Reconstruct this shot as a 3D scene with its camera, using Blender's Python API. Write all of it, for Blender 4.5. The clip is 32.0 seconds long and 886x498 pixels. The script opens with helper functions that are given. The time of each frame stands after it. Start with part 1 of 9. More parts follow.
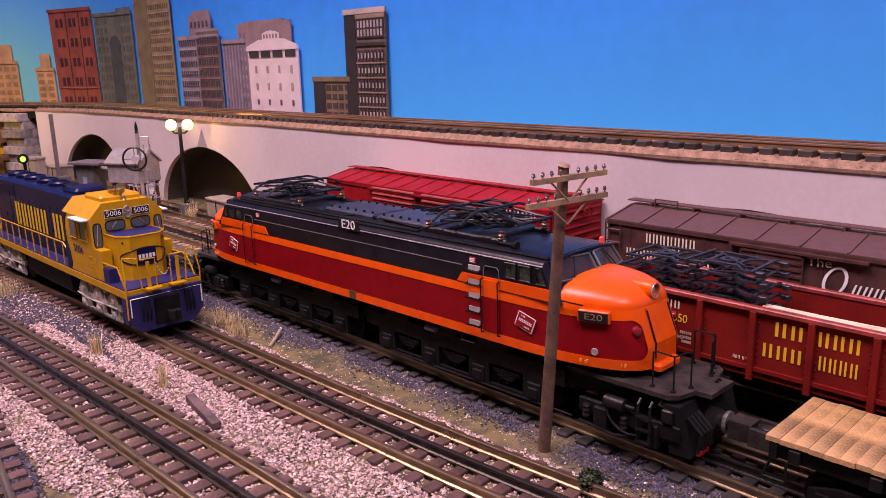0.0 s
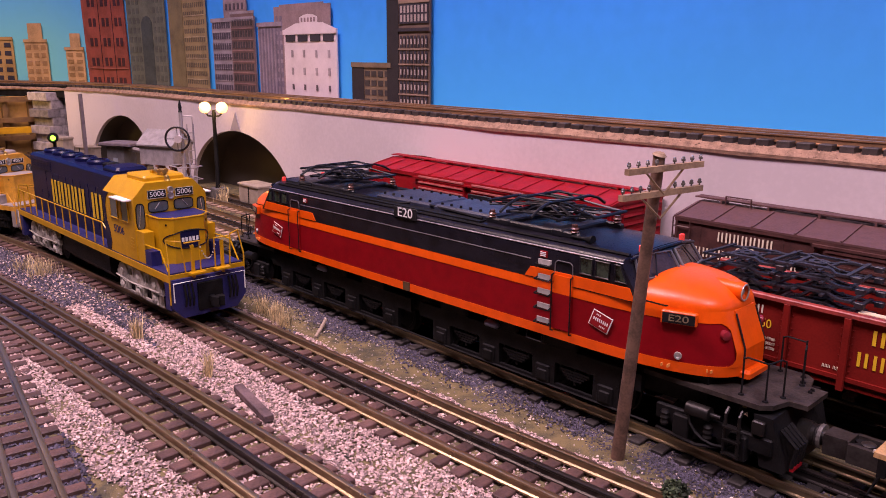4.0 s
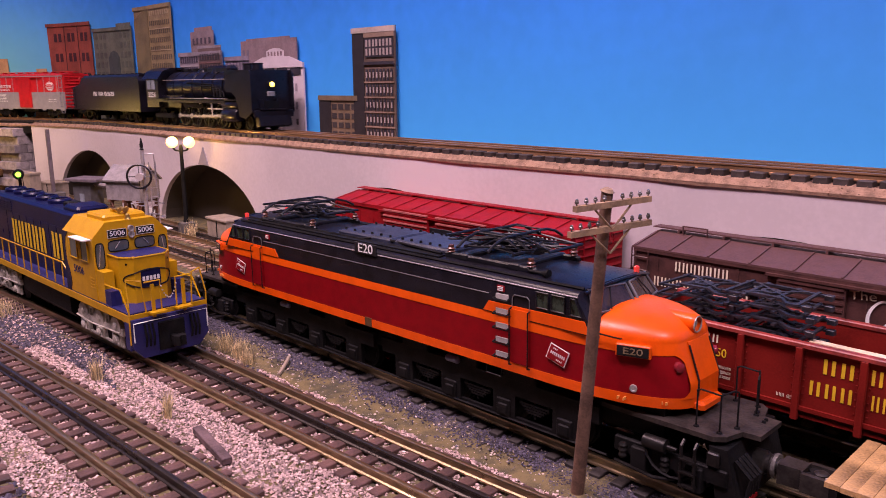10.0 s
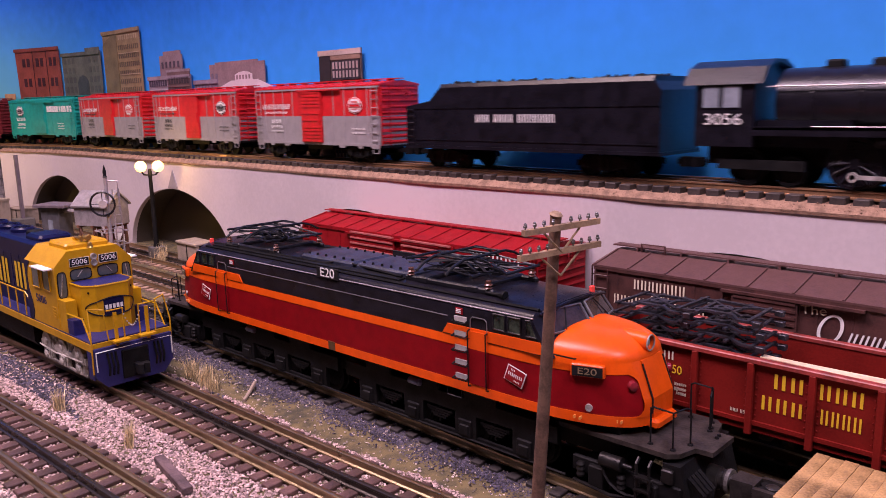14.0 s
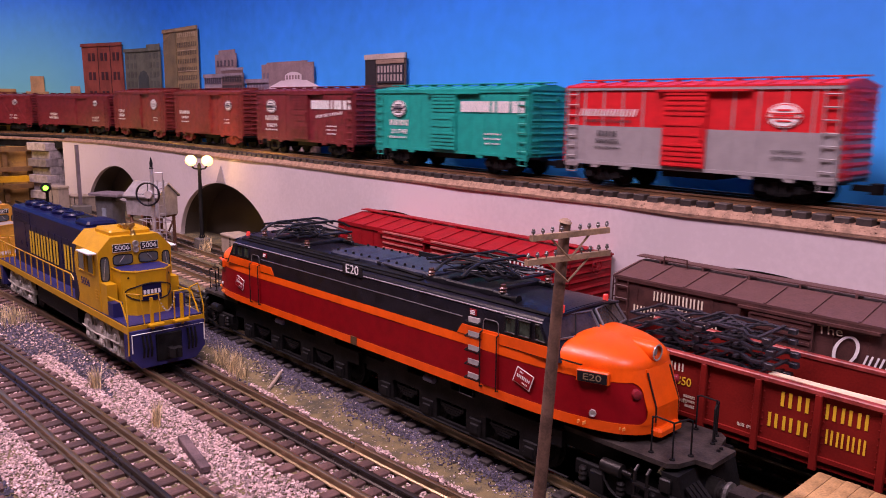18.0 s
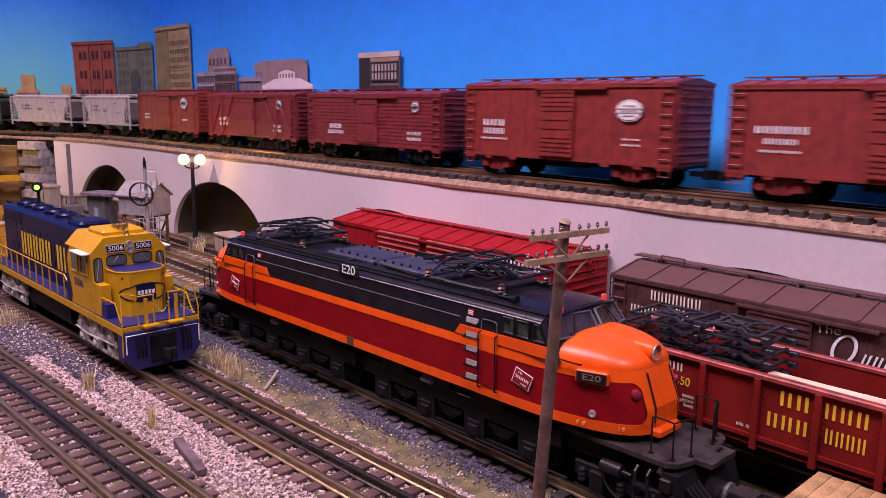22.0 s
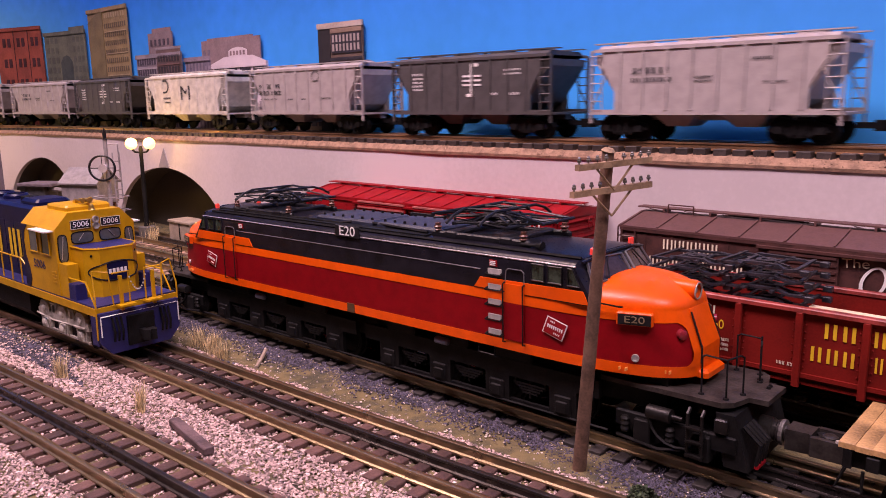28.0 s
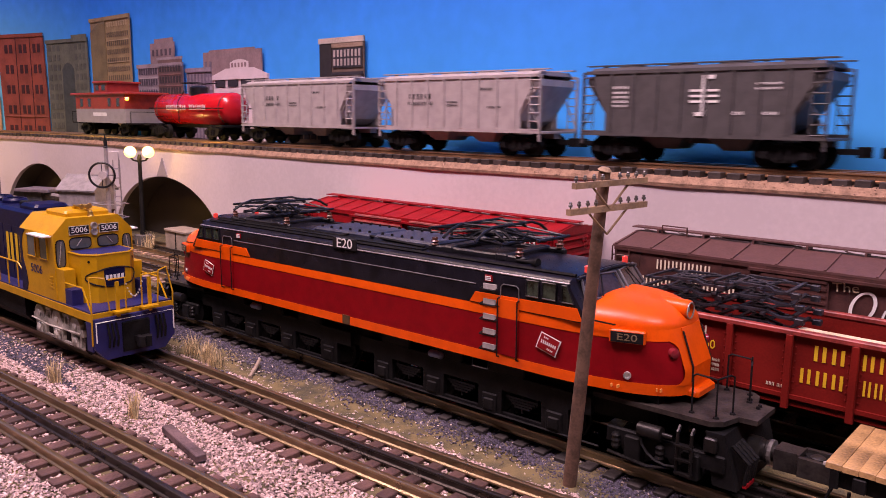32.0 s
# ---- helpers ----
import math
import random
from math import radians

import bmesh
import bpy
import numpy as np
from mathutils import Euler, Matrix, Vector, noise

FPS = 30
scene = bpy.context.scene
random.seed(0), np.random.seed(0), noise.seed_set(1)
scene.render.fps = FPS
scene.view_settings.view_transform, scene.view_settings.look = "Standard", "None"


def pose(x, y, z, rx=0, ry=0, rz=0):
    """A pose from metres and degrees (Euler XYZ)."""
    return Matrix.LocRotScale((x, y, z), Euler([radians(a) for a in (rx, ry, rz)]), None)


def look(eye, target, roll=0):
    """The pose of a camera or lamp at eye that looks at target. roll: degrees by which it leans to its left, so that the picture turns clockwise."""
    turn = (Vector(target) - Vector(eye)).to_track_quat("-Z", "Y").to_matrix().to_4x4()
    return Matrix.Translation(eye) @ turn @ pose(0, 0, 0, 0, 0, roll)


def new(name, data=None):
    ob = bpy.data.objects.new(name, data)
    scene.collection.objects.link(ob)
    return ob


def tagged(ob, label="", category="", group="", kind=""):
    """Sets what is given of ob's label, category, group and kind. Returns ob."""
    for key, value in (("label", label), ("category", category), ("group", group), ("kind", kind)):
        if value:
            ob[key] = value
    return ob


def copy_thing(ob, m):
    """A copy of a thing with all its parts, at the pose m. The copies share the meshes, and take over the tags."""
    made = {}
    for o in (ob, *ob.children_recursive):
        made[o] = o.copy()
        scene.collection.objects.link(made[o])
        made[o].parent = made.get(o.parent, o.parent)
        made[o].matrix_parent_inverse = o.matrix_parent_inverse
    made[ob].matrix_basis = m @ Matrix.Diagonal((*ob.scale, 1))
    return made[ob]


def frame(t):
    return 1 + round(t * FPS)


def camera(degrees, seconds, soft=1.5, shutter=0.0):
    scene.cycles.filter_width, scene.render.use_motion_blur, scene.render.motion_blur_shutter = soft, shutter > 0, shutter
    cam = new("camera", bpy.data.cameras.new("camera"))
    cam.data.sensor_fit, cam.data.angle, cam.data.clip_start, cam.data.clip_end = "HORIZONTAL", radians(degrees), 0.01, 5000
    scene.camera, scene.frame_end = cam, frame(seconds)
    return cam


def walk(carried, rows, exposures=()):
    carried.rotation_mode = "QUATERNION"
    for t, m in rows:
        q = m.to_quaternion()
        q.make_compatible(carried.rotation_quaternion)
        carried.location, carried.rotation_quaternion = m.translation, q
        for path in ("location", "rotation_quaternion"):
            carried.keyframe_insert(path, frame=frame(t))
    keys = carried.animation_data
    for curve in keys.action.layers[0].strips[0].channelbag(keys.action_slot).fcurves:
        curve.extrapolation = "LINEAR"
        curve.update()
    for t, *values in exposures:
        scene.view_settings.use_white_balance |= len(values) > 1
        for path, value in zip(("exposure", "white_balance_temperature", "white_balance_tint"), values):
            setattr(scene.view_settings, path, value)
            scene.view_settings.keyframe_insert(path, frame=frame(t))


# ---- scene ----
import colorsys

cam = camera(60.1, 32.0, soft=0.9, shutter=0.5)
PATH = [
    (0, (0.23983, -0.28067, 0.18035), (-0.45991, 0.39407, -0.05435), -1.24),
    (0.5, (0.23957, -0.28082, 0.17911), (-0.46320, 0.39347, -0.04770), -1.17),
    (1, (0.23743, -0.28271, 0.17900), (-0.47067, 0.38805, -0.04164), -1.09),
    (1.5, (0.22921, -0.29236, 0.18419), (-0.48603, 0.37189, -0.03306), -0.93),
    (2, (0.21939, -0.29335, 0.18265), (-0.49949, 0.36607, -0.03732), -0.69),
    (2.5, (0.21241, -0.29153, 0.17890), (-0.50631, 0.36519, -0.04947), -0.33),
    (3, (0.20548, -0.28923, 0.17510), (-0.50936, 0.36877, -0.06165), 0.07),
    (3.5, (0.20508, -0.28778, 0.17359), (-0.50536, 0.37303, -0.06849), 0.31),
    (5.5, (0.20733, -0.28692, 0.17610), (-0.49824, 0.38276, -0.05561), 0.45),
    (6, (0.20791, -0.28645, 0.17667), (-0.49739, 0.38452, -0.05211), 0.35),
    (6.5, (0.20889, -0.28557, 0.17711), (-0.49618, 0.38637, -0.04955), 0.20),
    (7, (0.20863, -0.28415, 0.17749), (-0.49561, 0.38934, -0.04714), 0.07),
    (7.5, (0.20978, -0.28283, 0.17881), (-0.49379, 0.39182, -0.04443), -0.07),
    (8, (0.20947, -0.28283, 0.17806), (-0.49297, 0.39412, -0.04172), -0.07),
    (8.5, (0.20955, -0.28253, 0.17857), (-0.49212, 0.39615, -0.03835), -0.11),
    (9, (0.21057, -0.28200, 0.17897), (-0.49011, 0.39889, -0.03418), -0.11),
    (9.5, (0.21111, -0.28150, 0.17957), (-0.48715, 0.40260, -0.03125), -0.19),
    (10, (0.21281, -0.27970, 0.17909), (-0.48238, 0.40826, -0.02929), -0.32),
    (10.5, (0.21857, -0.27740, 0.18220), (-0.47303, 0.41481, -0.02402), -0.48),
    (11, (0.22161, -0.27757, 0.18433), (-0.46609, 0.41937, -0.01900), -0.57),
    (11.5, (0.22302, -0.27724, 0.18458), (-0.46200, 0.42338, -0.01510), -0.55),
    (12, (0.22463, -0.27617, 0.18302), (-0.45849, 0.42716, -0.01367), -0.63),
    (12.5, (0.22393, -0.27501, 0.18249), (-0.45722, 0.43079, -0.01212), -0.68),
    (13, (0.22392, -0.27495, 0.18222), (-0.45651, 0.43203, -0.01063), -0.79),
    (13.5, (0.22393, -0.27427, 0.18180), (-0.45586, 0.43402, -0.00851), -0.93),
    (14, (0.22330, -0.27336, 0.18356), (-0.45694, 0.43495, -0.00507), -1.20),
    (14.5, (0.22776, -0.27250, 0.18659), (-0.45365, 0.43533, 0.00045), -1.53),
    (16.5, (0.24055, -0.26653, 0.19097), (-0.45357, 0.42950, 0.00730), -1.35),
    (17, (0.24253, -0.26657, 0.18908), (-0.46176, 0.41977, 0.00768), -0.67),
    (17.5, (0.24287, -0.26756, 0.18738), (-0.47324, 0.40662, 0.00663), 0.11),
    (18, (0.24224, -0.26971, 0.18355), (-0.48362, 0.39384, 0.00236), 0.85),
    (18.5, (0.24141, -0.27117, 0.18205), (-0.49101, 0.38476, -0.00045), 1.31),
    (19, (0.23990, -0.27177, 0.18227), (-0.49489, 0.38124, -0.00118), 1.46),
    (19.5, (0.24079, -0.27066, 0.18321), (-0.49306, 0.38333, -0.00051), 1.34),
    (20, (0.24063, -0.26974, 0.18401), (-0.49073, 0.38678, -0.00064), 1.05),
    (20.5, (0.23984, -0.27037, 0.18438), (-0.48818, 0.38998, 0.00017), 0.96),
    (21, (0.23867, -0.27028, 0.18385), (-0.48579, 0.39390, -0.00058), 0.87),
    (21.5, (0.23846, -0.27059, 0.18417), (-0.48231, 0.39770, 0.00008), 0.87),
    (22, (0.23867, -0.27000, 0.18415), (-0.48026, 0.40037, 0.00045), 0.78),
    (22.5, (0.23878, -0.26949, 0.18472), (-0.47887, 0.40214, 0.00067), 0.70),
    (23, (0.23858, -0.26926, 0.18509), (-0.47779, 0.40361, 0.00059), 0.67),
    (23.5, (0.23783, -0.26948, 0.18428), (-0.47802, 0.40328, -0.00265), 0.47),
    (24, (0.23723, -0.27034, 0.18360), (-0.47968, 0.40075, -0.00529), 0.21),
    (24.5, (0.23656, -0.27072, 0.18098), (-0.48398, 0.39603, -0.00946), -0.27),
    (25, (0.23470, -0.27202, 0.17782), (-0.48930, 0.39115, -0.01198), -0.73),
    (25.5, (0.22901, -0.27347, 0.17237), (-0.49382, 0.39123, -0.01656), -1.11),
    (27.5, (0.19562, -0.28219, 0.15735), (-0.47202, 0.43791, -0.03164), -1.00),
    (28, (0.19488, -0.28408, 0.15674), (-0.46307, 0.44502, -0.03170), -0.77),
    (28.5, (0.19536, -0.28404, 0.15736), (-0.45920, 0.44913, -0.02705), -0.48),
    (29, (0.19547, -0.28317, 0.15721), (-0.45944, 0.45080, -0.02275), -0.31),
    (29.5, (0.19558, -0.28453, 0.15710), (-0.46014, 0.44959, -0.01924), -0.11),
    (30, (0.19497, -0.28544, 0.15622), (-0.46245, 0.44793, -0.01688), 0.06),
    (30.5, (0.19444, -0.28707, 0.15505), (-0.46462, 0.44550, -0.01517), 0.21),
    (31, (0.19503, -0.28656, 0.15561), (-0.46540, 0.44528, -0.01246), 0.35),
    (31.5, (0.19540, -0.28617, 0.15603), (-0.46475, 0.44613, -0.01109), 0.49),
    (32, (0.19682, -0.28818, 0.15628), (-0.45788, 0.44905, -0.01064), 0.76),
]
TINTS = [(0, 0.0, 6650, 11), (10, 0.0, 6650, 11), (12, 0.0, 6500, 11), (14, 0.0, 6250, 10), (17, -0.05, 6450, 15), (19, -0.05, 6300, 15), (21, -0.03, 6050, 13), (24, 0, 5900, 12), (25.5, 0, 6000, 11), (28, 0.05, 6850, 10), (32, 0.05, 6850, 10)]
walk(cam, [(t, look(eye, target, roll)) for t, eye, target, roll in PATH], TINTS)

# ---- light ----
world = bpy.data.worlds.new("room_air")
world.use_nodes = True
world.node_tree.nodes["Background"].inputs[0].default_value = (0.35, 0.3, 0.55, 1)
world.node_tree.nodes["Background"].inputs[1].default_value = 0.12
scene.world = world


def area_lamp(name, eye, target, size, watts, colour):
    data = bpy.data.lights.new(name, "AREA")
    data.shape, data.size, data.size_y, data.energy, data.color = "RECTANGLE", size[0], size[1], watts, colour
    ob = new(name, data)
    ob.matrix_world = look(eye, target)
    return ob


area_lamp("ceiling_lamp_light", (-0.15, -0.50, 1.33), (-0.1, 0.1, 0), (0.8, 0.3), 24.0, (1.0, 0.70, 0.90))
area_lamp("ceiling_lamp_light", (-0.75, -0.35, 1.33), (-0.7, 0.1, 0), (0.7, 0.3), 16.0, (1.0, 0.68, 0.68))
area_lamp("ceiling_lamp_light", (0.85, -0.30, 1.33), (0.4, 0.3, 0.15), (0.5, 0.3), 18.0, (0.92, 0.72, 0.86))

# ---- materials ----
MATS = {}


def mat(name, colour, rough=0.6, metal=0.0, vary=0.12, scale=120.0, bump=0.15, fine=900.0, emit=None, power=0.0, second=None, coat=0.0, random_by="", spec=0.5, spread=(0.62, 1.35)):
    """A painted or natural surface with stains at one scale, and grain and relief at a finer one."""
    if name in MATS:
        return MATS[name]
    m = bpy.data.materials.new(name)
    m.use_nodes = True
    t = m.node_tree
    n, l = t.nodes, t.links
    b = n["Principled BSDF"]
    b.inputs["Metallic"].default_value = metal
    b.inputs["Coat Weight"].default_value = coat
    b.inputs["Specular IOR Level"].default_value = spec
    tc = n.new("ShaderNodeTexCoord")
    big, small = n.new("ShaderNodeTexNoise"), n.new("ShaderNodeTexNoise")
    big.inputs["Scale"].default_value, big.inputs["Detail"].default_value = scale, 5
    small.inputs["Scale"].default_value, small.inputs["Detail"].default_value = fine, 3
    for q in (big, small):
        l.new(tc.outputs["Object"], q.inputs["Vector"])
    mix = n.new("ShaderNodeMix")
    mix.data_type = "RGBA"
    c2 = second or tuple(c * (1 - 2.2 * vary) for c in colour)
    mix.inputs[6].default_value, mix.inputs[7].default_value = (*[min(1, c * (1 + 0.5 * vary)) for c in colour], 1), (*c2, 1)
    ramp = n.new("ShaderNodeMapRange")
    ramp.inputs[1].default_value, ramp.inputs[2].default_value = 0.38, 0.68
    add = n.new("ShaderNodeMath")
    add.operation = "MULTIPLY_ADD"
    l.new(small.outputs[0], add.inputs[0])
    add.inputs[1].default_value = 0.35
    l.new(big.outputs[0], add.inputs[2])
    sub = n.new("ShaderNodeMath")
    sub.operation = "SUBTRACT"
    l.new(add.outputs[0], sub.inputs[0])
    sub.inputs[1].default_value = 0.175
    l.new(sub.outputs[0], ramp.inputs[0])
    l.new(ramp.outputs[0], mix.inputs[0])
    out = mix.outputs[2]
    if random_by:
        info = n.new("ShaderNodeObjectInfo" if random_by == "object" else "ShaderNodeNewGeometry")
        hsv = n.new("ShaderNodeHueSaturation")
        rng = n.new("ShaderNodeMapRange")
        rng.inputs[3].default_value, rng.inputs[4].default_value = spread if random_by == "object" else (0.30, 1.45)
        l.new(info.outputs["Random" if random_by == "object" else "Random Per Island"], rng.inputs[0])
        l.new(rng.outputs[0], hsv.inputs["Value"])
        l.new(out, hsv.inputs["Color"])
        out = hsv.outputs[0]
    l.new(out, b.inputs["Base Color"])
    rr = n.new("ShaderNodeMapRange")
    rr.inputs[3].default_value, rr.inputs[4].default_value = max(0.05, rough - 0.1), min(1, rough + 0.12)
    l.new(small.outputs[0], rr.inputs[0])
    l.new(rr.outputs[0], b.inputs["Roughness"])
    if bump:
        bp = n.new("ShaderNodeBump")
        bp.inputs["Strength"].default_value, bp.inputs["Distance"].default_value = bump, 0.0006
        l.new(small.outputs[0], bp.inputs["Height"])
        l.new(bp.outputs[0], b.inputs["Normal"])
    if emit:
        b.inputs["Emission Color"].default_value, b.inputs["Emission Strength"].default_value = (*emit, 1), power
    MATS[name] = m
    return m


BLACK = mat("black_paint", (0.010, 0.010, 0.013), 0.4, vary=0.2, spec=0.4)
BLACKM = mat("matt_black_metal", (0.0085, 0.0082, 0.0085), 0.6, vary=0.3, spec=0.18)
LOCOBLACK = mat("loco_black_enamel", (0.009, 0.008, 0.013), 0.30, vary=0.25, spec=0.38)
ORANGE = mat("orange_enamel", (0.76, 0.090, 0.003), 0.32, vary=0.05, bump=0.05, coat=0.04, spec=0.32)
MAROON = mat("maroon_enamel", (0.215, 0.003, 0.007), 0.45, vary=0.08, bump=0.05, spec=0.14)
YELLOW = mat("yellow_enamel", (0.54, 0.29, 0.004), 0.38, vary=0.06, bump=0.05)
NAVY = mat("blue_enamel", (0.007, 0.008, 0.045), 0.34, vary=0.15, bump=0.05, spec=0.22)
SILVER = mat("aged_silver_paint", (0.47, 0.44, 0.38), 0.45, 0.0, vary=0.25)
WHITE = mat("white_paint", (0.78, 0.77, 0.74), 0.5, vary=0.05, bump=0.05)
CREAM = mat("cream_lettering", (0.75, 0.68, 0.5), 0.5, vary=0.05, bump=0.0)
GOLD = mat("yellow_lettering", (0.70, 0.45, 0.02), 0.5, vary=0.05, bump=0.0)
STEEL = mat("bright_steel", (0.50, 0.47, 0.44), 0.35, 0.35, vary=0.2)
RAIL = mat("worn_rail_steel", (0.42, 0.33, 0.20), 0.30, 0.9, vary=0.10, scale=12, bump=0.0, fine=60)
RAILDARK = mat("blackened_rail", (0.075, 0.066, 0.060), 0.28, 0.7, vary=0.15, scale=12, bump=0.0, fine=60)
TIE = mat("brown_plastic_tie", (0.095, 0.050, 0.042), 0.6, vary=0.25, random_by="object")
TIEDARK = mat("dark_tie", (0.03, 0.024, 0.022), 0.75, vary=0.25, random_by="object")
WOOD = mat("bare_pine_deck", (0.47, 0.285, 0.12), 0.45, vary=0.3, scale=60, random_by="object", spread=(0.86, 1.10))
POLEWOOD = mat("grey_brown_pole_wood", (0.16, 0.09, 0.06), 0.7, vary=0.25)
CAR_RED = mat("bright_red_car_paint", (0.27, 0.006, 0.011), 0.5, vary=0.1, spec=0.25)
CAR_BROWN = mat("dark_brown_car_paint", (0.075, 0.03, 0.026), 0.5, vary=0.18)
GON_RED = mat("oxide_red_gondola_paint", (0.165, 0.010, 0.007), 0.6, vary=0.12, scale=50, spec=0.15)
BOX_BROWN = mat("freight_car_brown", (0.22, 0.028, 0.022), 0.5, vary=0.14)
BOX_BROWN2 = mat("freight_car_maroon", (0.18, 0.02, 0.026), 0.5, vary=0.14)
TEAL = mat("jade_green_car_paint", (0.008, 0.33, 0.26), 0.5, vary=0.08)
PM_RED = mat("scarlet_car_paint", (0.6, 0.014, 0.02), 0.45, vary=0.08)
PM_GREY = mat("mid_grey_car_paint", (0.3, 0.28, 0.28), 0.5, vary=0.05)
HOP_GREY = mat("light_grey_hopper_paint", (0.40, 0.355, 0.345), 0.55, vary=0.07)
HOP_DARK = mat("dark_grey_hopper_paint", (0.075, 0.07, 0.07), 0.55, vary=0.1)
PLASTER = mat("smooth_white_plaster", (0.60, 0.53, 0.54), 0.75, vary=0.06, scale=7, fine=300, bump=0.06)
# arch lining: the shade of the recess is put into this dark colour
INSIDE = mat("shade_dark_arch_lining", (0.075, 0.060, 0.046), 0.8, vary=0.15, scale=9)
SMOKED = mat("smoke_grey_plastic", (0.05, 0.05, 0.055), 0.2, vary=0.1, bump=0.0)
GLOBE = mat("lit_lamp_globe", (1, 0.85, 0.6), 0.4, emit=(1.0, 0.56, 0.13), power=4.2)
HEADL = mat("lit_headlight", (1, 0.85, 0.5), 0.4, emit=(1.0, 0.66, 0.06), power=7.0)
GREENL = mat("lit_green_signal", (0.3, 1, 0.2), 0.4, emit=(0.35, 1.0, 0.05), power=4.0)
REDL = mat("red_marker_lens", (0.7, 0.03, 0.03), 0.25, emit=(1.0, 0.1, 0.08), power=0.35)


# ---- mesh helpers ----
def V(bm, pts):
    return [bm.verts.new(p) for p in pts]


def box(bm, x0, x1, y0, y1, z0, z1, cut=0.0):
    """A block; cut takes off its upright and top edges."""
    if cut:
        c = cut
        ring = [(x0 + c, y0), (x1 - c, y0), (x1, y0 + c), (x1, y1 - c), (x1 - c, y1), (x0 + c, y1), (x0, y1 - c), (x0, y0 + c)]
        mx, my = (x0 + x1) / 2, (y0 + y1) / 2
        kx, ky = 1 - 2 * c / max(1e-9, x1 - x0), 1 - 2 * c / max(1e-9, y1 - y0)
        a = V(bm, [(x, y, z0) for x, y in ring])
        b = V(bm, [(x, y, z1 - c) for x, y in ring])
        d = V(bm, [(mx + (x - mx) * kx, my + (y - my) * ky, z1) for x, y in ring])
        bm.faces.new(a[::-1])
        bm.faces.new(d)
        for p, q in ((a, b), (b, d)):
            for i in range(8):
                bm.faces.new((p[i], p[(i + 1) % 8], q[(i + 1) % 8], q[i]))
        return
    v = V(bm, [(x, y, z) for z in (z0, z1) for x, y in ((x0, y0), (x1, y0), (x1, y1), (x0, y1))])
    for f in ((3, 2, 1, 0), (4, 5, 6, 7), (0, 1, 5, 4), (1, 2, 6, 5), (2, 3, 7, 6), (3, 0, 4, 7)):
        bm.faces.new([v[i] for i in f])


def rod(bm, a, b, r, n=6, r2=None):
    a, b = Vector(a), Vector(b)
    d = (b - a).normalized()
    u = d.cross(Vector((0, 0, 1)) if abs(d.z) < 0.9 else Vector((1, 0, 0))).normalized()
    w = d.cross(u)
    r2 = r if r2 is None else r2
    p = V(bm, [a + (u * math.cos(i * math.tau / n) + w * math.sin(i * math.tau / n)) * r for i in range(n)])
    q = V(bm, [b + (u * math.cos(i * math.tau / n) + w * math.sin(i * math.tau / n)) * r2 for i in range(n)])
    bm.faces.new(p[::-1])
    bm.faces.new(q)
    for i in range(n):
        bm.faces.new((p[i], p[(i + 1) % n], q[(i + 1) % n], q[i]))


def tube(bm, pts, r, n=6):
    """One bent round bar through the points."""
    P = [Vector(p) for p in pts]
    if len(P) == 2:
        return rod(bm, P[0], P[1], r, n)
    rings, u = [], None
    for i, p in enumerate(P):
        a = (p - P[i - 1]).normalized() if i else (P[1] - p).normalized()
        b = (P[i + 1] - p).normalized() if i + 1 < len(P) else a
        d = a + b
        d = d.normalized() if d.length > 1e-6 else a
        if u is None:
            u = d.cross(Vector((0, 0, 1)) if abs(d.z) < 0.9 else Vector((1, 0, 0)))
        u = (u - d * u.dot(d)).normalized()
        w = d.cross(u)
        rings.append([p + (u * math.cos(k * math.tau / n) + w * math.sin(k * math.tau / n)) * r for k in range(n)])
    loft(bm, rings)


def lathe(bm, centre, axis, prof, n=16):
    """prof: (distance along the axis, radius)."""
    c, d = Vector(centre), Vector(axis).normalized()
    u = d.cross(Vector((0, 0, 1)) if abs(d.z) < 0.9 else Vector((1, 0, 0))).normalized()
    w = d.cross(u)
    rings = [V(bm, [c + d * h + (u * math.cos(i * math.tau / n) + w * math.sin(i * math.tau / n)) * max(r, 1e-5) for i in range(n)]) for h, r in prof]
    for p, q in zip(rings, rings[1:]):
        for i in range(n):
            bm.faces.new((p[i], p[(i + 1) % n], q[(i + 1) % n], q[i]))
    bm.faces.new(rings[0][::-1])
    bm.faces.new(rings[-1])


def prism(bm, poly, y0, y1, axis="y"):
    """A flat outline (x, z) given thickness from y0 to y1; axis x: outline (y, z)."""
    f = (lambda p, q: (p[0], q, p[1])) if axis == "y" else (lambda p, q: (q, p[0], p[1])) if axis == "x" else (lambda p, q: (p[0], p[1], q))
    a, b = V(bm, [f(p, y0) for p in poly]), V(bm, [f(p, y1) for p in poly])
    bm.faces.new(a)
    bm.faces.new(b[::-1])
    for i in range(len(poly)):
        j = (i + 1) % len(poly)
        bm.faces.new((a[j], a[i], b[i], b[j]))


def loft(bm, rings, cap=True, closed=True):
    rs = [V(bm, r) for r in rings]
    n = len(rs[0])
    for p, q in zip(rs, rs[1:]):
        for i in range(n if closed else n - 1):
            bm.faces.new((p[i], p[(i + 1) % n], q[(i + 1) % n], q[i]))
    if cap:
        bm.faces.new(rs[0][::-1])
        bm.faces.new(rs[-1])


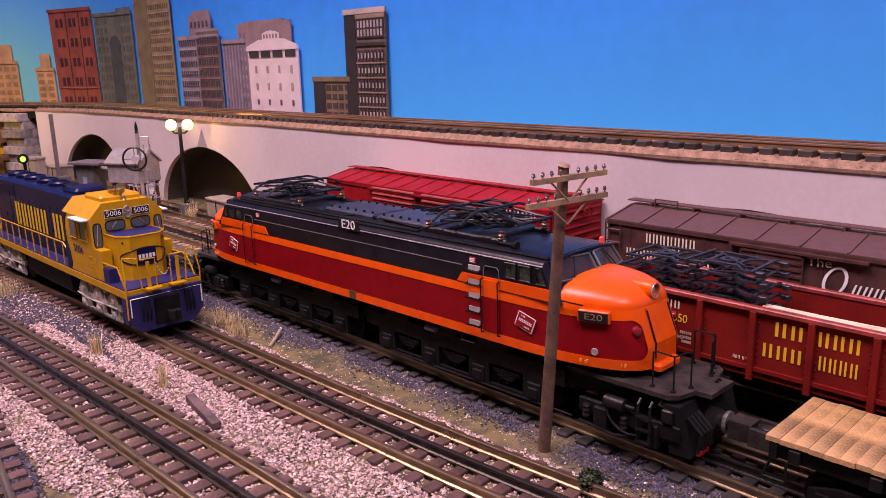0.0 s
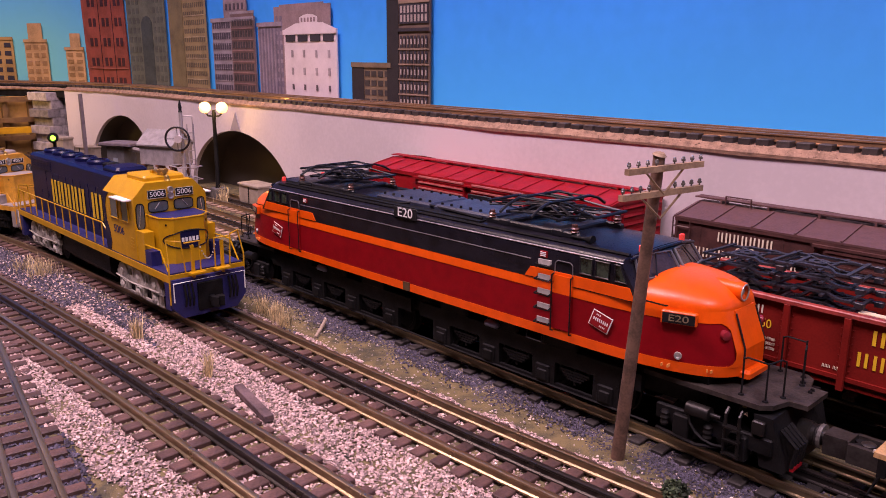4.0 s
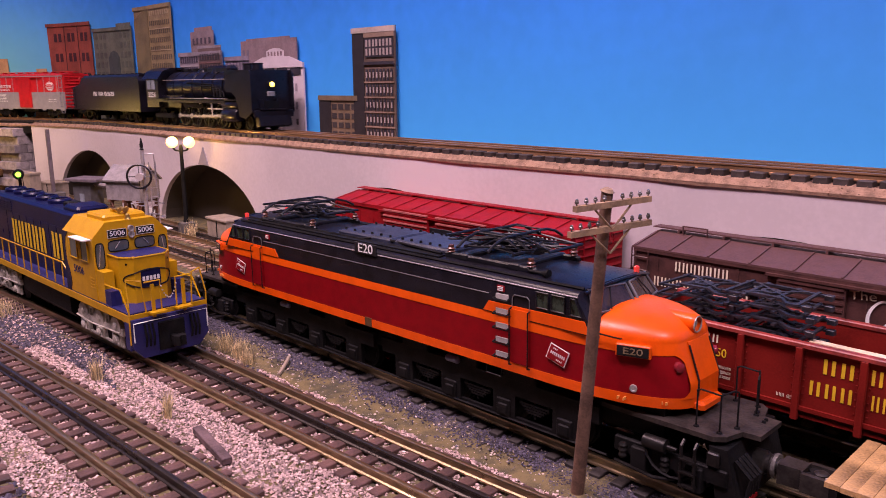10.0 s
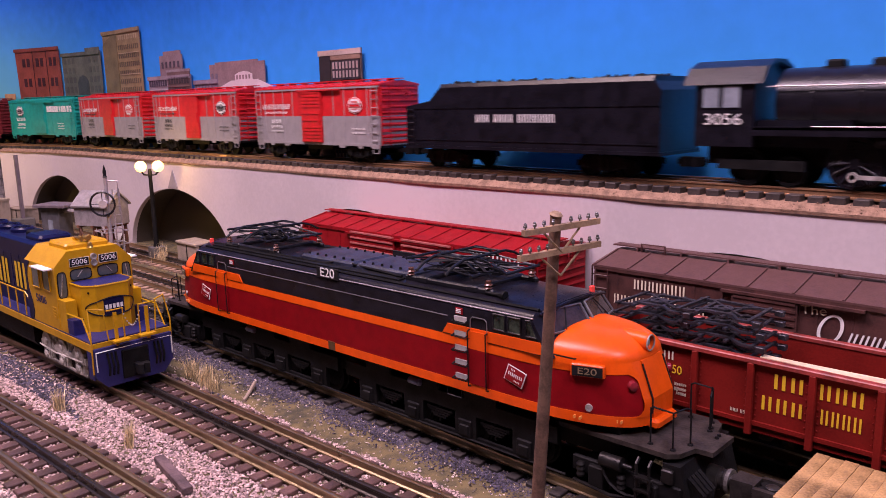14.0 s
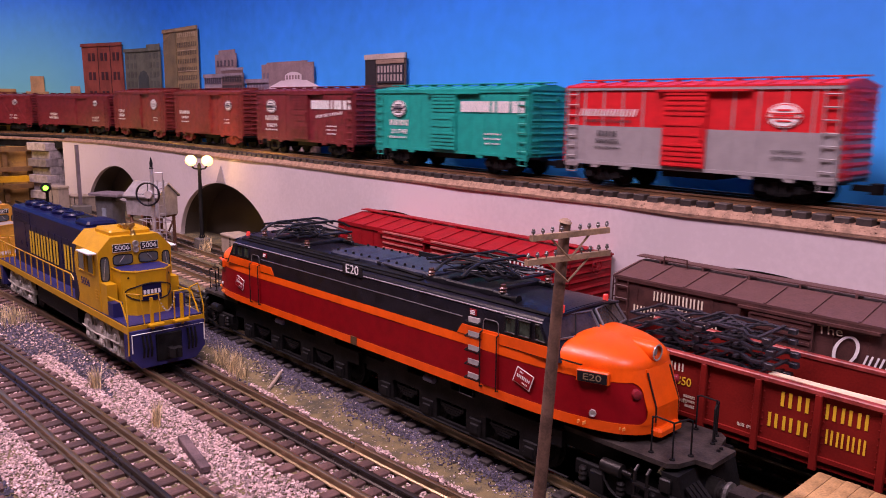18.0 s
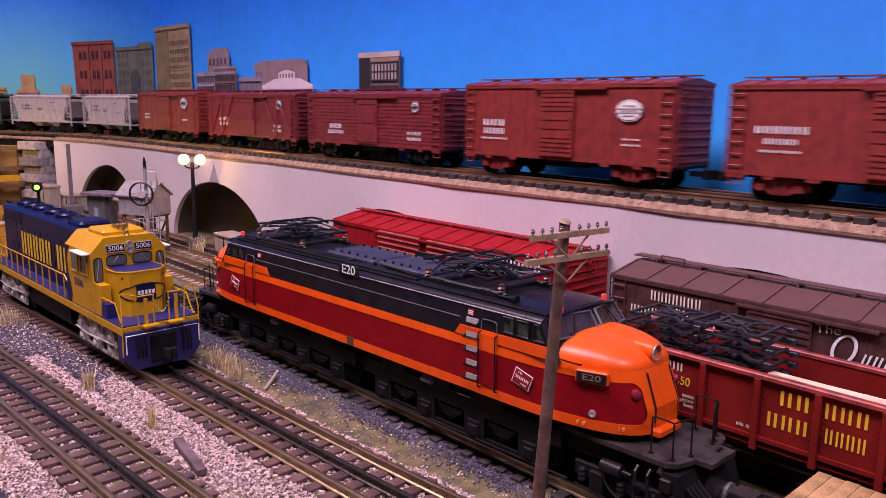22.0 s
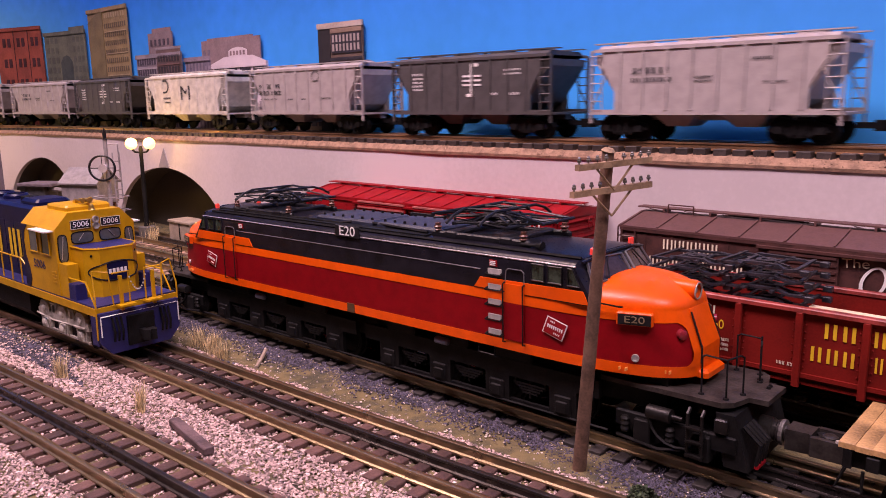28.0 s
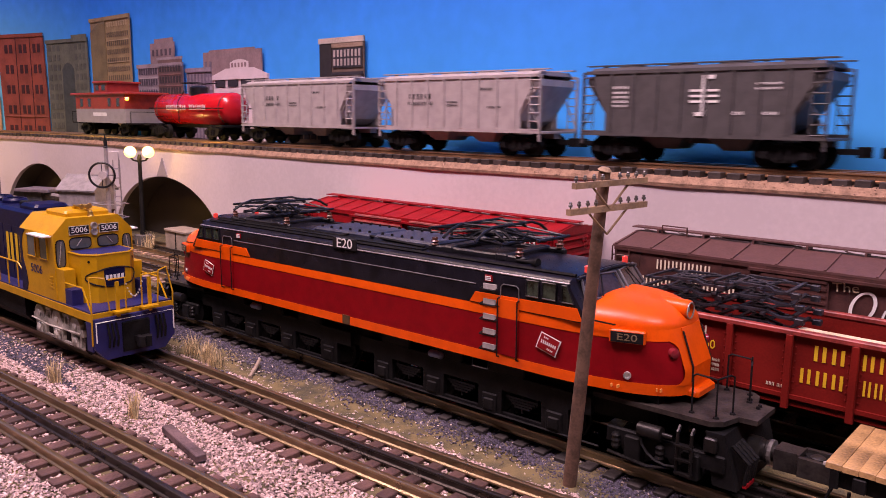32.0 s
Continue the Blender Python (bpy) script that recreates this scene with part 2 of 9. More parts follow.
def finish(name, bm, material, smooth=False, angle=40):
    bmesh.ops.recalc_face_normals(bm, faces=bm.faces)
    me = bpy.data.meshes.new(name)
    if smooth:
        for f in bm.faces:
            f.smooth = True
        for e in bm.edges:
            e.smooth = len(e.link_faces) == 2 and e.calc_face_angle(0) < radians(angle)
    bm.to_mesh(me)
    bm.free()
    me.materials.append(material)
    return me


def part(name, bm, material, parent, label="", smooth=False, at=None):
    ob = new(name, finish(name, bm, material, smooth) if isinstance(bm, bmesh.types.BMesh) else bm)
    ob.parent = parent
    if at is not None:
        ob.matrix_basis = at
    return tagged(ob, label)


def make(fn, *a, **k):
    bm = bmesh.new()
    fn(bm, *a, **k)
    return bm


def blocks(*bs, cut=0.0):
    bm = bmesh.new()
    for b in bs:
        box(bm, *b, cut=cut)
    return bm


def thing(name, label, category, m=None, group="", kind=""):
    ob = new(name)
    ob.empty_display_size = 0.01
    if m is not None:
        ob.matrix_basis = m
    return tagged(ob, label, category, group, kind)


def solid(name, bm, material, label, category="", kind="", group="", smooth=False, at=None):
    ob = new(name, finish(name, bm, material, smooth))
    if at is not None:
        ob.matrix_basis = at
    return tagged(ob, label, category, group, kind)


def words(string, size, material, parent, m, name="number", width=None, thick=0.0001):
    """Numbers and letters in the built-in font, centred at the pose m, facing its z."""
    cu = bpy.data.curves.new("lettering", "FONT")
    cu.body, cu.size, cu.align_x, cu.align_y, cu.extrude = string, size, "CENTER", "CENTER", thick
    tmp = bpy.data.objects.new("lettering", cu)
    me = bpy.data.meshes.new_from_object(tmp)
    bpy.data.objects.remove(tmp)
    if width:
        w = max(v.co.x for v in me.vertices) - min(v.co.x for v in me.vertices)
        for v in me.vertices:
            v.co.x *= width / w
    me.materials.clear()
    me.materials.append(material)
    ob = new(name, me)
    ob.parent, ob.matrix_basis = parent, m
    return ob


def bars(lengths, height, width, material, parent, m, name="lettering", stroke=0.22, slant=0.0):
    """Plain upright bars in a row, two for each letter of words of so many letters."""
    bm = bmesh.new()
    total = sum(lengths) + 0.7 * (len(lengths) - 1)
    step = width / total
    x = -width / 2
    h = height / 2
    for n in lengths:
        for _ in range(n):
            for k in (0.08, 0.54):
                a, b = x + step * k, x + step * (k + stroke)
                v = V(bm, [(a - slant * h, -h, 0), (b - slant * h, -h, 0), (b + slant * h, h, 0), (a + slant * h, h, 0)])
                w = V(bm, [q.co + Vector((0, 0, 0.00012)) for q in v])
                bm.faces.new(w)
                for i in range(4):
                    bm.faces.new((v[i], v[(i + 1) % 4], w[(i + 1) % 4], w[i]))
            x += step
        x += 0.7 * step
    return part(name, bm, material, parent, at=m)


FRONT = Euler((radians(90), 0, 0)).to_matrix().to_4x4()


def on_side(x, y, z):
    """The pose of lettering on a wall that faces -y."""
    return Matrix.Translation((x, y, z)) @ FRONT

# ---- the room and the layout's structure ----
RAIL_TOP, TIE_TOP, GROUND = 0.003, -0.002, -0.0042
WALL_Y, DECK_Z, UP_Y, UP_Z = 0.195, 0.1150, 0.2235, 0.1285
BEND_X, BEND_R = -1.0, 0.85
BACK_Y = 0.280


def up_track(s, off=0.0):
    """Place and heading on the upper line; s is x on the straight, and runs on round the bend."""
    if s >= BEND_X:
        return Vector((s, UP_Y + off, UP_Z)), 0.0
    a = min((BEND_X - s) / BEND_R, math.pi / 2)
    r = BEND_R + off
    p = Vector((BEND_X - r * math.sin(a), UP_Y - BEND_R + r * math.cos(a), UP_Z))
    rest = BEND_X - s - BEND_R * math.pi / 2
    if rest <= 0:
        return p, a
    p.y -= min(rest, 0.9)
    rest -= 0.9
    if rest <= 0:
        return p, a
    b = min(rest / BEND_R, math.pi / 2)
    p.x += -(BEND_R - off) * (1 - math.cos(b)) + off * 0
    p.y -= (BEND_R - off) * math.sin(b)
    rest -= BEND_R * math.pi / 2
    if rest > 0:
        p.x -= rest
    return p, a - b


SKY = mat("painted_blue_backdrop", (0.012, 0.178, 0.92), 0.7, vary=0.13, scale=3.2, fine=60, bump=0.02)
nt = SKY.node_tree
sep, tcn, gr, mx = nt.nodes.new("ShaderNodeSeparateXYZ"), nt.nodes.new("ShaderNodeTexCoord"), nt.nodes.new("ShaderNodeMapRange"), nt.nodes.new("ShaderNodeMix")
mx.data_type = "RGBA"
nt.links.new(tcn.outputs["Object"], sep.inputs[0])
nt.links.new(sep.outputs[2], gr.inputs[0])
gr.inputs[1].default_value, gr.inputs[2].default_value = 0.11, 0.37
nt.links.new(gr.outputs[0], mx.inputs[0])
old = nt.nodes["Principled BSDF"].inputs["Base Color"].links[0].from_socket
mx.inputs[6].default_value = (0.050, 0.42, 0.94, 1)
nt.links.new(old, mx.inputs[7])
# teal low at the western end: warm light on the blue, mixed into the colour
west_glow, mx2 = nt.nodes.new("ShaderNodeMapRange"), nt.nodes.new("ShaderNodeMix")
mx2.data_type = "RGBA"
west_glow.inputs[1].default_value, west_glow.inputs[2].default_value = -1.05, -1.40
nt.links.new(sep.outputs[0], west_glow.inputs[0])
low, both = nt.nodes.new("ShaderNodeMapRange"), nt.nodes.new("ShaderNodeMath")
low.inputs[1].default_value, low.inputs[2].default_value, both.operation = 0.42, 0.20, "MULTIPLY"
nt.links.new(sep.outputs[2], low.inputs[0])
nt.links.new(west_glow.outputs[0], both.inputs[0])
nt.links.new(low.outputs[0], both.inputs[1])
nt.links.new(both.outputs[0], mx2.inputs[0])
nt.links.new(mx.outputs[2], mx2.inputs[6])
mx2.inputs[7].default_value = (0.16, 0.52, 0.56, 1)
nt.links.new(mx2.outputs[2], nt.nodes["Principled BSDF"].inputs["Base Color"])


def sweep_wall(bm, pts, z0, z1, t):
    """An upright sheet through plan points, t thick to its far side."""
    n = len(pts)
    nor = []
    for i in range(n):
        a, b = Vector(pts[max(0, i - 1)]), Vector(pts[min(n - 1, i + 1)])
        d = (b - a).normalized()
        nor.append(Vector((-d.y, d.x)))
    far = [(p[0] + q.x * t, p[1] + q.y * t) for p, q in zip(pts, nor)]
    loft(bm, [[(p[0], p[1], z0), (p[0], p[1], z1), (f[0], f[1], z1), (f[0], f[1], z0)] for p, f in zip(pts, far)])


def back_point(s, off=0.0):
    """Plan point on the backdrop; s as on the upper line."""
    p, a = up_track(s, BACK_Y - UP_Y + off)
    return (p.x, p.y)


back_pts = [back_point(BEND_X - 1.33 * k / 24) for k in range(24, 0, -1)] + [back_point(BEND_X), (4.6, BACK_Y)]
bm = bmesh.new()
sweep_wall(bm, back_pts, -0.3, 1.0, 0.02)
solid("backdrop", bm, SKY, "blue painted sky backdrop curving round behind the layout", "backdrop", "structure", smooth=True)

# board added above the view so that its shadow darkens the upper backdrop
VAL = mat("shading_valance_board", (0.16, 0.08, 0.03), 0.6, vary=0.2, scale=20)
solid("valance", blocks((-1.9, 4.0, -0.02, 0.0, 0.76, 1.05)), VAL, "unseen wooden valance added over the layout to shade the backdrop's top", "valance", "structure")
ROOMP = mat("dark_room_paint", (0.12, 0.1, 0.14), 0.8, vary=0.1, scale=4, fine=80)
CEIL = mat("room_ceiling_paint", (0.3, 0.27, 0.3), 0.8, vary=0.1, scale=4, fine=80)
solid("floor", blocks((-6.2, 4.7, -3.0, 1.2, -1.05, -1.0)), ROOMP, "dark carpeted train room floor", "floor", "structure")
solid("ceiling", blocks((-6.2, 4.7, -3.0, 1.2, 1.4, 1.45)), CEIL, "plain painted train room ceiling", "ceiling", "structure")
solid("wall_south", blocks((-6.2, 4.7, -3.05, -3.0, -1.0, 1.4)), ROOMP, "plain dark room wall", "wall", "structure")
solid("wall_north", blocks((-6.2, 4.7, 1.2, 1.25, -1.0, 1.4)), ROOMP, "plain dark room wall behind the backdrop", "wall", "structure")
solid("wall_west", blocks((-6.25, -6.2, -3.0, 1.2, -1.0, 1.4)), ROOMP, "plain dark room wall", "wall", "structure")
solid("wall_east", blocks((4.7, 4.75, -3.0, 1.2, -1.0, 1.4)), ROOMP, "plain dark room wall", "wall", "structure")

# ground sheet with low unevenness
GROUNDM = mat("grey_green_scenic_earth", (0.145, 0.112, 0.048), 0.95, vary=0.3, scale=110, bump=1.0, fine=1500, second=(0.055, 0.050, 0.030))
bm = bmesh.new()
nx, ny = 150, 60
gv = []
for j in range(ny + 1):
    for i in range(nx + 1):
        x, y = -2.0 + 2.9 * i / nx, -0.46 + 0.72 * j / ny
        z = GROUND + 0.0011 * noise.noise((x * 22, y * 22, 0)) + 0.0006 * noise.noise((x * 75, y * 75, 3))
        gv.append(bm.verts.new((x, y, z)))
for j in range(ny):
    for i in range(nx):
        k = j * (nx + 1) + i
        bm.faces.new((gv[k], gv[k + 1], gv[k + nx + 2], gv[k + nx + 1]))
solid("ground", bm, GROUNDM, "earth and ground-foam scenery base of the layout", "ground", "structure", smooth=True)
solid("benchwork", blocks((-2.0, 0.9, -0.46, 0.26, -0.06, -0.02)), ROOMP, "plywood table under the scenery", "table", "structure")


# viaduct: a plaster wall with four round arches, a deck behind it
def arch_wall(bm, x0, x1, z0, z1, arches, y0, y1):
    """arches: (centre, half width, spring height, rise). Built in strips, each with its own lower edge."""
    cuts = sorted({x0, x1, *[c + w * math.sin(k * math.pi / 28) for c, w, s, r in arches for k in range(-14, 15)]})

    def low(x):
        for c, w, s, r in arches:
            if abs(x - c) < w + 1e-6:
                return s + r * math.sqrt(max(0, 1 - ((x - c) / w) ** 2))
        return z0
    for a, b in zip(cuts, cuts[1:]):
        inside = any(abs((a + b) / 2 - c) < w for c, w, s, r in arches)
        la, lb = (low(a), low(b)) if inside else (z0, z0)
        prism(bm, [(a, la), (b, lb), (b, z1), (a, z1)], y0, y1)
    bmesh.ops.remove_doubles(bm, verts=bm.verts, dist=1e-6)


ARCHES = [(-0.7025, 0.136, -0.012, 0.093), (-1.080, 0.108, -0.012, 0.092), (-0.338, 0.136, -0.012, 0.0960), (0.030, 0.136, -0.012, 0.0975)]
bm = bmesh.new()
arch_wall(bm, -1.255, 0.9, GROUND - 0.004, DECK_Z, ARCHES, WALL_Y, WALL_Y + 0.006)


def bend(bm):
    """Carry what was built along x round the bend of the upper line."""
    for v in bm.verts:
        if v.co.x < BEND_X:
            p, a = up_track(v.co.x, v.co.y - UP_Y)
            v.co.x, v.co.y = p.x, p.y


bend(bm)
solid("viaduct_wall", bm, PLASTER, "white plastered viaduct wall with four round arches", "viaduct", "structure")
# shallow linings and back plates, dark-coloured to read as shaded arch depth
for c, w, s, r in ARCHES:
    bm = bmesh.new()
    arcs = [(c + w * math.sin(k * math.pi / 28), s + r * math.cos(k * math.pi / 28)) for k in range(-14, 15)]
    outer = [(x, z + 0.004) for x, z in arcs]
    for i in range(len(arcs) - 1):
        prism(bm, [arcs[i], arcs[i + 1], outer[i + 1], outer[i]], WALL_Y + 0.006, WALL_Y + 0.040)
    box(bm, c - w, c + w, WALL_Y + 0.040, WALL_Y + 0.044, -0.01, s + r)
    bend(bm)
    solid("arch_barrel", bm, INSIDE, "lining of a viaduct arch, coloured dark grey for the shade inside", "arch", "structure")

# thin triangle, greyer than the wall, above the first arch only
for c, w, s, r in ARCHES[:1]:
    bm = bmesh.new()
    prism(bm, [(c - 0.013, s + r + 0.0005), (c + 0.013, s + r + 0.0005), (c + 0.002, s + r + 0.024)], WALL_Y - 0.0012, WALL_Y)
    solid("trim", bm, mat("lilac_grey_triangle", (0.27, 0.245, 0.28), 0.75, vary=0.08, scale=20), "thin grey triangle on the wall over the arch", "trim", "structure")

BALLAST = mat("tan_granular_ballast", (0.33, 0.205, 0.135), 0.95, vary=0.2, scale=160, bump=0.6, fine=900)
bm = bmesh.new()
deck = [BEND_X - 6.2 * k / 120 for k in range(120, 0, -1)] + [BEND_X + 5.4 * k / 100 for k in range(101)]
rings = []
for s in deck:
    w = 0.0035 * noise.noise((s * 40, 1, 1)) + 0.0025 * noise.noise((s * 130, 2, 1))
    prof = [(-0.0296 + 0.3 * w, DECK_Z - 0.0008 + 0.4 * w), (-0.0300 + 0.4 * w, DECK_Z + 0.0014), (-0.0262, UP_Z - 0.0076), (0.0, UP_Z - 0.0070), (0.0262, UP_Z - 0.0076), (0.05, DECK_Z + 0.001), (0.05, DECK_Z - 0.003)]
    ring = []
    for o, z in prof:
        p, a = up_track(s, o)
        ring.append((p.x, p.y, z))
    rings.append(ring)
loft(bm, rings)
solid("viaduct_deck", bm, BALLAST, "tan ballast roadbed along the top of the viaduct", "roadbed", "structure")
bm = bmesh.new()
sh = [s for s in deck if s < -1.6]
loft(bm, [[(*up_track(s, o)[0].xy, z) for o, z in ((-0.04, -0.3), (-0.04, DECK_Z - 0.004), (0.05, DECK_Z - 0.004), (0.05, -0.3))] for s in sh])
solid("shelf_support", bm, ROOMP, "plain shelf carrying the upper line round the room", "shelf", "structure")
solid("shelf_support", blocks((0.9, 4.45, WALL_Y, WALL_Y + 0.1, -0.3, DECK_Z - 0.004)), ROOMP, "plain shelf carrying the upper line", "shelf", "structure")


# ---- tracks ----
# rear siding ties: warm lamplight is put into their paler colour
TIELIT = mat("lamplit_tie", (0.33, 0.215, 0.15), 0.75, vary=0.25, random_by="object")
COPPER = mat("copper_brown_rail", (0.34, 0.19, 0.10), 0.3, 0.45, vary=0.2, scale=30)
TIEUP = mat("black_brown_moulded_tie", (0.045, 0.034, 0.03), 0.55, vary=0.25, random_by="object")


def rail_mesh(bm, fn, off, ss, top, h=0.0052, w=0.0028):
    rings = []
    for s in ss:
        p, a = fn(s)
        d = Vector((math.sin(a), math.cos(a)))
        ring = []
        for o, z in ((-w * 0.65, -h), (w * 0.65, -h), (w * 0.65, -h + 0.0009), (w * 0.3, -h + 0.0014), (w * 0.3, -0.0016), (w * 0.5, -0.0011), (w * 0.45, -0.0002), (w * 0.25, 0), (-w * 0.25, 0), (-w * 0.45, -0.0002), (-w * 0.5, -0.0011), (-w * 0.3, -0.0016), (-w * 0.3, -h + 0.0014), (-w * 0.65, -h + 0.0009)):
            ring.append((p.x - d.x * (off + o), p.y + d.y * (off + o), top + z))
        rings.append(ring)
    loft(bm, rings)


TIE_MESH = {}


def tie_mesh(material, n, hw):
    key = (material.name, n)
    if key not in TIE_MESH:
        rnd = random.Random(n)
        bm = bmesh.new()
        box(bm, -hw, hw, -0.0255 - rnd.uniform(0, 0.001), 0.0255 + rnd.uniform(0, 0.001), -0.0042, 0, cut=0.0004)
        TIE_MESH[key] = finish("tie", bm, material)
    return TIE_MESH[key]


def track(label, fn, s0, s1, top, tie_material, pitch=0.0125, third=RAILDARK, near=(-9, 9), seed=1, hw=0.0032, sunk=0.0048, side=RAIL):
    """A three-rail line: two steel running rails, a dark centre rail, and its ties."""
    ob = thing("track", label, "track", kind="structure")
    n = max(2, int((s1 - s0) / 0.03))
    ss = [s0 + (s1 - s0) * i / n for i in range(n + 1)]
    for off, m, nm in ((-0.0162, side, "rail"), (0.0162, side, "rail"), (0, third, "centre_rail")):
        part(nm, make(rail_mesh, fn, off, ss, top), m, ob, smooth=True)
    rnd = random.Random(seed)
    rest = bmesh.new()
    count = 0
    s = s0
    while s < s1:
        p, a = fn(s)
        m = Matrix.Translation((p.x, p.y, top - sunk + rnd.uniform(-0.0004, 0.0002))) @ Matrix.Rotation(a + rnd.uniform(-0.03, 0.03), 4, "Z")
        if near[0] < s < near[1] and count < 290:
            t = new("tie", tie_mesh(tie_material, rnd.randrange(6), hw))
            t.parent, t.matrix_basis = ob, m
            count += 1
        else:
            k = len(rest.verts)
            box(rest, -hw, hw, -0.0255, 0.0255, -0.0042, 0)
            rest.verts.ensure_lookup_table()
            for v in rest.verts[k:]:
                v.co = m @ v.co
        s += pitch
    if len(rest.verts):
        tagged(part("far_ties", rest, tie_material, ob), kind="stuff")
    else:
        rest.free()
    return ob


def line_fn(pts):
    """A smooth line through plan points, by its x."""
    xs, ys = [p[0] for p in pts], [p[1] for p in pts]
    c = np.polyfit(xs, ys, 4 if len(pts) > 5 else 2 if len(pts) > 2 else 1)

    def fn(s):
        return Vector((s, float(np.polyval(c, s)), 0)), math.atan(float(np.polyval(np.polyder(c), s)))
    return fn


TRACK_C = line_fn([(-1.2, -0.25), (-0.9, -0.145), (-0.75, -0.108), (-0.6, -0.084), (-0.5, -0.074), (-0.41, -0.0675), (-0.3, -0.0640), (-0.2, -0.0605), (-0.1, -0.056), (0.0, -0.0505), (0.06, -0.0460), (0.15, -0.037)])
TRACK_B = line_fn([(-0.40, -0.1560), (-0.22, -0.1455), (-0.08, -0.1395)])
TRACK_A = line_fn([(-0.36, -0.1930), (-0.23, -0.2100), (-0.10, -0.2270)])
TRACK_D = line_fn([(-0.5, 0.0315), (0.5, 0.0315)])
TRACK_E = line_fn([(-0.5, 0.0975), (0.5, 0.0975)])
TRACK_F = line_fn([(-0.5, 0.1610), (0.5, 0.1610)])
track("three-rail main line with brown ties and dark centre rail", TRACK_C, -1.15, 0.22, RAIL_TOP, TIE)
track("three-rail line with brown ties in pink ballast", TRACK_B, -0.9, 0.25, RAIL_TOP, TIE)
track("curving three-rail track with purple-brown ties", TRACK_A, -0.6, 0.2, RAIL_TOP, TIE, third=RAIL)
track("three-rail line with dark ties under the electric locomotive", TRACK_D, -1.5, 0.8, RAIL_TOP, TIEDARK)
track("three-rail siding under the gondola", TRACK_E, -1.5, 0.8, RAIL_TOP, TIELIT)
track("three-rail siding along the viaduct wall", TRACK_F, -1.5, 0.8, RAIL_TOP, TIELIT)
track("three-rail line with dark ties on top of the viaduct", up_track, -7.1, 4.35, UP_Z, TIEUP, pitch=0.01254, near=(-1.9, 0.4), hw=0.0043, sunk=0.0036, side=COPPER, third=COPPER)

# ---- rolling stock ----
def truck(parent, x, wheel_r=0.0085, half=0.0165, frame=BLACKM, base=0.0195, z0=0.0):
    """A four-wheel truck: two side frames, bolster, two wheelsets."""
    up = Matrix.Translation((0, 0, z0)) if z0 else None
    for sy in (-1, 1):
        bm = bmesh.new()
        y = sy * (half + 0.004)
        prism(bm, [(x - base * 0.92, 0.0075), (x - base * 0.92, 0.0115), (x - 0.006, 0.0150), (x + 0.006, 0.0150), (x + base * 0.92, 0.0115), (x + base * 0.92, 0.0075), (x + base * 0.55, 0.0075), (x + 0.005, 0.0042), (x - 0.005, 0.0042), (x - base * 0.55, 0.0075)], y - 0.0012, y + 0.0012)
        for k in (-1, 1):
            box(bm, x + k * base * 0.62 - 0.0025, x + k * base * 0.62 + 0.0025, y - 0.0018 + sy * 0.0008, y + 0.0018 + sy * 0.0008, 0.0065, 0.0110)
            rod(bm, (x + k * 0.0028, y + sy * 0.0012, 0.006), (x + k * 0.0028, y + sy * 0.0012, 0.0128), 0.0014, 6)
        part("truck_side_frame", bm, frame, parent, at=up)
    part("truck_bolster", blocks((x - 0.003, x + 0.003, -half - 0.003, half + 0.003, 0.008, 0.0165)), frame, parent, at=up)
    for k in (-1, 1):
        bm = bmesh.new()
        c = (x + k * base * 0.62, 0, wheel_r)
        rod(bm, (c[0], -half, c[2]), (c[0], half, c[2]), 0.0013, 6)
        for sy in (-1, 1):
            lathe(bm, (c[0], sy * half, c[2]), (0, sy, 0), [(-0.003, wheel_r * 1.1), (-0.0018, wheel_r * 1.1), (-0.0015, wheel_r), (0.0015, wheel_r * 0.97), (0.0015, wheel_r * 0.8), (0.0008, wheel_r * 0.72), (0.0008, 0.002), (0.002, 0.0018)], 14)
        part("wheelset", bm, BLACKM, parent, at=up)


def coupler(parent, x, d, z=0.0115):
    bm = bmesh.new()
    box(bm, min(x, x + d * 0.012), max(x, x + d * 0.012), -0.002, 0.002, z - 0.0018, z + 0.0018)
    a = x + d * 0.011
    prism(bm, [(a, -0.0045), (a + d * 0.004, -0.0045), (a + d * 0.007, -0.002), (a + d * 0.0045, 0.0), (a + d * 0.007, 0.003), (a + d * 0.004, 0.0048), (a, 0.0045)], z - 0.0032, z + 0.0032, axis="z")
    part("coupler", bm, BLACKM, parent)


def ladder(parent, x, y, z0, z1, w, material, rungs=6, sy=-1):
    bm = bmesh.new()
    for k in (-1, 1):
        rod(bm, (x + k * w / 2, y + sy * 0.0012, z0), (x + k * w / 2, y + sy * 0.0012, z1), 0.00045, 5)
    for i in range(rungs):
        z = z0 + (z1 - z0) * (i + 0.5) / rungs
        rod(bm, (x - w / 2, y + sy * 0.0013, z), (x + w / 2, y + sy * 0.0013, z), 0.00045, 5)
    part("ladder", bm, material, parent)


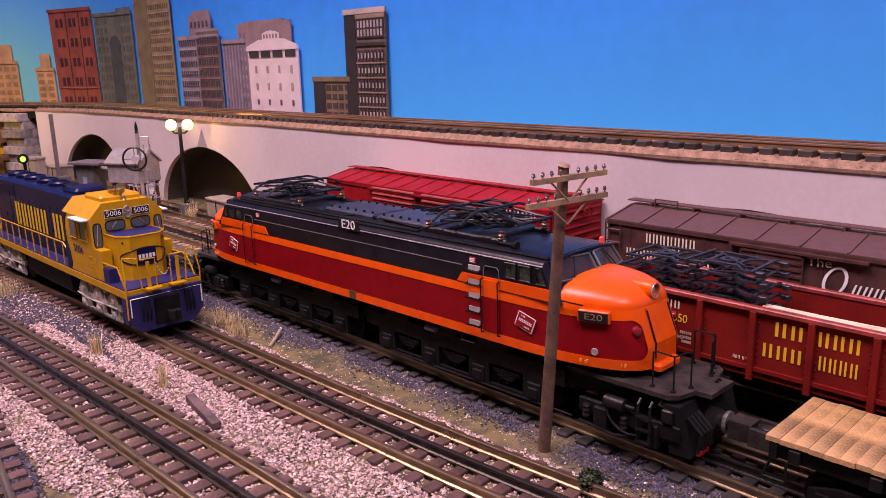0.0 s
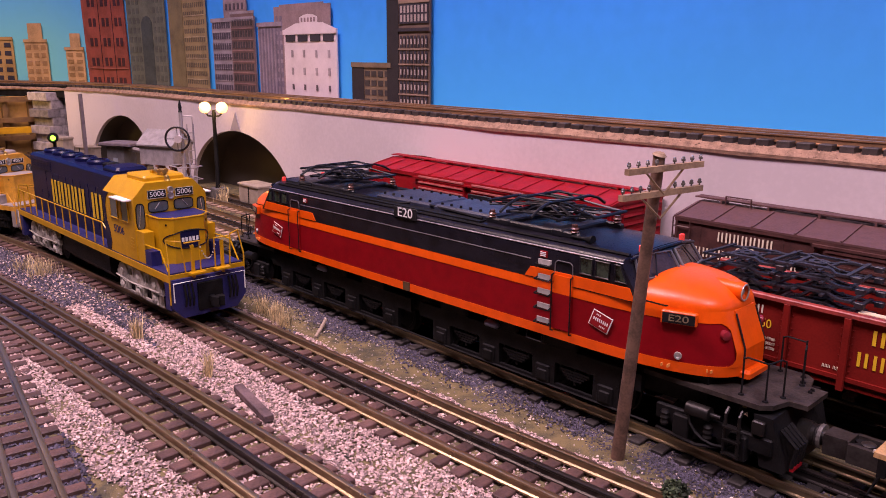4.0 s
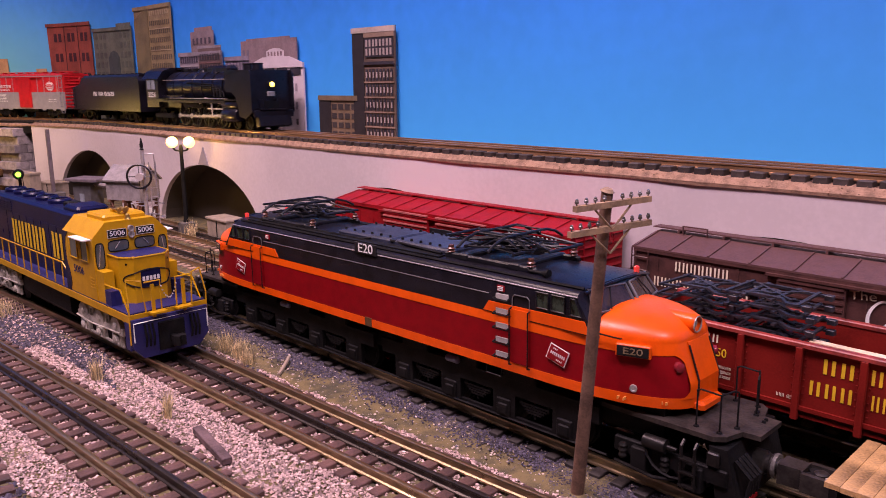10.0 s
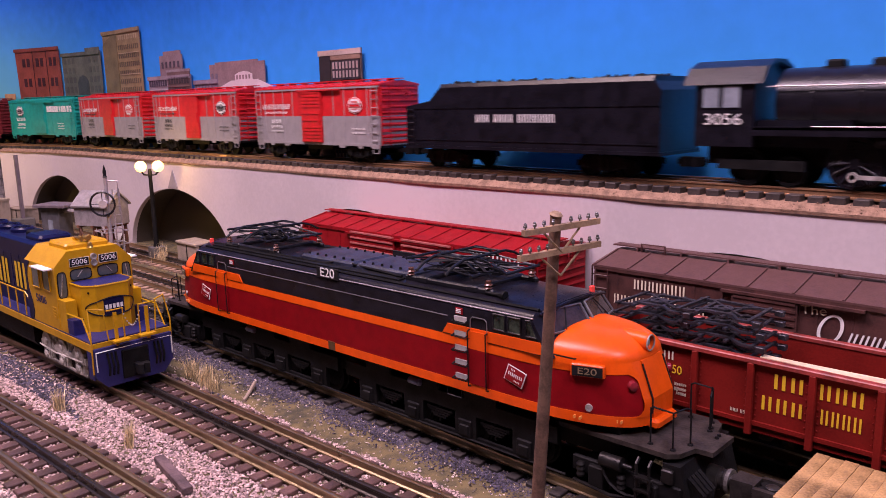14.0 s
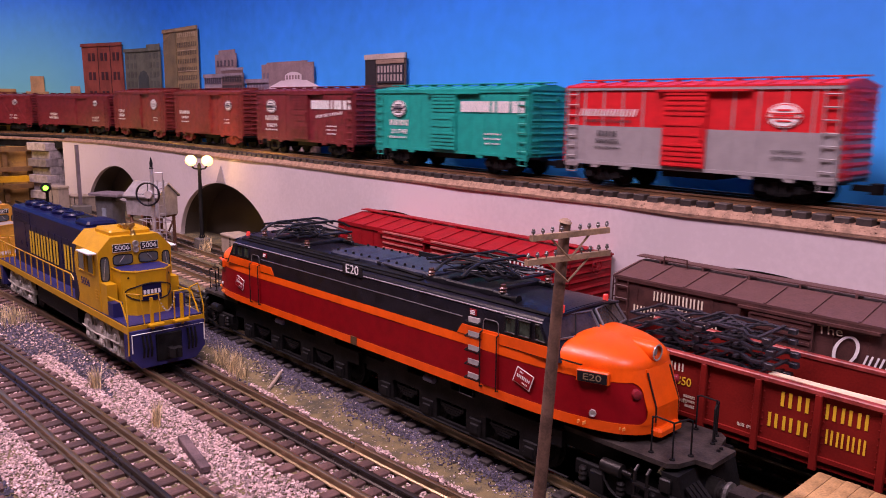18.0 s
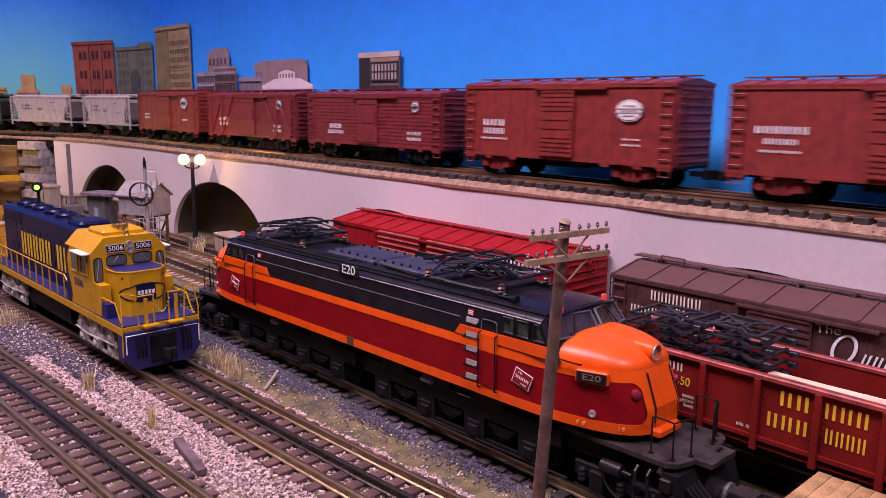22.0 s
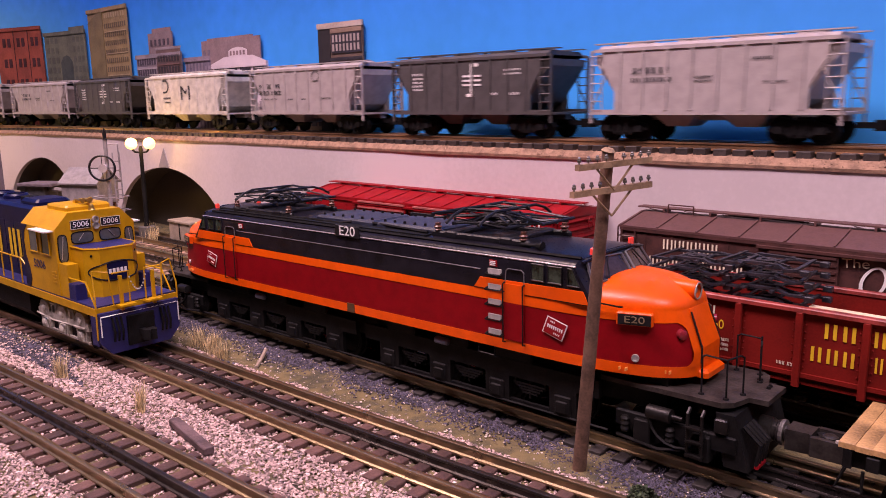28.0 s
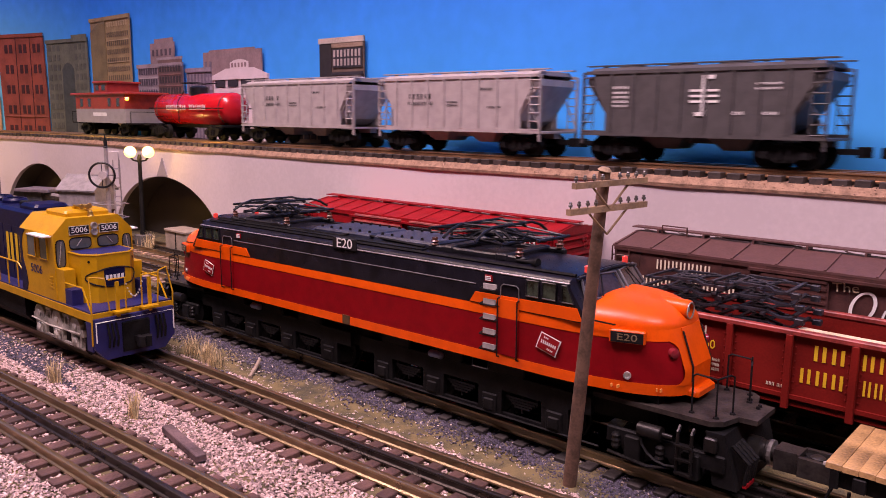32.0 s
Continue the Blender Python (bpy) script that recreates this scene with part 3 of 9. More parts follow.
def boxcar(label, m, body, L=0.1995, W=0.050, zb=0.0165, zt=0.071, roof=None, door=None, door_w=0.032, door_x=0.0, lower=None, split=0.5, ribs="plain", rib_door=True, truck_mat=BLACKM, group="", truck_x=None, roof_drop=0.0045, letters=True, walk_h=0.0015, rib_step=0.0145, rib_h=0.0004):
    """A model box car, its origin on the rails at mid-length, the shown side at -y."""
    ob = thing("boxcar", label, "freight car", m, group)
    h, w = L / 2, W / 2
    ze = zt - roof_drop
    zs = zb + (ze - zb) * split
    if lower:
        part("lower_body", blocks((-h, h, -w, w, zb, zs)), lower, ob)
        part("upper_body", blocks((-h, h, -w, w, zs, ze)), body, ob)
    else:
        part("body", blocks((-h, h, -w, w, zb, ze)), body, ob)
    roof = roof or body
    bm = bmesh.new()
    prism(bm, [(-w - 0.001, ze), (w + 0.001, ze), (w + 0.001, ze + 0.0012), (0.004, zt), (-0.004, zt), (-w - 0.001, ze + 0.0012)], -h - 0.001, h + 0.001, axis="x")
    part("roof", bm, roof, ob)
    n = max(8, int(L / rib_step))
    for sy in (-1, 1):
        for i in range(n + 1):
            bm = bmesh.new()
            x = -h + L * i / n
            x = min(max(x, -h + 0.001), h - 0.001)
            v0, v1 = (sy * (w + 0.001), ze + 0.0014), (sy * 0.005, zt + 0.0002)
            prism(bm, [(v0[0], v0[1]), (v1[0], v1[1]), (v1[0], v1[1] + rib_h), (v0[0], v0[1] + rib_h)], x - 0.0006, x + 0.0006, axis="x")
            part("roof_rib", bm, roof, ob)
    bm = blocks((-h - 0.003, h + 0.003, -0.0042, -0.0016, zt + walk_h, zt + walk_h + 0.0008), (-h - 0.003, h + 0.003, -0.0013, 0.0013, zt + walk_h, zt + walk_h + 0.0008), (-h - 0.003, h + 0.003, 0.0016, 0.0042, zt + walk_h, zt + walk_h + 0.0008))
    for i in range(9):
        x = -h + L * (i + 0.5) / 9
        box(bm, x - 0.0006, x + 0.0006, -0.0045, 0.0045, zt - 0.0004, zt + walk_h)
    part("running_board", bm, roof, ob)
    # side: rivet seams or boards
    bm = bmesh.new()
    if ribs == "plain":
        k = max(6, int(L / 0.0165))
        for i in range(1, k):
            x = -h + L * i / k
            if abs(x - door_x) > door_w / 2 + 0.002:
                for sy in (-1, 1):
                    box(bm, x - 0.0005, x + 0.0005, sy * w - 0.0003, sy * w + 0.0003, zb + 0.001, ze - 0.001)
    else:
        for i in range(14):
            z = zb + (ze - zb) * i / 14
            for sy in (-1, 1):
                box(bm, -h + 0.001, h - 0.001, sy * w - 0.00035, sy * w + 0.00035, z, z + (ze - zb) / 14 - 0.0008)
    if ribs == "braced":
        for sy in (-1, 1):
            for a, b in ((-0.9, -0.62), (-0.62, -0.34), (0.9, 0.62), (0.62, 0.34)):
                xa, xb = a * h, b * h
                prism(bm, [(xa - 0.0012, zb + 0.001), (xa + 0.0012, zb + 0.001), (xb + 0.0012, ze - 0.001), (xb - 0.0012, ze - 0.001)], sy * (w + 0.0009) - 0.0009, sy * (w + 0.0009) + 0.0009)
                box(bm, xa - 0.0012, xa + 0.0012, sy * (w + 0.0009) - 0.0009, sy * (w + 0.0009) + 0.0009, zb, ze)
    for sy in (-1, 1):
        box(bm, -h, h, sy * (w + 0.0003) - 0.0006, sy * (w + 0.0003) + 0.0006, zb - 0.0008, zb + 0.0015)
        box(bm, -h, h, sy * (w + 0.0003) - 0.0006, sy * (w + 0.0003) + 0.0006, ze - 0.0018, ze)
        for sx in (-1, 1):  # tabs below the sill at the trucks and corners
            for a, b in ((h - 0.013, h), (h - 0.032, h - 0.024), (h - 0.060, h - 0.050)):
                prism(bm, [(sx * a, zb), (sx * b, zb), (sx * (b - 0.001), zb - 0.003), (sx * (a + 0.002), zb - 0.003)], sy * w - 0.0007, sy * w + 0.0007)
    part("side_ribs", bm, lower or body, ob)
    # doors
    for sy in (-1, 1):
        bm = bmesh.new()
        a, b = door_x - door_w / 2, door_x + door_w / 2
        y = sy * (w + 0.0011)
        box(bm, a, b, y - 0.0011, y + 0.0009, zb + 0.0015, ze - 0.003)
        d = part("door", bm, door or body, ob)
        zr = [zb + 0.003 + (ze - zb - 0.0075) * i / 14 for i in range(15) if not (5 <= i <= 9 and i % 2)] if rib_door else [zb + 0.004 + (ze - zb - 0.012) * k / 2 for k in range(3)]
        for z in zr if sy < 0 else ():
            part("door_rib", blocks((a + 0.001, b - 0.001, y - 0.0016, y + 0.0010, z - 0.0007, z + 0.0007)), door or body, d)
        bm = blocks((a - 0.006, b + door_w * 0.9, sy * (w + 0.0016) - 0.0014, sy * (w + 0.0016) + 0.0014, ze - 0.003, ze - 0.0016))
        part("door_track", bm, door or body, d)
        part("door_latch", blocks((b - 0.004, b - 0.002, y - 0.0024, y + 0.0024, zb + 0.02, zb + 0.032)), door or body, d)
    # ends with horizontal corrugations, ladders, brake wheel
    for sx in (-1, 1):
        bm = bmesh.new()
        for i in range(10):
            z = zb + 0.003 + (ze - zb - 0.006) * i / 9
            loft(bm, [[(sx * h, y, z - 0.0016), (sx * h, y, z + 0.0016), (sx * (h + 0.0016), y, z)] for y in (-w * 0.92, w * 0.92)])
        part("end_ribs", bm, body, ob)
        ladder(ob, sx * (h - 0.006), -w, zb + 0.001, ze - 0.001, 0.0085, lower or body, 7)
        bm = bmesh.new()
        for i in range(7):
            z = zb + 0.002 + (ze - zb - 0.004) * (i + 0.5) / 7
            rod(bm, (sx * (h + 0.0022), -w + 0.001, z), (sx * (h + 0.0022), -w + 0.011, z), 0.00045, 5)
        for y in (-w + 0.001, -w + 0.011):
            rod(bm, (sx * (h + 0.0022), y, zb), (sx * (h + 0.0022), y, ze), 0.0005, 5)
        part("end_ladder", bm, body, ob)
        part("stirrup_step", make(tube, [(sx * (h - 0.002), -w, zb), (sx * (h - 0.002), -w, zb - 0.007), (sx * (h - 0.010), -w, zb - 0.007), (sx * (h - 0.010), -w, zb)], 0.0006, 5), lower or body, ob)
    bm = bmesh.new()
    tube(bm, [(h + 0.004, 0.008 + 0.0052 * math.cos(k * math.tau / 14), zt - 0.012 + 0.0052 * math.sin(k * math.tau / 14)) for k in range(15)], 0.0004, 5)
    for k in range(5):
        rod(bm, (h + 0.004, 0.008, zt - 0.012), (h + 0.004, 0.008 + 0.0052 * math.cos(k * math.tau / 5), zt - 0.012 + 0.0052 * math.sin(k * math.tau / 5)), 0.0003, 5)
    rod(bm, (h, 0.008, zt - 0.012), (h + 0.0045, 0.008, zt - 0.012), 0.0008, 6)
    part("brake_wheel", bm, body, ob)
    part("underframe", blocks((-h + 0.004, h - 0.004, -0.005, 0.005, zb - 0.004, zb), (-0.02, 0.02, -w * 0.7, w * 0.7, zb - 0.006, zb), (-h, -h + 0.003, -w * 0.9, w * 0.9, zb - 0.002, zb), (h - 0.003, h, -w * 0.9, w * 0.9, zb - 0.002, zb)), BLACKM, ob)
    tx = truck_x or (h - 0.034)
    truck(ob, -tx, frame=truck_mat)
    truck(ob, tx, frame=truck_mat)
    coupler(ob, -h, -1)
    coupler(ob, h, 1)
    return ob


def emblem(parent, x, y, z, r, ring=WHITE, core=BLACK, wide=1.42):
    """A plain oval herald: disc, ring and bars."""
    def disc(k, d0, d1):
        return make(prism, [(x + r * k * wide * math.cos(a), z + r * k * math.sin(a)) for a in [q * math.tau / 28 for q in range(28)]], y - d1, y - d0)
    e = part("herald", disc(0.92, 0, 0.0002), ring, parent)
    part("herald_core", disc(0.86, 0.0002, 0.0004), core, e)
    part("herald_field", disc(0.78, 0.0004, 0.0006), ring, e)
    part("herald_bars", blocks(*[(x - r * q * wide, x + r * q * wide, y - 0.0009, y - 0.0006, z + r * k - r * t, z + r * k + r * t) for k, q, t in ((0.17, 0.92, 0.035), (-0.17, 0.92, 0.035), (0.0, 0.62, 0.07), (0.40, 0.42, 0.06), (-0.40, 0.42, 0.06))]), core, e)


def covered_hopper(label, m, body, L=0.165, W=0.051, zb=0.021, zt=0.062, group="", closed=True):
    """A two-bay hopper with slope sheets at its ends, ribs and ladders."""
    ob = thing("hopper_car", label, "freight car", m, group)
    h, w = L / 2, W / 2
    e = 0.024
    bm = bmesh.new()
    # hull: sides in full, ends sloping inwards to the bays
    prism(bm, [(-h + 0.004, zt - 0.003), (-h + 0.004, zt - 0.008), (-h + e, zb + 0.006), (-h + e + 0.012, zb), (h - e - 0.012, zb), (h - e, zb + 0.006), (h - 0.004, zt - 0.008), (h - 0.004, zt - 0.003)], -w + 0.001, w - 0.001)
    part("hull", bm, body, ob)
    for sy in (-1, 1):
        bm = bmesh.new()
        y = sy * w
        prism(bm, [(-h + 0.010, zt), (h - 0.010, zt), (h - 0.010, zt - 0.010), (h - e + 0.004, zb + 0.014), (h - e + 0.004, zb), (-h + e - 0.004, zb), (-h + e - 0.004, zb + 0.014), (-h + 0.010, zt - 0.010)], y - 0.0008, y + 0.0008)
        part("side_sheet", bm, body, ob)
        bm = bmesh.new()
        for i in range(8):
            x = (-h + e) + (L - 2 * e) * i / 7
            box(bm, x - 0.0009, x + 0.0009, y - 0.0018, y + 0.0018, zb, zt - 0.001)
        box(bm, -h + 0.001, h - 0.001, y - 0.0013, y + 0.0013, zb - 0.003, zb + 0.0005)
        box(bm, -h + 0.004, h - 0.004, y - 0.0016, y + 0.0016, zt - 0.0016, zt + 0.0006)
        part("side_ribs", bm, body, ob)
        for sx in (-1, 1):
            ladder(ob, sx * (h - 0.006), y, zb - 0.003, zt - 0.001, 0.009, body, 7, sy)
            bm = blocks((min(sx * (h - 0.001), sx * (h - 0.0025)), max(sx * (h - 0.001), sx * (h - 0.0025)), y - 0.001, y + 0.001, zb - 0.009, zt))
            tube(bm, [(sx * (h - 0.001), y, zb), (sx * (h - 0.016), y, zt - 0.012)], 0.0006, 5)
            part("corner_post", bm, body, ob)
    if closed:
        bm = bmesh.new()
        prism(bm, [(-w, zt), (w, zt), (w - 0.006, zt + 0.003), (-w + 0.006, zt + 0.003)], -h + 0.006, h - 0.006, axis="x")
        part("roof", bm, body, ob)
        for sy in (-1, 1):
            part("running_board", blocks((-h, h, sy * 0.017 - 0.0025, sy * 0.017 + 0.0025, zt + 0.0042, zt + 0.005), *[(-h + L * (i + .5) / 6 - 0.0006, -h + L * (i + .5) / 6 + 0.0006, sy * 0.017 - 0.002, sy * 0.017 + 0.002, zt + 0.002, zt + 0.0043) for i in range(6)]), body, ob)
        for i in range(4):
            x = -h + L * (i + 0.7) / 4.4
            part("roof_hatch", blocks((x - 0.008, x + 0.008, -0.009, 0.009, zt + 0.003, zt + 0.0055), cut=0.0008), body, ob)
    else:
        part("coal_load", blocks((-h + 0.012, h - 0.012, -w + 0.003, w - 0.003, zt - 0.008, zt - 0.002), cut=0.002), BLACKM, ob)
    for k in (-1, 1):
        bm = bmesh.new()
        x = k * L * 0.14
        loft(bm, [[(x - a, -b, z), (x + a, -b, z), (x + a, b, z), (x - a, b, z)] for a, b, z in ((0.018, w * 0.8, zb), (0.007, w * 0.45, zb - 0.011))])
        part("discharge_bay", bm, body, ob)
    part("centre_sill", blocks((-h + 0.002, h - 0.002, -0.004, 0.004, zb - 0.007, zb - 0.003)), body, ob)
    for sx in (-1, 1):
        part("end_platform", blocks((min(sx * h, sx * (h - 0.02)), max(sx * h, sx * (h - 0.02)), -w, w, zb - 0.003, zb - 0.0015)), body, ob)
        truck(ob, sx * (h - 0.025))
        coupler(ob, sx * h, sx)
    return ob


def scribble(parent, y, rows, material):
    """Rows of small unreadable lettering: (x, z, width, height, letters)."""
    for x, z, w, hh, n in rows:
        bars([n], hh, w, material, parent, on_side(x, y, z))

# ---- the freight train on the viaduct ----
K = 1.039
TRAIN = []  # (thing, distance of its middle behind the locomotive's front)
I4 = Matrix.Identity(4)
PX = "train on the viaduct"


def steam_loco():
    ob = thing("steam_locomotive", "black streamlined-deflector steam locomotive with lit headlight and grey rods", "locomotive", I4, PX)
    L = 0.294
    h = L / 2
    zc, r = 0.0505, 0.0205
    # boiler, from the cab to the smokebox
    bm = bmesh.new()
    lathe(bm, (-h + 0.055, 0, zc), (1, 0, 0), [(0, r), (0.07, r), (0.0705, r * 1.03), (0.074, r * 1.03), (0.0745, r * 0.99), (0.16, r * 0.95), (0.205, r * 0.95), (0.209, r * 0.9), (0.213, r * 0.6), (0.215, r * 0.3)], 24)
    part("boiler", bm, LOCOBLACK, ob, smooth=True)
    for i in range(6):
        x = -h + 0.075 + i * 0.026
        part("boiler_band", make(lathe, (x, 0, zc), (1, 0, 0), [(0, r * 1.025), (0.0016, r * 1.025)], 24), LOCOBLACK, ob)
    for x, rr, hh in ((-0.02, 0.008, 0.0235), (0.02, 0.0095, 0.0235), (0.045, 0.0085, 0.0235)):
        bm = bmesh.new()
        lathe(bm, (x, 0, zc + r * 0.8), (0, 0, 1), [(0, rr * 1.2), (0.003, rr), (0.006, rr * 0.9), (0.0075, rr * 0.5)], 16)
        part("dome", bm, LOCOBLACK, ob, smooth=True)
    part("long_dome", blocks((0.0, 0.055, -0.008, 0.008, zc + r * 0.85, zc + r + 0.006), cut=0.003), LOCOBLACK, ob)
    for x in (0.090, 0.110):
        bm = bmesh.new()
        lathe(bm, (x, 0, zc + r * 0.8), (0, 0, 1), [(0, 0.0075), (0.010, 0.0065), (0.0105, 0.0072), (0.0115, 0.0072), (0.0115, 0.005)], 16)
        part("chimney", bm, LOCOBLACK, ob, smooth=True)
    for x in (-0.065, -0.04, -0.012):
        part("turret_box", blocks((x - 0.005, x + 0.005, -0.004, 0.004, zc + r * 0.9, zc + r + 0.004), cut=0.001), BLACKM, ob)
    # cab
    bm = bmesh.new()
    prism(bm, [(-0.027, 0.024), (-0.027, 0.062), (-0.020, 0.0715), (-0.008, 0.0755), (0.008, 0.0755), (0.020, 0.0715), (0.027, 0.062), (0.027, 0.024)], -h + 0.008, -h + 0.045, axis="x")
    cab = part("cab", bm, LOCOBLACK, ob)
    bm = bmesh.new()
    prism(bm, [(-0.029, 0.062), (-0.021, 0.0725), (-0.008, 0.077), (0.008, 0.077), (0.021, 0.0725), (0.029, 0.062), (0.027, 0.062), (0.02, 0.0715), (0, 0.0755), (-0.02, 0.0715), (-0.027, 0.062)], -h, -h + 0.05, axis="x")
    part("cab_roof", bm, LOCOBLACK, cab)
    for x in (-h + 0.018, -h + 0.031):
        part("cab_window", blocks((x - 0.005, x + 0.005, -0.0278, -0.0270, 0.048, 0.061)), mat("pale_window_plastic", (0.25, 0.28, 0.32), 0.15), cab)
    words("3056", 0.010, WHITE, cab, on_side(-h + 0.026, -0.0274, 0.0405), "road_number", width=0.024)
    # running board, deflectors, front
    for sy in (-1, 1):
        part("running_board", blocks((-h + 0.045, h - 0.03, min(sy * 0.017, sy * 0.028), max(sy * 0.017, sy * 0.028), 0.0345, 0.036)), LOCOBLACK, ob)
        part("running_board_valance", blocks((-h + 0.045, h - 0.07, min(sy * 0.0268, sy * 0.028), max(sy * 0.0268, sy * 0.028), 0.031, 0.0365)), LOCOBLACK, ob)
        bm = bmesh.new()
        y = sy * 0.0285
        prism(bm, [(h - 0.064, 0.045), (h - 0.064, 0.070), (h - 0.010, 0.070), (h - 0.0065, 0.066), (h - 0.006, 0.022), (h - 0.02, 0.014), (h - 0.034, 0.016), (h - 0.037, 0.028), (h - 0.041, 0.038), (h - 0.050, 0.0445)], y - 0.0007, y + 0.0007)
        part("smoke_deflector", bm, LOCOBLACK, ob)
        part("handrail", make(tube, [(-h + 0.05, sy * 0.0215, 0.060), (h - 0.070, sy * 0.0215, 0.060)], 0.0005, 5), STEEL, ob)
        # bright thin tube added as the highlight along the running board's edge
        part("running_board_edge", make(tube, [(-h + 0.080, sy * 0.0283, 0.0366), (h - 0.062, sy * 0.0283, 0.0366)], 0.0004, 5), STEEL, ob)
        for k in range(4):
            part("side_pipe", make(tube, [(-0.03 + k * 0.022, sy * 0.0205, 0.056 - 0.003 * k), (0.04 + k * 0.008, sy * 0.0215, 0.054 - 0.003 * k), (0.046 + k * 0.008, sy * 0.024, 0.038)], 0.0009, 5), BLACKM, ob)
        part("air_tank", make(lathe, (-0.035, sy * 0.0225, 0.029), (1, 0, 0), [(0, 0.003), (0.002, 0.0042), (0.05, 0.0042), (0.052, 0.003)], 12), BLACKM, ob, smooth=True)
        # cylinder and rods
        part("cylinder", make(lathe, (h - 0.078, sy * 0.0225, 0.0175), (1, 0, 0), [(0, 0.007), (0.003, 0.0085), (0.032, 0.0085), (0.035, 0.007)], 16), LOCOBLACK, ob, smooth=True)
        part("valve_chest", make(lathe, (h - 0.080, sy * 0.0225, 0.0295), (1, 0, 0), [(0, 0.004), (0.002, 0.0055), (0.036, 0.0055), (0.038, 0.004)], 14), LOCOBLACK, ob, smooth=True)
        part("cross_head_guide", blocks((h - 0.118, h - 0.078, sy * 0.0245 - 0.001, sy * 0.0245 + 0.001, 0.0235, 0.0252), (h - 0.118, h - 0.078, sy * 0.0245 - 0.001, sy * 0.0245 + 0.001, 0.0140, 0.0155)), STEEL, ob)
        part("valve_link", make(tube, [(h - 0.135, sy * 0.0262, 0.030), (h - 0.120, sy * 0.0262, 0.0375), (h - 0.085, sy * 0.0262, 0.031)], 0.0010, 6), STEEL, ob)
        part("valve_hanger", make(tube, [(h - 0.105, sy * 0.0265, 0.034), (h - 0.103, sy * 0.0265, 0.016)], 0.0010, 6), STEEL, ob)
    part("smokebox_front", make(lathe, (h - 0.028, 0, zc), (1, 0, 0), [(0, 0.0195), (0.004, 0.0195), (0.007, 0.015), (0.008, 0.006)], 24), LOCOBLACK, ob, smooth=True)
    bm = bmesh.new()
    front = [(-0.0282, 0.022), (-0.0282, 0.066), (-0.0262, 0.0690), (-0.0230, 0.0700), (0.0230, 0.0700), (0.0262, 0.0690), (0.0282, 0.066), (0.0282, 0.022)]
    prism(bm, front, h - 0.0135, h - 0.0120, axis="x")
    part("deflector_bridge", bm, LOCOBLACK, ob)
    hl = part("headlight", make(lathe, (h - 0.0130, 0, 0.0535), (1, 0, 0), [(0, 0.0036), (0.005, 0.0040), (0.006, 0.0036)], 16), LOCOBLACK, ob, smooth=True)
    part("headlight_lens", make(lathe, (h - 0.0072, 0, 0.0535), (1, 0, 0), [(0, 0.0031), (0.0010, 0.0028), (0.0016, 0.0014)], 16), HEADL, hl)
    bm = bmesh.new()
    prism(bm, [(h - 0.010, 0.004), (h - 0.002, 0.006), (h - 0.004, 0.018), (h - 0.010, 0.022)], -0.022, 0.022)
    part("pilot", bm, LOCOBLACK, ob)
    part("number_lamp", blocks((h - 0.0122, h - 0.0085, -0.0045, 0.0045, 0.0400, 0.0455), cut=0.0006), mat("pale_lamp_face", (0.3, 0.3, 0.32), 0.3), ob)
    part("pilot_step", blocks((h - 0.012, h - 0.003, -0.020, 0.020, 0.024, 0.0255), (h - 0.012, h - 0.0105, -0.016, -0.006, 0.0255, 0.036), (h - 0.012, h - 0.0105, 0.006, 0.016, 0.0255, 0.036)), LOCOBLACK, ob)
    part("pilot_beam", blocks((h - 0.008, h - 0.004, -0.027, 0.027, 0.016, 0.024), cut=0.001), LOCOBLACK, ob)
    part("frame", blocks((-h + 0.01, h - 0.01, -0.010, 0.010, 0.012, 0.034)), BLACKM, ob)
    part("firebox", blocks((-h + 0.045, -h + 0.098, -0.021, 0.021, 0.024, 0.040)), LOCOBLACK, ob)
    # wheels
    movers = {"drivers": [], "rods": []}
    for i, x in enumerate((-0.046, -0.0135, 0.019, 0.0515)):
        bm = bmesh.new()
        R = 0.0155
        rod(bm, (0, -0.016, 0), (0, 0.016, 0), 0.0025, 8)
        for sy in (-1, 1):
            lathe(bm, (0, sy * 0.0165, 0), (0, sy, 0), [(-0.003, R * 1.07), (-0.0018, R * 1.07), (-0.0015, R), (0.002, R * 0.98), (0.002, R * 0.86), (0.0006, R * 0.84), (0.0006, 0.004), (0.0025, 0.0035)], 24)
            for k in range(12):
                a = k * math.tau / 12
                rod(bm, (0, sy * 0.0178, 0), (R * 0.87 * math.cos(a), sy * 0.0178, R * 0.87 * math.sin(a)), 0.0009, 5)
            prism(bm, [(R * 0.8 * math.cos(a), R * 0.8 * math.sin(a)) for a in [radians(150 + q * 12) for q in range(6)]], sy * 0.0165, sy * 0.0192)
            rod(bm, (0.0075, sy * 0.017, 0), (0.0075, sy * 0.0225, 0), 0.0016, 8)
        d = part("driving_wheelset", bm, LOCOBLACK, ob, at=Matrix.Translation((x, 0, R)))
        movers["drivers"].append((d, x, R))
    bm = bmesh.new()
    for sy in (-1, 1):
        box(bm, -0.050, 0.052, sy * 0.0215 - 0.0008, sy * 0.0215 + 0.0008, -0.0012, 0.0012)
        for x in (-0.0485, -0.016, 0.0165, 0.049):
            lathe(bm, (x, sy * 0.0207, 0), (0, sy, 0), [(0, 0.003), (0.0018, 0.003)], 10)
    movers["rods"].append((part("side_rod", bm, STEEL, ob, "light steel side rods"), 0.0025, 0.0155, 0.0))
    bm = bmesh.new()
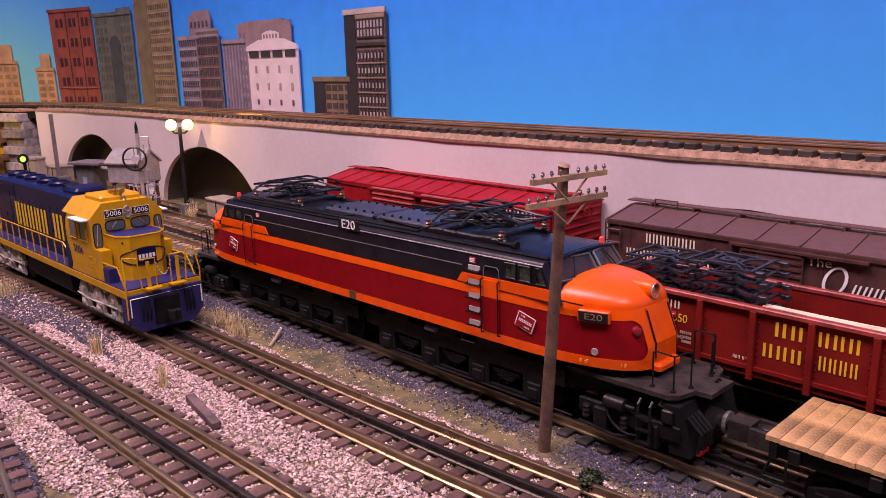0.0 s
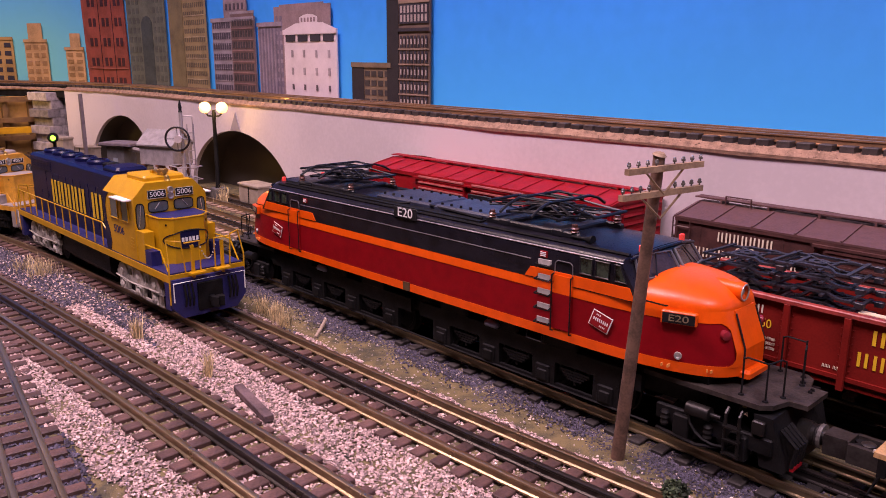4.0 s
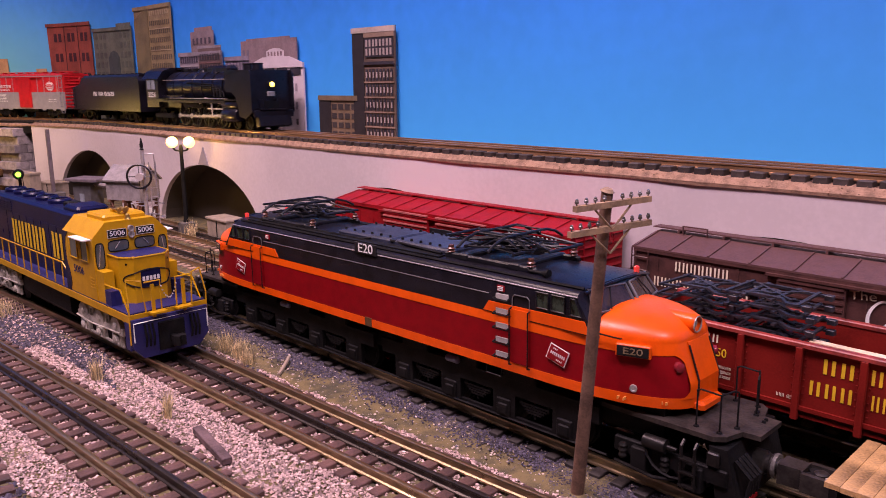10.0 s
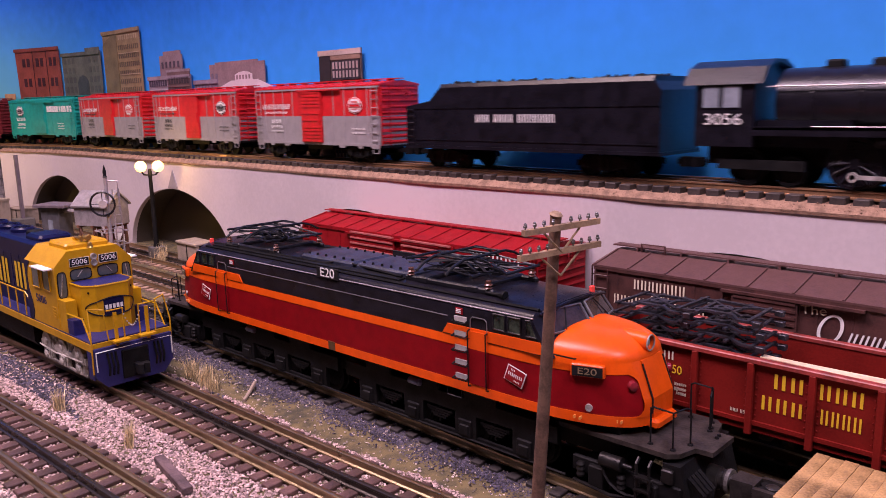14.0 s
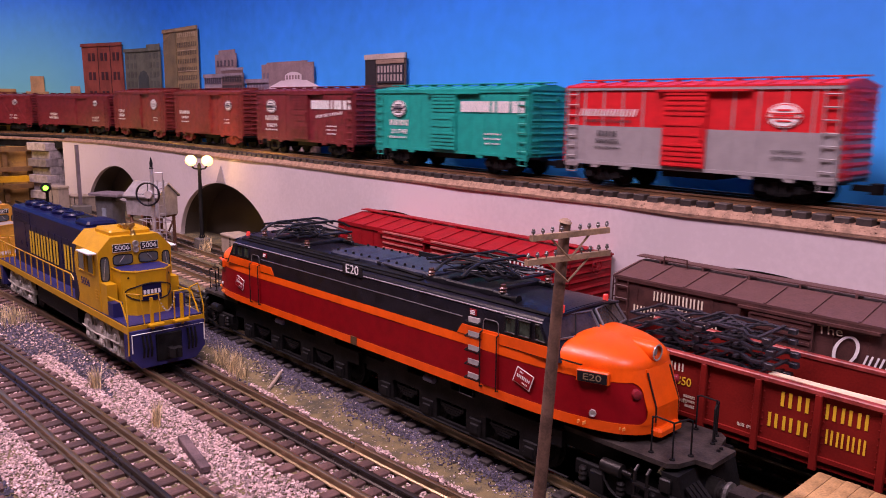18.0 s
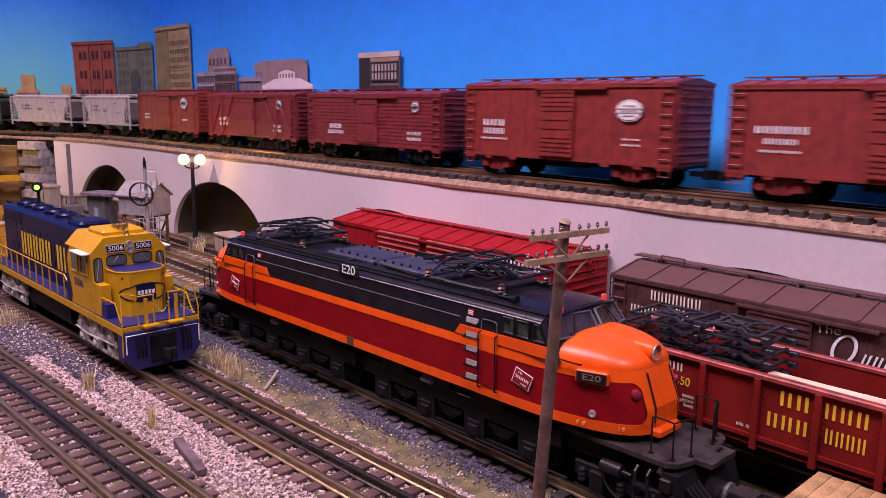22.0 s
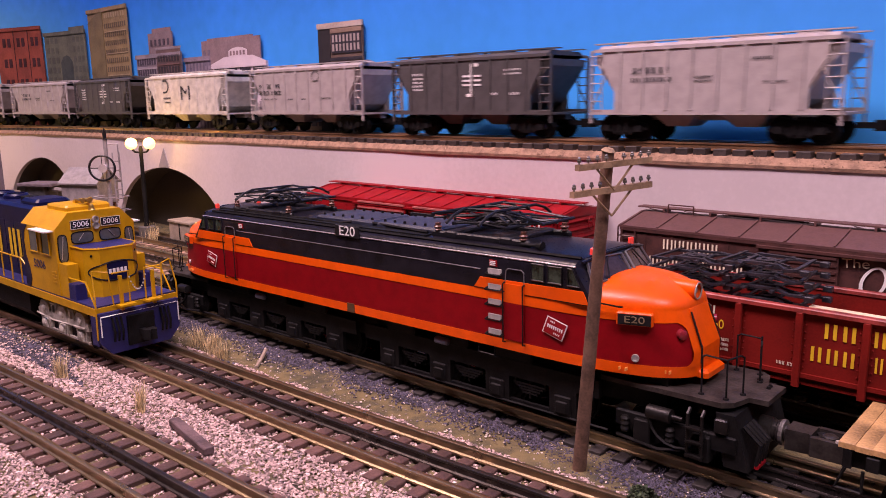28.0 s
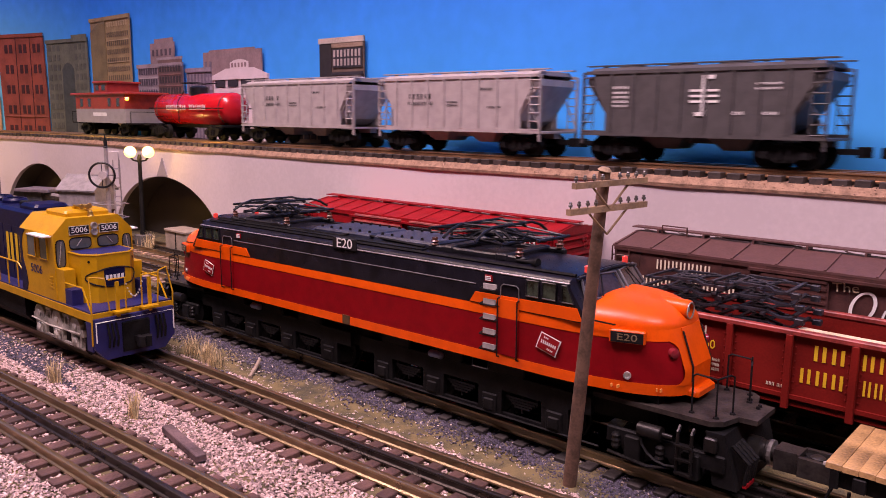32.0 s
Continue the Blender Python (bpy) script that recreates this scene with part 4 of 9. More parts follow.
    for sy in (-1, 1):
        prism(bm, [(0, -0.0014), (0, 0.0014), (0.058, 0.0040), (0.058, 0.0012)], sy * 0.0238 - 0.0007, sy * 0.0238 + 0.0007)
        box(bm, 0.054, 0.064, sy * 0.0243 - 0.0016, sy * 0.0243 + 0.0016, -0.002, 0.006)
        rod(bm, (0.06, sy * 0.0238, 0.002), (0.088, sy * 0.0238, 0.002), 0.0010, 6)
    movers["rods"].append((part("main_rod", bm, STEEL, ob, "light steel main rods"), 0.019, 0.0155, 0.3))
    for x, rr in ((0.088, 0.0088), (0.116, 0.0088), (-0.082, 0.0095), (-0.108, 0.0115)):
        bm = bmesh.new()
        rod(bm, (x, -0.016, rr), (x, 0.016, rr), 0.0018, 6)
        for sy in (-1, 1):
            lathe(bm, (x, sy * 0.0165, rr), (0, sy, 0), [(-0.003, rr * 1.1), (-0.0016, rr * 1.1), (-0.0015, rr), (0.0016, rr), (0.0016, rr * 0.8), (0.0006, rr * 0.7), (0.002, 0.0015)], 16)
        part("carrying_wheelset", bm, BLACKM, ob)
    for sy in (-1, 1):
        part("trailing_truck_frame", blocks((-h + 0.022, -h + 0.075, sy * 0.0215 - 0.0012, sy * 0.0215 + 0.0012, 0.010, 0.016)), BLACKM, ob)
    coupler(ob, -h + 0.004, -1)
    return ob, movers


def tender():
    ob = thing("tender", "black coal tender with white company lettering behind the steam locomotive", "tender", I4, PX)
    L, w = 0.241, 0.0285
    h = L / 2
    bm = bmesh.new()
    prism(bm, [(-h, 0.0175), (h, 0.0175), (h, 0.060), (h - 0.004, 0.066), (-h + 0.040, 0.0665), (-h + 0.028, 0.056), (-h + 0.002, 0.052), (-h, 0.050)], -w, w)
    part("tank", bm, LOCOBLACK, ob)
    bm = bmesh.new()
    prism(bm, [(-w, 0.060), (-w + 0.006, 0.0695), (w - 0.006, 0.0695), (w, 0.060)], -h + 0.036, h - 0.008, axis="x")
    part("coal_bunker", bm, LOCOBLACK, ob)
    bm = bmesh.new()
    rnd = random.Random(4)
    for _ in range(160):
        x, y = rnd.uniform(-h + 0.04, h - 0.014), rnd.uniform(-0.019, 0.019)
        s = rnd.uniform(0.0012, 0.0026)
        lathe(bm, (x, y, 0.0685), (rnd.uniform(-1, 1), rnd.uniform(-1, 1), 1), [(0, s), (s * 0.8, s * 0.9), (s * 1.4, s * 0.3)], 5)
    tagged(part("coal", bm, BLACKM, ob), kind="stuff")
    part("rear_deck_hatch", blocks((-h + 0.008, -h + 0.022, -0.010, 0.010, 0.052, 0.0555), cut=0.001), LOCOBLACK, ob)
    part("sill", blocks((-h - 0.001, h + 0.001, -w - 0.0007, w + 0.0007, 0.0165, 0.019)), LOCOBLACK, ob)
    part("side_rail", blocks((-h, h, -w - 0.0005, -w, 0.0235, 0.0242), (-h, h, -w - 0.0005, -w, 0.0495, 0.0502)), LOCOBLACK, ob)
    bars([3, 4, 7], 0.0062, 0.078, WHITE, ob, on_side(-0.002, -w - 0.0002, 0.0415))
    ladder(ob, -h + 0.006, -w, 0.018, 0.052, 0.008, LOCOBLACK, 6)
    for x in (-h + 0.04, h - 0.045):
        truck(ob, x, base=0.026)
    coupler(ob, -h, -1)
    coupler(ob, h, 1)
    return ob


def add(ob, d0, d1):
    TRAIN.append((ob, (d0 + d1) / 2 * K))
    return ob


LOCO, MOVERS = steam_loco()
add(LOCO, 0.007, 0.290)
add(tender(), 0.305, 0.537)
for k in range(3):
    c = boxcar("scarlet and grey box car with white lettering and round herald", I4, PM_RED, lower=PM_GREY, split=0.50, door=PM_RED, group=PX, zt=0.0755)
    bars([9], 0.0052, 0.050, WHITE, c, on_side(-0.062, -0.0256, 0.0535), slant=0.3)
    scribble(c, -0.0256, [(-0.062, 0.0475, 0.040, 0.0022, 13), (-0.062, 0.0385, 0.018, 0.004, 3), (-0.062, 0.033, 0.02, 0.0032, 5), (-0.062, 0.0285, 0.022, 0.0015, 9), (0.07, 0.032, 0.02, 0.0015, 7), (0.07, 0.028, 0.02, 0.0015, 8)], WHITE if k == 0 else mat("dark_small_lettering", (0.05, 0.05, 0.05), 0.5))
    emblem(c, 0.066, -0.0256, 0.0535, 0.0082, core=(PM_RED, BLACK, PM_RED)[k])
    add(c, 0.575 + 0.229 * k, 0.767 + 0.229 * k)


def named_box(label, d, body, words_, L=0.1995, wide=1.42, oval=-0.064, sign=False, ribs="plain", rib_door=True, truck_mat=BLACKM, zt=0.0745, slant=False, oval_r=0.0085, round_core=None, low=None):
    c = boxcar(label, I4, body, ribs=ribs, rib_door=rib_door, group=PX, truck_mat=truck_mat, zt=zt, L=L)
    if oval is not None:
        emblem(c, oval, -0.0262, 0.054, oval_r, core=round_core or body, wide=wide)
    for i, (x, z, w, hh, n) in enumerate(words_):
        bars([n], hh, w, WHITE, c, on_side(x, -0.0256, z))
    if sign:
        bars([10, 1, 4, 4], 0.0092, 0.074, WHITE, c, on_side(0.058, -0.0256, 0.0565), stroke=0.40)
    if slant:
        bars([4, 2, 7], 0.0034, 0.05, WHITE, c, on_side(0.055, -0.0256, 0.046) @ Matrix.Rotation(0.1, 4, "Z"), slant=0.3)
    return add(c, d, d + 0.192)


HERALD = mat("dark_violet_herald_ink", (0.02, 0.012, 0.03), 0.5, bump=0)
SM = [(-0.064, 0.0408, 0.030, 0.0055, 4), (-0.064, 0.0322, 0.023, 0.0042, 5), (-0.066, 0.027, 0.028, 0.0018, 10), (0.06, 0.034, 0.02, 0.0014, 9), (0.06, 0.030, 0.02, 0.0014, 9), (0.06, 0.026, 0.018, 0.0014, 8)]
jade = named_box("jade green box car with white lettering and oval herald", 1.262, TEAL, SM[:1] + SM[2:], sign=True, round_core=HERALD)
words("35740", 0.0060, WHITE, jade, on_side(-0.064, -0.0256, 0.0322), "car_number", width=0.0235)
named_box("maroon box car with white slogan lettering and oval herald", 1.491, BOX_BROWN2, SM, sign=True, slant=True, round_core=HERALD)
named_box("red-brown box car with red trucks and round herald", 1.720, BOX_BROWN, [(-0.066, 0.044, 0.034, 0.0045, 6), (-0.066, 0.037, 0.022, 0.0035, 5), (-0.066, 0.031, 0.026, 0.0016, 9), (0.06, 0.036, 0.014, 0.0014, 6), (0.06, 0.032, 0.014, 0.0014, 6)], oval=0.066, truck_mat=BOX_BROWN, round_core=NAVY, oval_r=0.0068)
named_box("taller red-brown box car with red trucks and white round herald", 1.949, BOX_BROWN, [(-0.066, 0.043, 0.026, 0.0052, 3), (-0.066, 0.036, 0.024, 0.0048, 5), (-0.066, 0.030, 0.03, 0.0016, 11), (0.066, 0.034, 0.016, 0.0014, 6), (0.066, 0.030, 0.016, 0.0014, 6)], oval=0.064, truck_mat=BOX_BROWN, round_core=HOP_GREY, zt=0.0765)
named_box("outside-braced maroon box car with boarded sides", 2.178, BOX_BROWN2, [(-0.055, 0.034, 0.022, 0.0046, 3), (-0.055, 0.028, 0.028, 0.0038, 6), (0.07, 0.030, 0.02, 0.003, 4), (0.07, 0.025, 0.02, 0.003, 5)], oval=0.072, ribs="boards", rib_door=False, oval_r=0.0056, zt=0.0695, round_core=HERALD, L=0.213, wide=1.0)
named_box("outside-braced maroon box car with plain door", 2.407, BOX_BROWN2, [(-0.062, 0.036, 0.024, 0.0042, 5), (-0.062, 0.030, 0.022, 0.0042, 5), (0.066, 0.030, 0.016, 0.003, 4), (0.066, 0.025, 0.018, 0.003, 5)], oval=0.072, ribs="braced", rib_door=False, oval_r=0.0058, zt=0.0695, round_core=HERALD, L=0.213, wide=1.0)
named_box("plain red-brown box car with round white herald", 2.636, BOX_BROWN, [(-0.066, 0.038, 0.018, 0.003, 4), (-0.066, 0.033, 0.02, 0.003, 5), (0.062, 0.032, 0.016, 0.0026, 4)], oval=0.062, rib_door=False, oval_r=0.0085, zt=0.0715, round_core=NAVY)

DARKL = mat("black_hopper_lettering", (0.03, 0.03, 0.035), 0.5, bump=0)


def named_hopper(label, d0, d1, body, kind):
    c = covered_hopper(label, I4, body, L=(d1 - d0) * K, group=PX)
    y = -0.0267
    if kind == "big":  # two tall stencilled marks
        words("D", 0.0235, DARKL, c, on_side(-0.042, y, 0.0500), "stencilled_letter", width=0.0165)
        words("M", 0.0235, DARKL, c, on_side(0.004, y, 0.0420), "stencilled_letter", width=0.0205)
        scribble(c, y, [(-0.038, 0.037, 0.018, 0.0022, 6), (-0.038, 0.032, 0.014, 0.002, 5)], DARKL)
    elif kind == "sign":  # a tall white interlocked mark, as plain strokes
        part("white_mark", blocks((0.006, 0.0095, y - 0.0002, y, 0.032, 0.058), (0.002, 0.0095, y - 0.0002, y, 0.032, 0.0345), (0.006, 0.014, y - 0.0002, y, 0.0555, 0.058), (-0.002, 0.017, y - 0.0002, y, 0.0475, 0.049), (-0.002, 0.017, y - 0.0002, y, 0.044, 0.0455), (-0.002, 0.017, y - 0.0002, y, 0.0405, 0.042)), WHITE, c)
        scribble(c, y, [(-0.052, 0.051, 0.012, 0.0020, 5), (-0.052, 0.0475, 0.012, 0.0016, 6), (-0.052, 0.0445, 0.012, 0.0016, 6), (-0.052, 0.0415, 0.012, 0.0016, 6), (-0.052, 0.0385, 0.012, 0.0016, 6), (0.048, 0.052, 0.016, 0.0014, 7), (0.048, 0.049, 0.016, 0.0014, 7), (0.05, 0.034, 0.01, 0.002, 3), (0.03, 0.034, 0.008, 0.002, 3)], WHITE)
    elif kind == "spaced":  # widely spaced letters over the car's number, a faint round mark
        for k in range(3):
            part("spaced_letter", blocks((-0.071 + 0.0145 * k, -0.0695 + 0.0145 * k, y - 0.0002, y, 0.0440, 0.0485), (-0.0675 + 0.0145 * k, -0.0660 + 0.0145 * k, y - 0.0002, y, 0.0440, 0.0485)), DARKL, c)
        words("883182", 0.0058, DARKL, c, on_side(-0.0530, y, 0.0395), "car_number", width=0.0380)
        scribble(c, y, [(-0.062, 0.0335, 0.014, 0.0012, 5), (-0.046, 0.0335, 0.010, 0.0012, 4), (-0.019, 0.0330, 0.008, 0.0012, 5), (0.002, 0.0330, 0.006, 0.0012, 3), (0.037, 0.0335, 0.014, 0.0012, 6)], DARKL)
        part("round_mark", make(tube, [(0.021 + 0.0052 * math.cos(q * math.tau / 18), y, 0.0545 + 0.0046 * math.sin(q * math.tau / 18)) for q in range(19)], 0.0003, 4), HOP_DARK, c)
    else:
        scribble(c, y, [(-0.036, 0.047, 0.028, 0.0042, 3), (-0.036, 0.041, 0.03, 0.003, 6), (0.0, 0.042, 0.012, 0.0013, 6), (0.0, 0.0395, 0.012, 0.0013, 6), (0.036, 0.052, 0.012, 0.002, 4), (0.044, 0.038, 0.014, 0.0012, 7)], DARKL)
    return add(c, d0, d1)


named_hopper("light grey covered hopper with black lettering", 2.868, 3.030, HOP_GREY, "plain")
named_hopper("light grey covered hopper with black lettering", 3.072, 3.233, HOP_GREY, "plain")
named_hopper("dark grey covered hopper with a tall white mark", 3.263, 3.425, HOP_DARK, "sign")
named_hopper("light grey covered hopper with spaced black letters and a number", 3.461, 3.632, HOP_GREY, "spaced")
named_hopper("pale covered hopper with two tall stencilled letters", 3.674, 3.850, mat("pale_cream_hopper_paint", (0.62, 0.58, 0.52), 0.55), "big")
named_hopper("dark grey covered hopper with a tall white mark", 3.890, 4.051, HOP_DARK, "sign")
named_hopper("light grey covered hopper with black lettering", 4.084, 4.255, HOP_GREY, "plain")
named_hopper("light grey covered hopper with black lettering", 4.286, 4.462, HOP_GREY, "plain")


def tank_car():
    ob = thing("tank_car", "glossy red tank car with a railed dome and white lettering", "tank car", I4, PX)
    R = mat("glossy_red_tank", (0.55, 0.012, 0.02), 0.22, vary=0.06, coat=0.4)
    part("tank", make(lathe, (-0.082, 0, 0.036), (1, 0, 0), [(0, 0.008), (0.003, 0.0165), (0.006, 0.019), (0.158, 0.019), (0.161, 0.0165), (0.164, 0.008)], 28), R, ob, smooth=True)
    part("dome", make(lathe, (0, 0, 0.052), (0, 0, 1), [(0, 0.011), (0.010, 0.011), (0.012, 0.008)], 18), BLACK, ob, smooth=True)
    part("frame", blocks((-0.088, 0.088, -0.006, 0.006, 0.014, 0.018), (-0.09, -0.075, -0.026, 0.026, 0.0155, 0.018), (0.075, 0.09, -0.026, 0.026, 0.0155, 0.018)), BLACKM, ob)
    for sy in (-1, 1):
        part("tank_handrail", make(tube, [(-0.084, sy * 0.021, 0.037), (0.084, sy * 0.021, 0.037)], 0.0007, 5), BLACKM, ob)
    for k in range(5):
        x = -0.07 + 0.035 * k
        part("tank_band", make(lathe, (x, 0, 0.036), (1, 0, 0), [(0, 0.0193), (0.0015, 0.0193)], 28), BLACK if k in (0, 4) else R, ob)
    part("dome_ladder", make(tube, [(-0.014, -0.02, 0.02), (-0.014, -0.021, 0.045), (-0.012, -0.013, 0.058)], 0.0006, 5), BLACKM, ob)
    part("dome_rail", make(tube, [(-0.015, -0.015, 0.067), (0.015, -0.015, 0.067), (0.015, 0.015, 0.067), (-0.015, 0.015, 0.067), (-0.015, -0.015, 0.067)], 0.0006, 5), BLACKM, ob)
    bars([5, 4], 0.006, 0.09, WHITE, ob, on_side(0, -0.0192, 0.038))
    for sx in (-1, 1):
        truck(ob, sx * 0.062)
        coupler(ob, sx * 0.088, sx)
    return ob


def caboose():
    ob = thing("caboose", "red and grey caboose with cupola and lit marker", "caboose", I4, PX)
    R = mat("dull_red_caboose", (0.32, 0.03, 0.022), 0.5)
    h, w = 0.088, 0.027
    part("lower_body", blocks((-h + 0.014, h - 0.014, -w, w, 0.017, 0.036)), PM_GREY, ob)
    part("upper_body", blocks((-h + 0.014, h - 0.014, -w, w, 0.036, 0.055)), R, ob)
    part("roof", blocks((-h, h, -w - 0.002, w + 0.002, 0.055, 0.058), cut=0.001), R, ob)
    cu = part("cupola", blocks((-0.022, 0.016, -w + 0.004, w - 0.004, 0.058, 0.071)), R, ob)
    part("cupola_roof", blocks((-0.025, 0.019, -w + 0.002, w - 0.002, 0.071, 0.0735), cut=0.001), R, cu)
    for x in (-0.055, -0.03, 0.03, 0.055):
        part("window", blocks((x - 0.004, x + 0.004, -w - 0.0005, -w, 0.039, 0.050)), SMOKED, ob)
    for x in (-0.013, 0.006):
        part("cupola_window", blocks((x - 0.005, x + 0.005, -w + 0.0035, -w + 0.004, 0.061, 0.068)), SMOKED, cu)
    for sx in (-1, 1):
        part("end_platform", blocks((min(sx * h, sx * (h - 0.016)), max(sx * h, sx * (h - 0.016)), -w, w, 0.0155, 0.0175)), BLACKM, ob)
        part("end_railing", make(tube, [(sx * h, -w, 0.0175), (sx * h, -w, 0.032), (sx * h, w, 0.032), (sx * h, w, 0.0175)], 0.0006, 5), BLACKM, ob)
        truck(ob, sx * 0.058)
        coupler(ob, sx * h, sx)
    part("marker_lamp", make(lathe, (h - 0.003, -w - 0.001, 0.049), (0, -1, 0), [(0, 0.0022), (0.003, 0.0022)], 10), HEADL, ob)
    part("lettering", blocks((-0.02, 0.02, -w - 0.0003, -w, 0.026, 0.031)), WHITE, ob)
    return ob


add(tank_car(), 4.500, 4.670)
add(caboose(), 4.699, 4.877)

# ---- the orange and maroon electric locomotive ----
JX, JY, JW, JTIP = -0.1325, 0.0315, 0.0315, 0.2000


def joe_plan(z):
    """The plan of the body at a height, counter-clockwise: straight sides, rounded noses."""
    inset = 0.0 if z < 0.062 else (z - 0.062) * 0.10
    half = []
    x0 = JTIP - 0.068
    for k in range(17):
        a = k / 16 * math.pi / 2
        half.append((x0 + (0.068 - max(0, z - 0.048) * 0.36) * math.sin(a) ** 0.9, -(JW - inset) * math.cos(a) ** 0.62))
    right = half + [(x, -y) for x, y in half[-2::-1]]
    left = [(-x, -y) for x, y in right]
    return right + left


def joe():
    ob = thing("electric_locomotive", "orange, maroon and black double-ended electric locomotive with folded pantographs", "locomotive", Matrix.Translation((JX, JY, 0)) @ Matrix.Rotation(radians(-0.75), 4, "Y"))
    B = LOCOBLACK
    SCREEN = mat("grey_windscreen_plastic", (0.050, 0.036, 0.032), 0.12, vary=0.3, scale=60, bump=0.0)

    CABGLASS = mat("green_tinted_cab_window", (0.035, 0.050, 0.036), 0.10, vary=0.5, scale=160, bump=0.0)

    def band(name, z0, z1, m, label="", grow=0.0, steps=2, xlim=None):
        bm = bmesh.new()
        loft(bm, [[(x * (1 + grow / JTIP), y * (1 + grow / JW), z) for x, y in joe_plan(z)] for z in [z0 + (z1 - z0) * k / steps for k in range(steps + 1)]])
        return part(name, bm, m, ob, label, smooth=True)
    band("skirt_stripe", 0.0372, 0.0421, ORANGE)
    band("side_panel", 0.0421, 0.0607, MAROON, grow=-0.0002)
    band("upper_stripe", 0.0607, 0.0666, ORANGE)
    # nose fillets: orange caps over the maroon at both ends, rounded over the top
    for s in (-1, 1):
        # hood: a shallow dome over the plan of the nose, falling to the front
        bm = bmesh.new()
        plan = joe_plan(0.0655)[:17]
        tip, nu, nv = plan[-1][0], 22, 20
        rows_ = []
        for q in range(nu + 1):
            x = 0.146 + (tip - 0.146) * (1 - (1 - q / nu) ** 1.7)
            k = next((i for i in range(16) if plan[i][0] <= x <= plan[i + 1][0]), 15 if x > 0.17 else 0)
            (xa, ya), (xb, yb) = plan[k], plan[k + 1]
            hw = max(0.0004, -(ya + (yb - ya) * min(1, max(0, (x - xa) / max(1e-9, xb - xa)))))
            rise = 0.0126 * math.sqrt(max(0, 1 - max(0, (x - 0.150) / (tip - 0.150)) ** 3.4))
            rows_.append(V(bm, [(s * x, s * hw * math.sin(v * math.pi / 2 / 10), 0.0654 + rise * (max(0, 1 - abs(math.sin(v * math.pi / 2 / 10)) ** 2.3)) ** 0.5) for v in range(-10, 11)]))
        for a, b in zip(rows_, rows_[1:]):
            for k in range(nv):
                bm.faces.new((a[k], a[k + 1], b[k + 1], b[k]))
        bm.faces.new(rows_[0])
        part("nose_cap", bm, ORANGE, ob, smooth=True)
        # headlight at the end of a swelling on the hood
        bm = bmesh.new()
        lathe(bm, (s * 0.160, 0, 0.0728), (s, 0, -0.03), [(0, 0.0015), (0.010, 0.0034), (0.022, 0.0043), (0.0315, 0.0046), (0.0330, 0.0044), (0.0334, 0.0040), (0.0330, 0.0034), (0.030, 0.0030)], 22)
        h = part("headlight_housing", bm, ORANGE, ob, smooth=True)
        part("headlight_lens", make(lathe, (s * 0.1905, 0, 0.0719), (s, 0, -0.03), [(0, 0.0032), (0.0012, 0.0029), (0.002, 0.0013)], 18), mat("unlit_headlight_lens", (0.35, 0.33, 0.3), 0.12, 0.2, bump=0), h)
        part("lens_rim", make(tube, [(s * 0.1934, 0.0036 * math.cos(k * math.tau / 20), 0.0718 + 0.0036 * math.sin(k * math.tau / 20)) for k in range(21)], 0.0004, 5), STEEL, h)
        # orange front of the nose between the rounded ends of the maroon panels
        bm = bmesh.new()
        rows_ = []
        for q in range(13):
            z = 0.0416 + (0.0612 - 0.0416) * q / 12
            e = abs(q - 6) / 6
            lim = 0.0134 + 0.0036 * max(0, e - 0.55) ** 2 / 0.2
            ring = []
            pl_ = joe_plan(z)[:33]
            for k in range(-8, 9):
                yv = lim * k / 8
                i = next(i for i in range(32) if pl_[i][1] <= yv <= pl_[i + 1][1])
                (xa, ya), (xb, yb) = pl_[i], pl_[i + 1]
                ring.append((s * (xa + (xb - xa) * (yv - ya) / max(1e-9, yb - ya) + 0.0004), yv, z))
            rows_.append(V(bm, ring))
        for a, b in zip(rows_, rows_[1:]):
            for k in range(16):
                bm.faces.new((a[k], a[k + 1], b[k + 1], b[k]))
        part("nose_front", bm, ORANGE, ob, smooth=True)
        # nose door, grab irons
        bm = bmesh.new()
        prism(bm, [(s * 0.190, 0.0395), (s * 0.2003, 0.0395), (s * 0.2003, 0.0495), (s * 0.1938, 0.0655), (s * 0.186, 0.0670)], -0.0088, 0.0088)
        part("nose_door", bm, ORANGE, ob)
        bm = bmesh.new()
        for y in (-0.0092, 0.0092):
            tube(bm, [(s * 0.2000, y, 0.0425), (s * 0.2000, y, 0.0495), (s * 0.1946, y, 0.0645)], 0.00045, 5)
        part("nose_door_seam", bm, BLACK, ob)
        part("anticlimber", blocks((min(s * 0.190, s * 0.2035), max(s * 0.190, s * 0.2035), -0.0105, 0.0085, 0.0365, 0.0400), cut=0.0012), ORANGE, ob)
        for y in (-0.0158, 0.0158):
            part("marker_light", make(lathe, (s * 0.1935, y, 0.0558), (s, 0.6 * (1 if y > 0 else -1), 0), [(-0.004, 0.0026), (0.0018, 0.0022), (0.0026, 0.0010)], 12), mat("maroon_marker_glass", (0.25, 0.02, 0.03), 0.15, bump=0), ob, smooth=True)
        # number boards on the nose sides
        for sy in (-1, 1):
            m = Matrix.Translation((s * 0.1772, sy * 0.0262, 0.0620)) @ Matrix.Rotation(-s * sy * radians(17), 4, "Z")
            bm = blocks((-0.0078, 0.0078, -0.0016, 0.0014, -0.0024, 0.0032), cut=0.0005)
            nb = part("number_board", bm, ORANGE, ob, at=m)
            part("number_plate", blocks((-0.0070, 0.0070, sy * 0.0016 - 0.0003, sy * 0.0016 + 0.0003, -0.0022, 0.0024)), BLACK, nb)
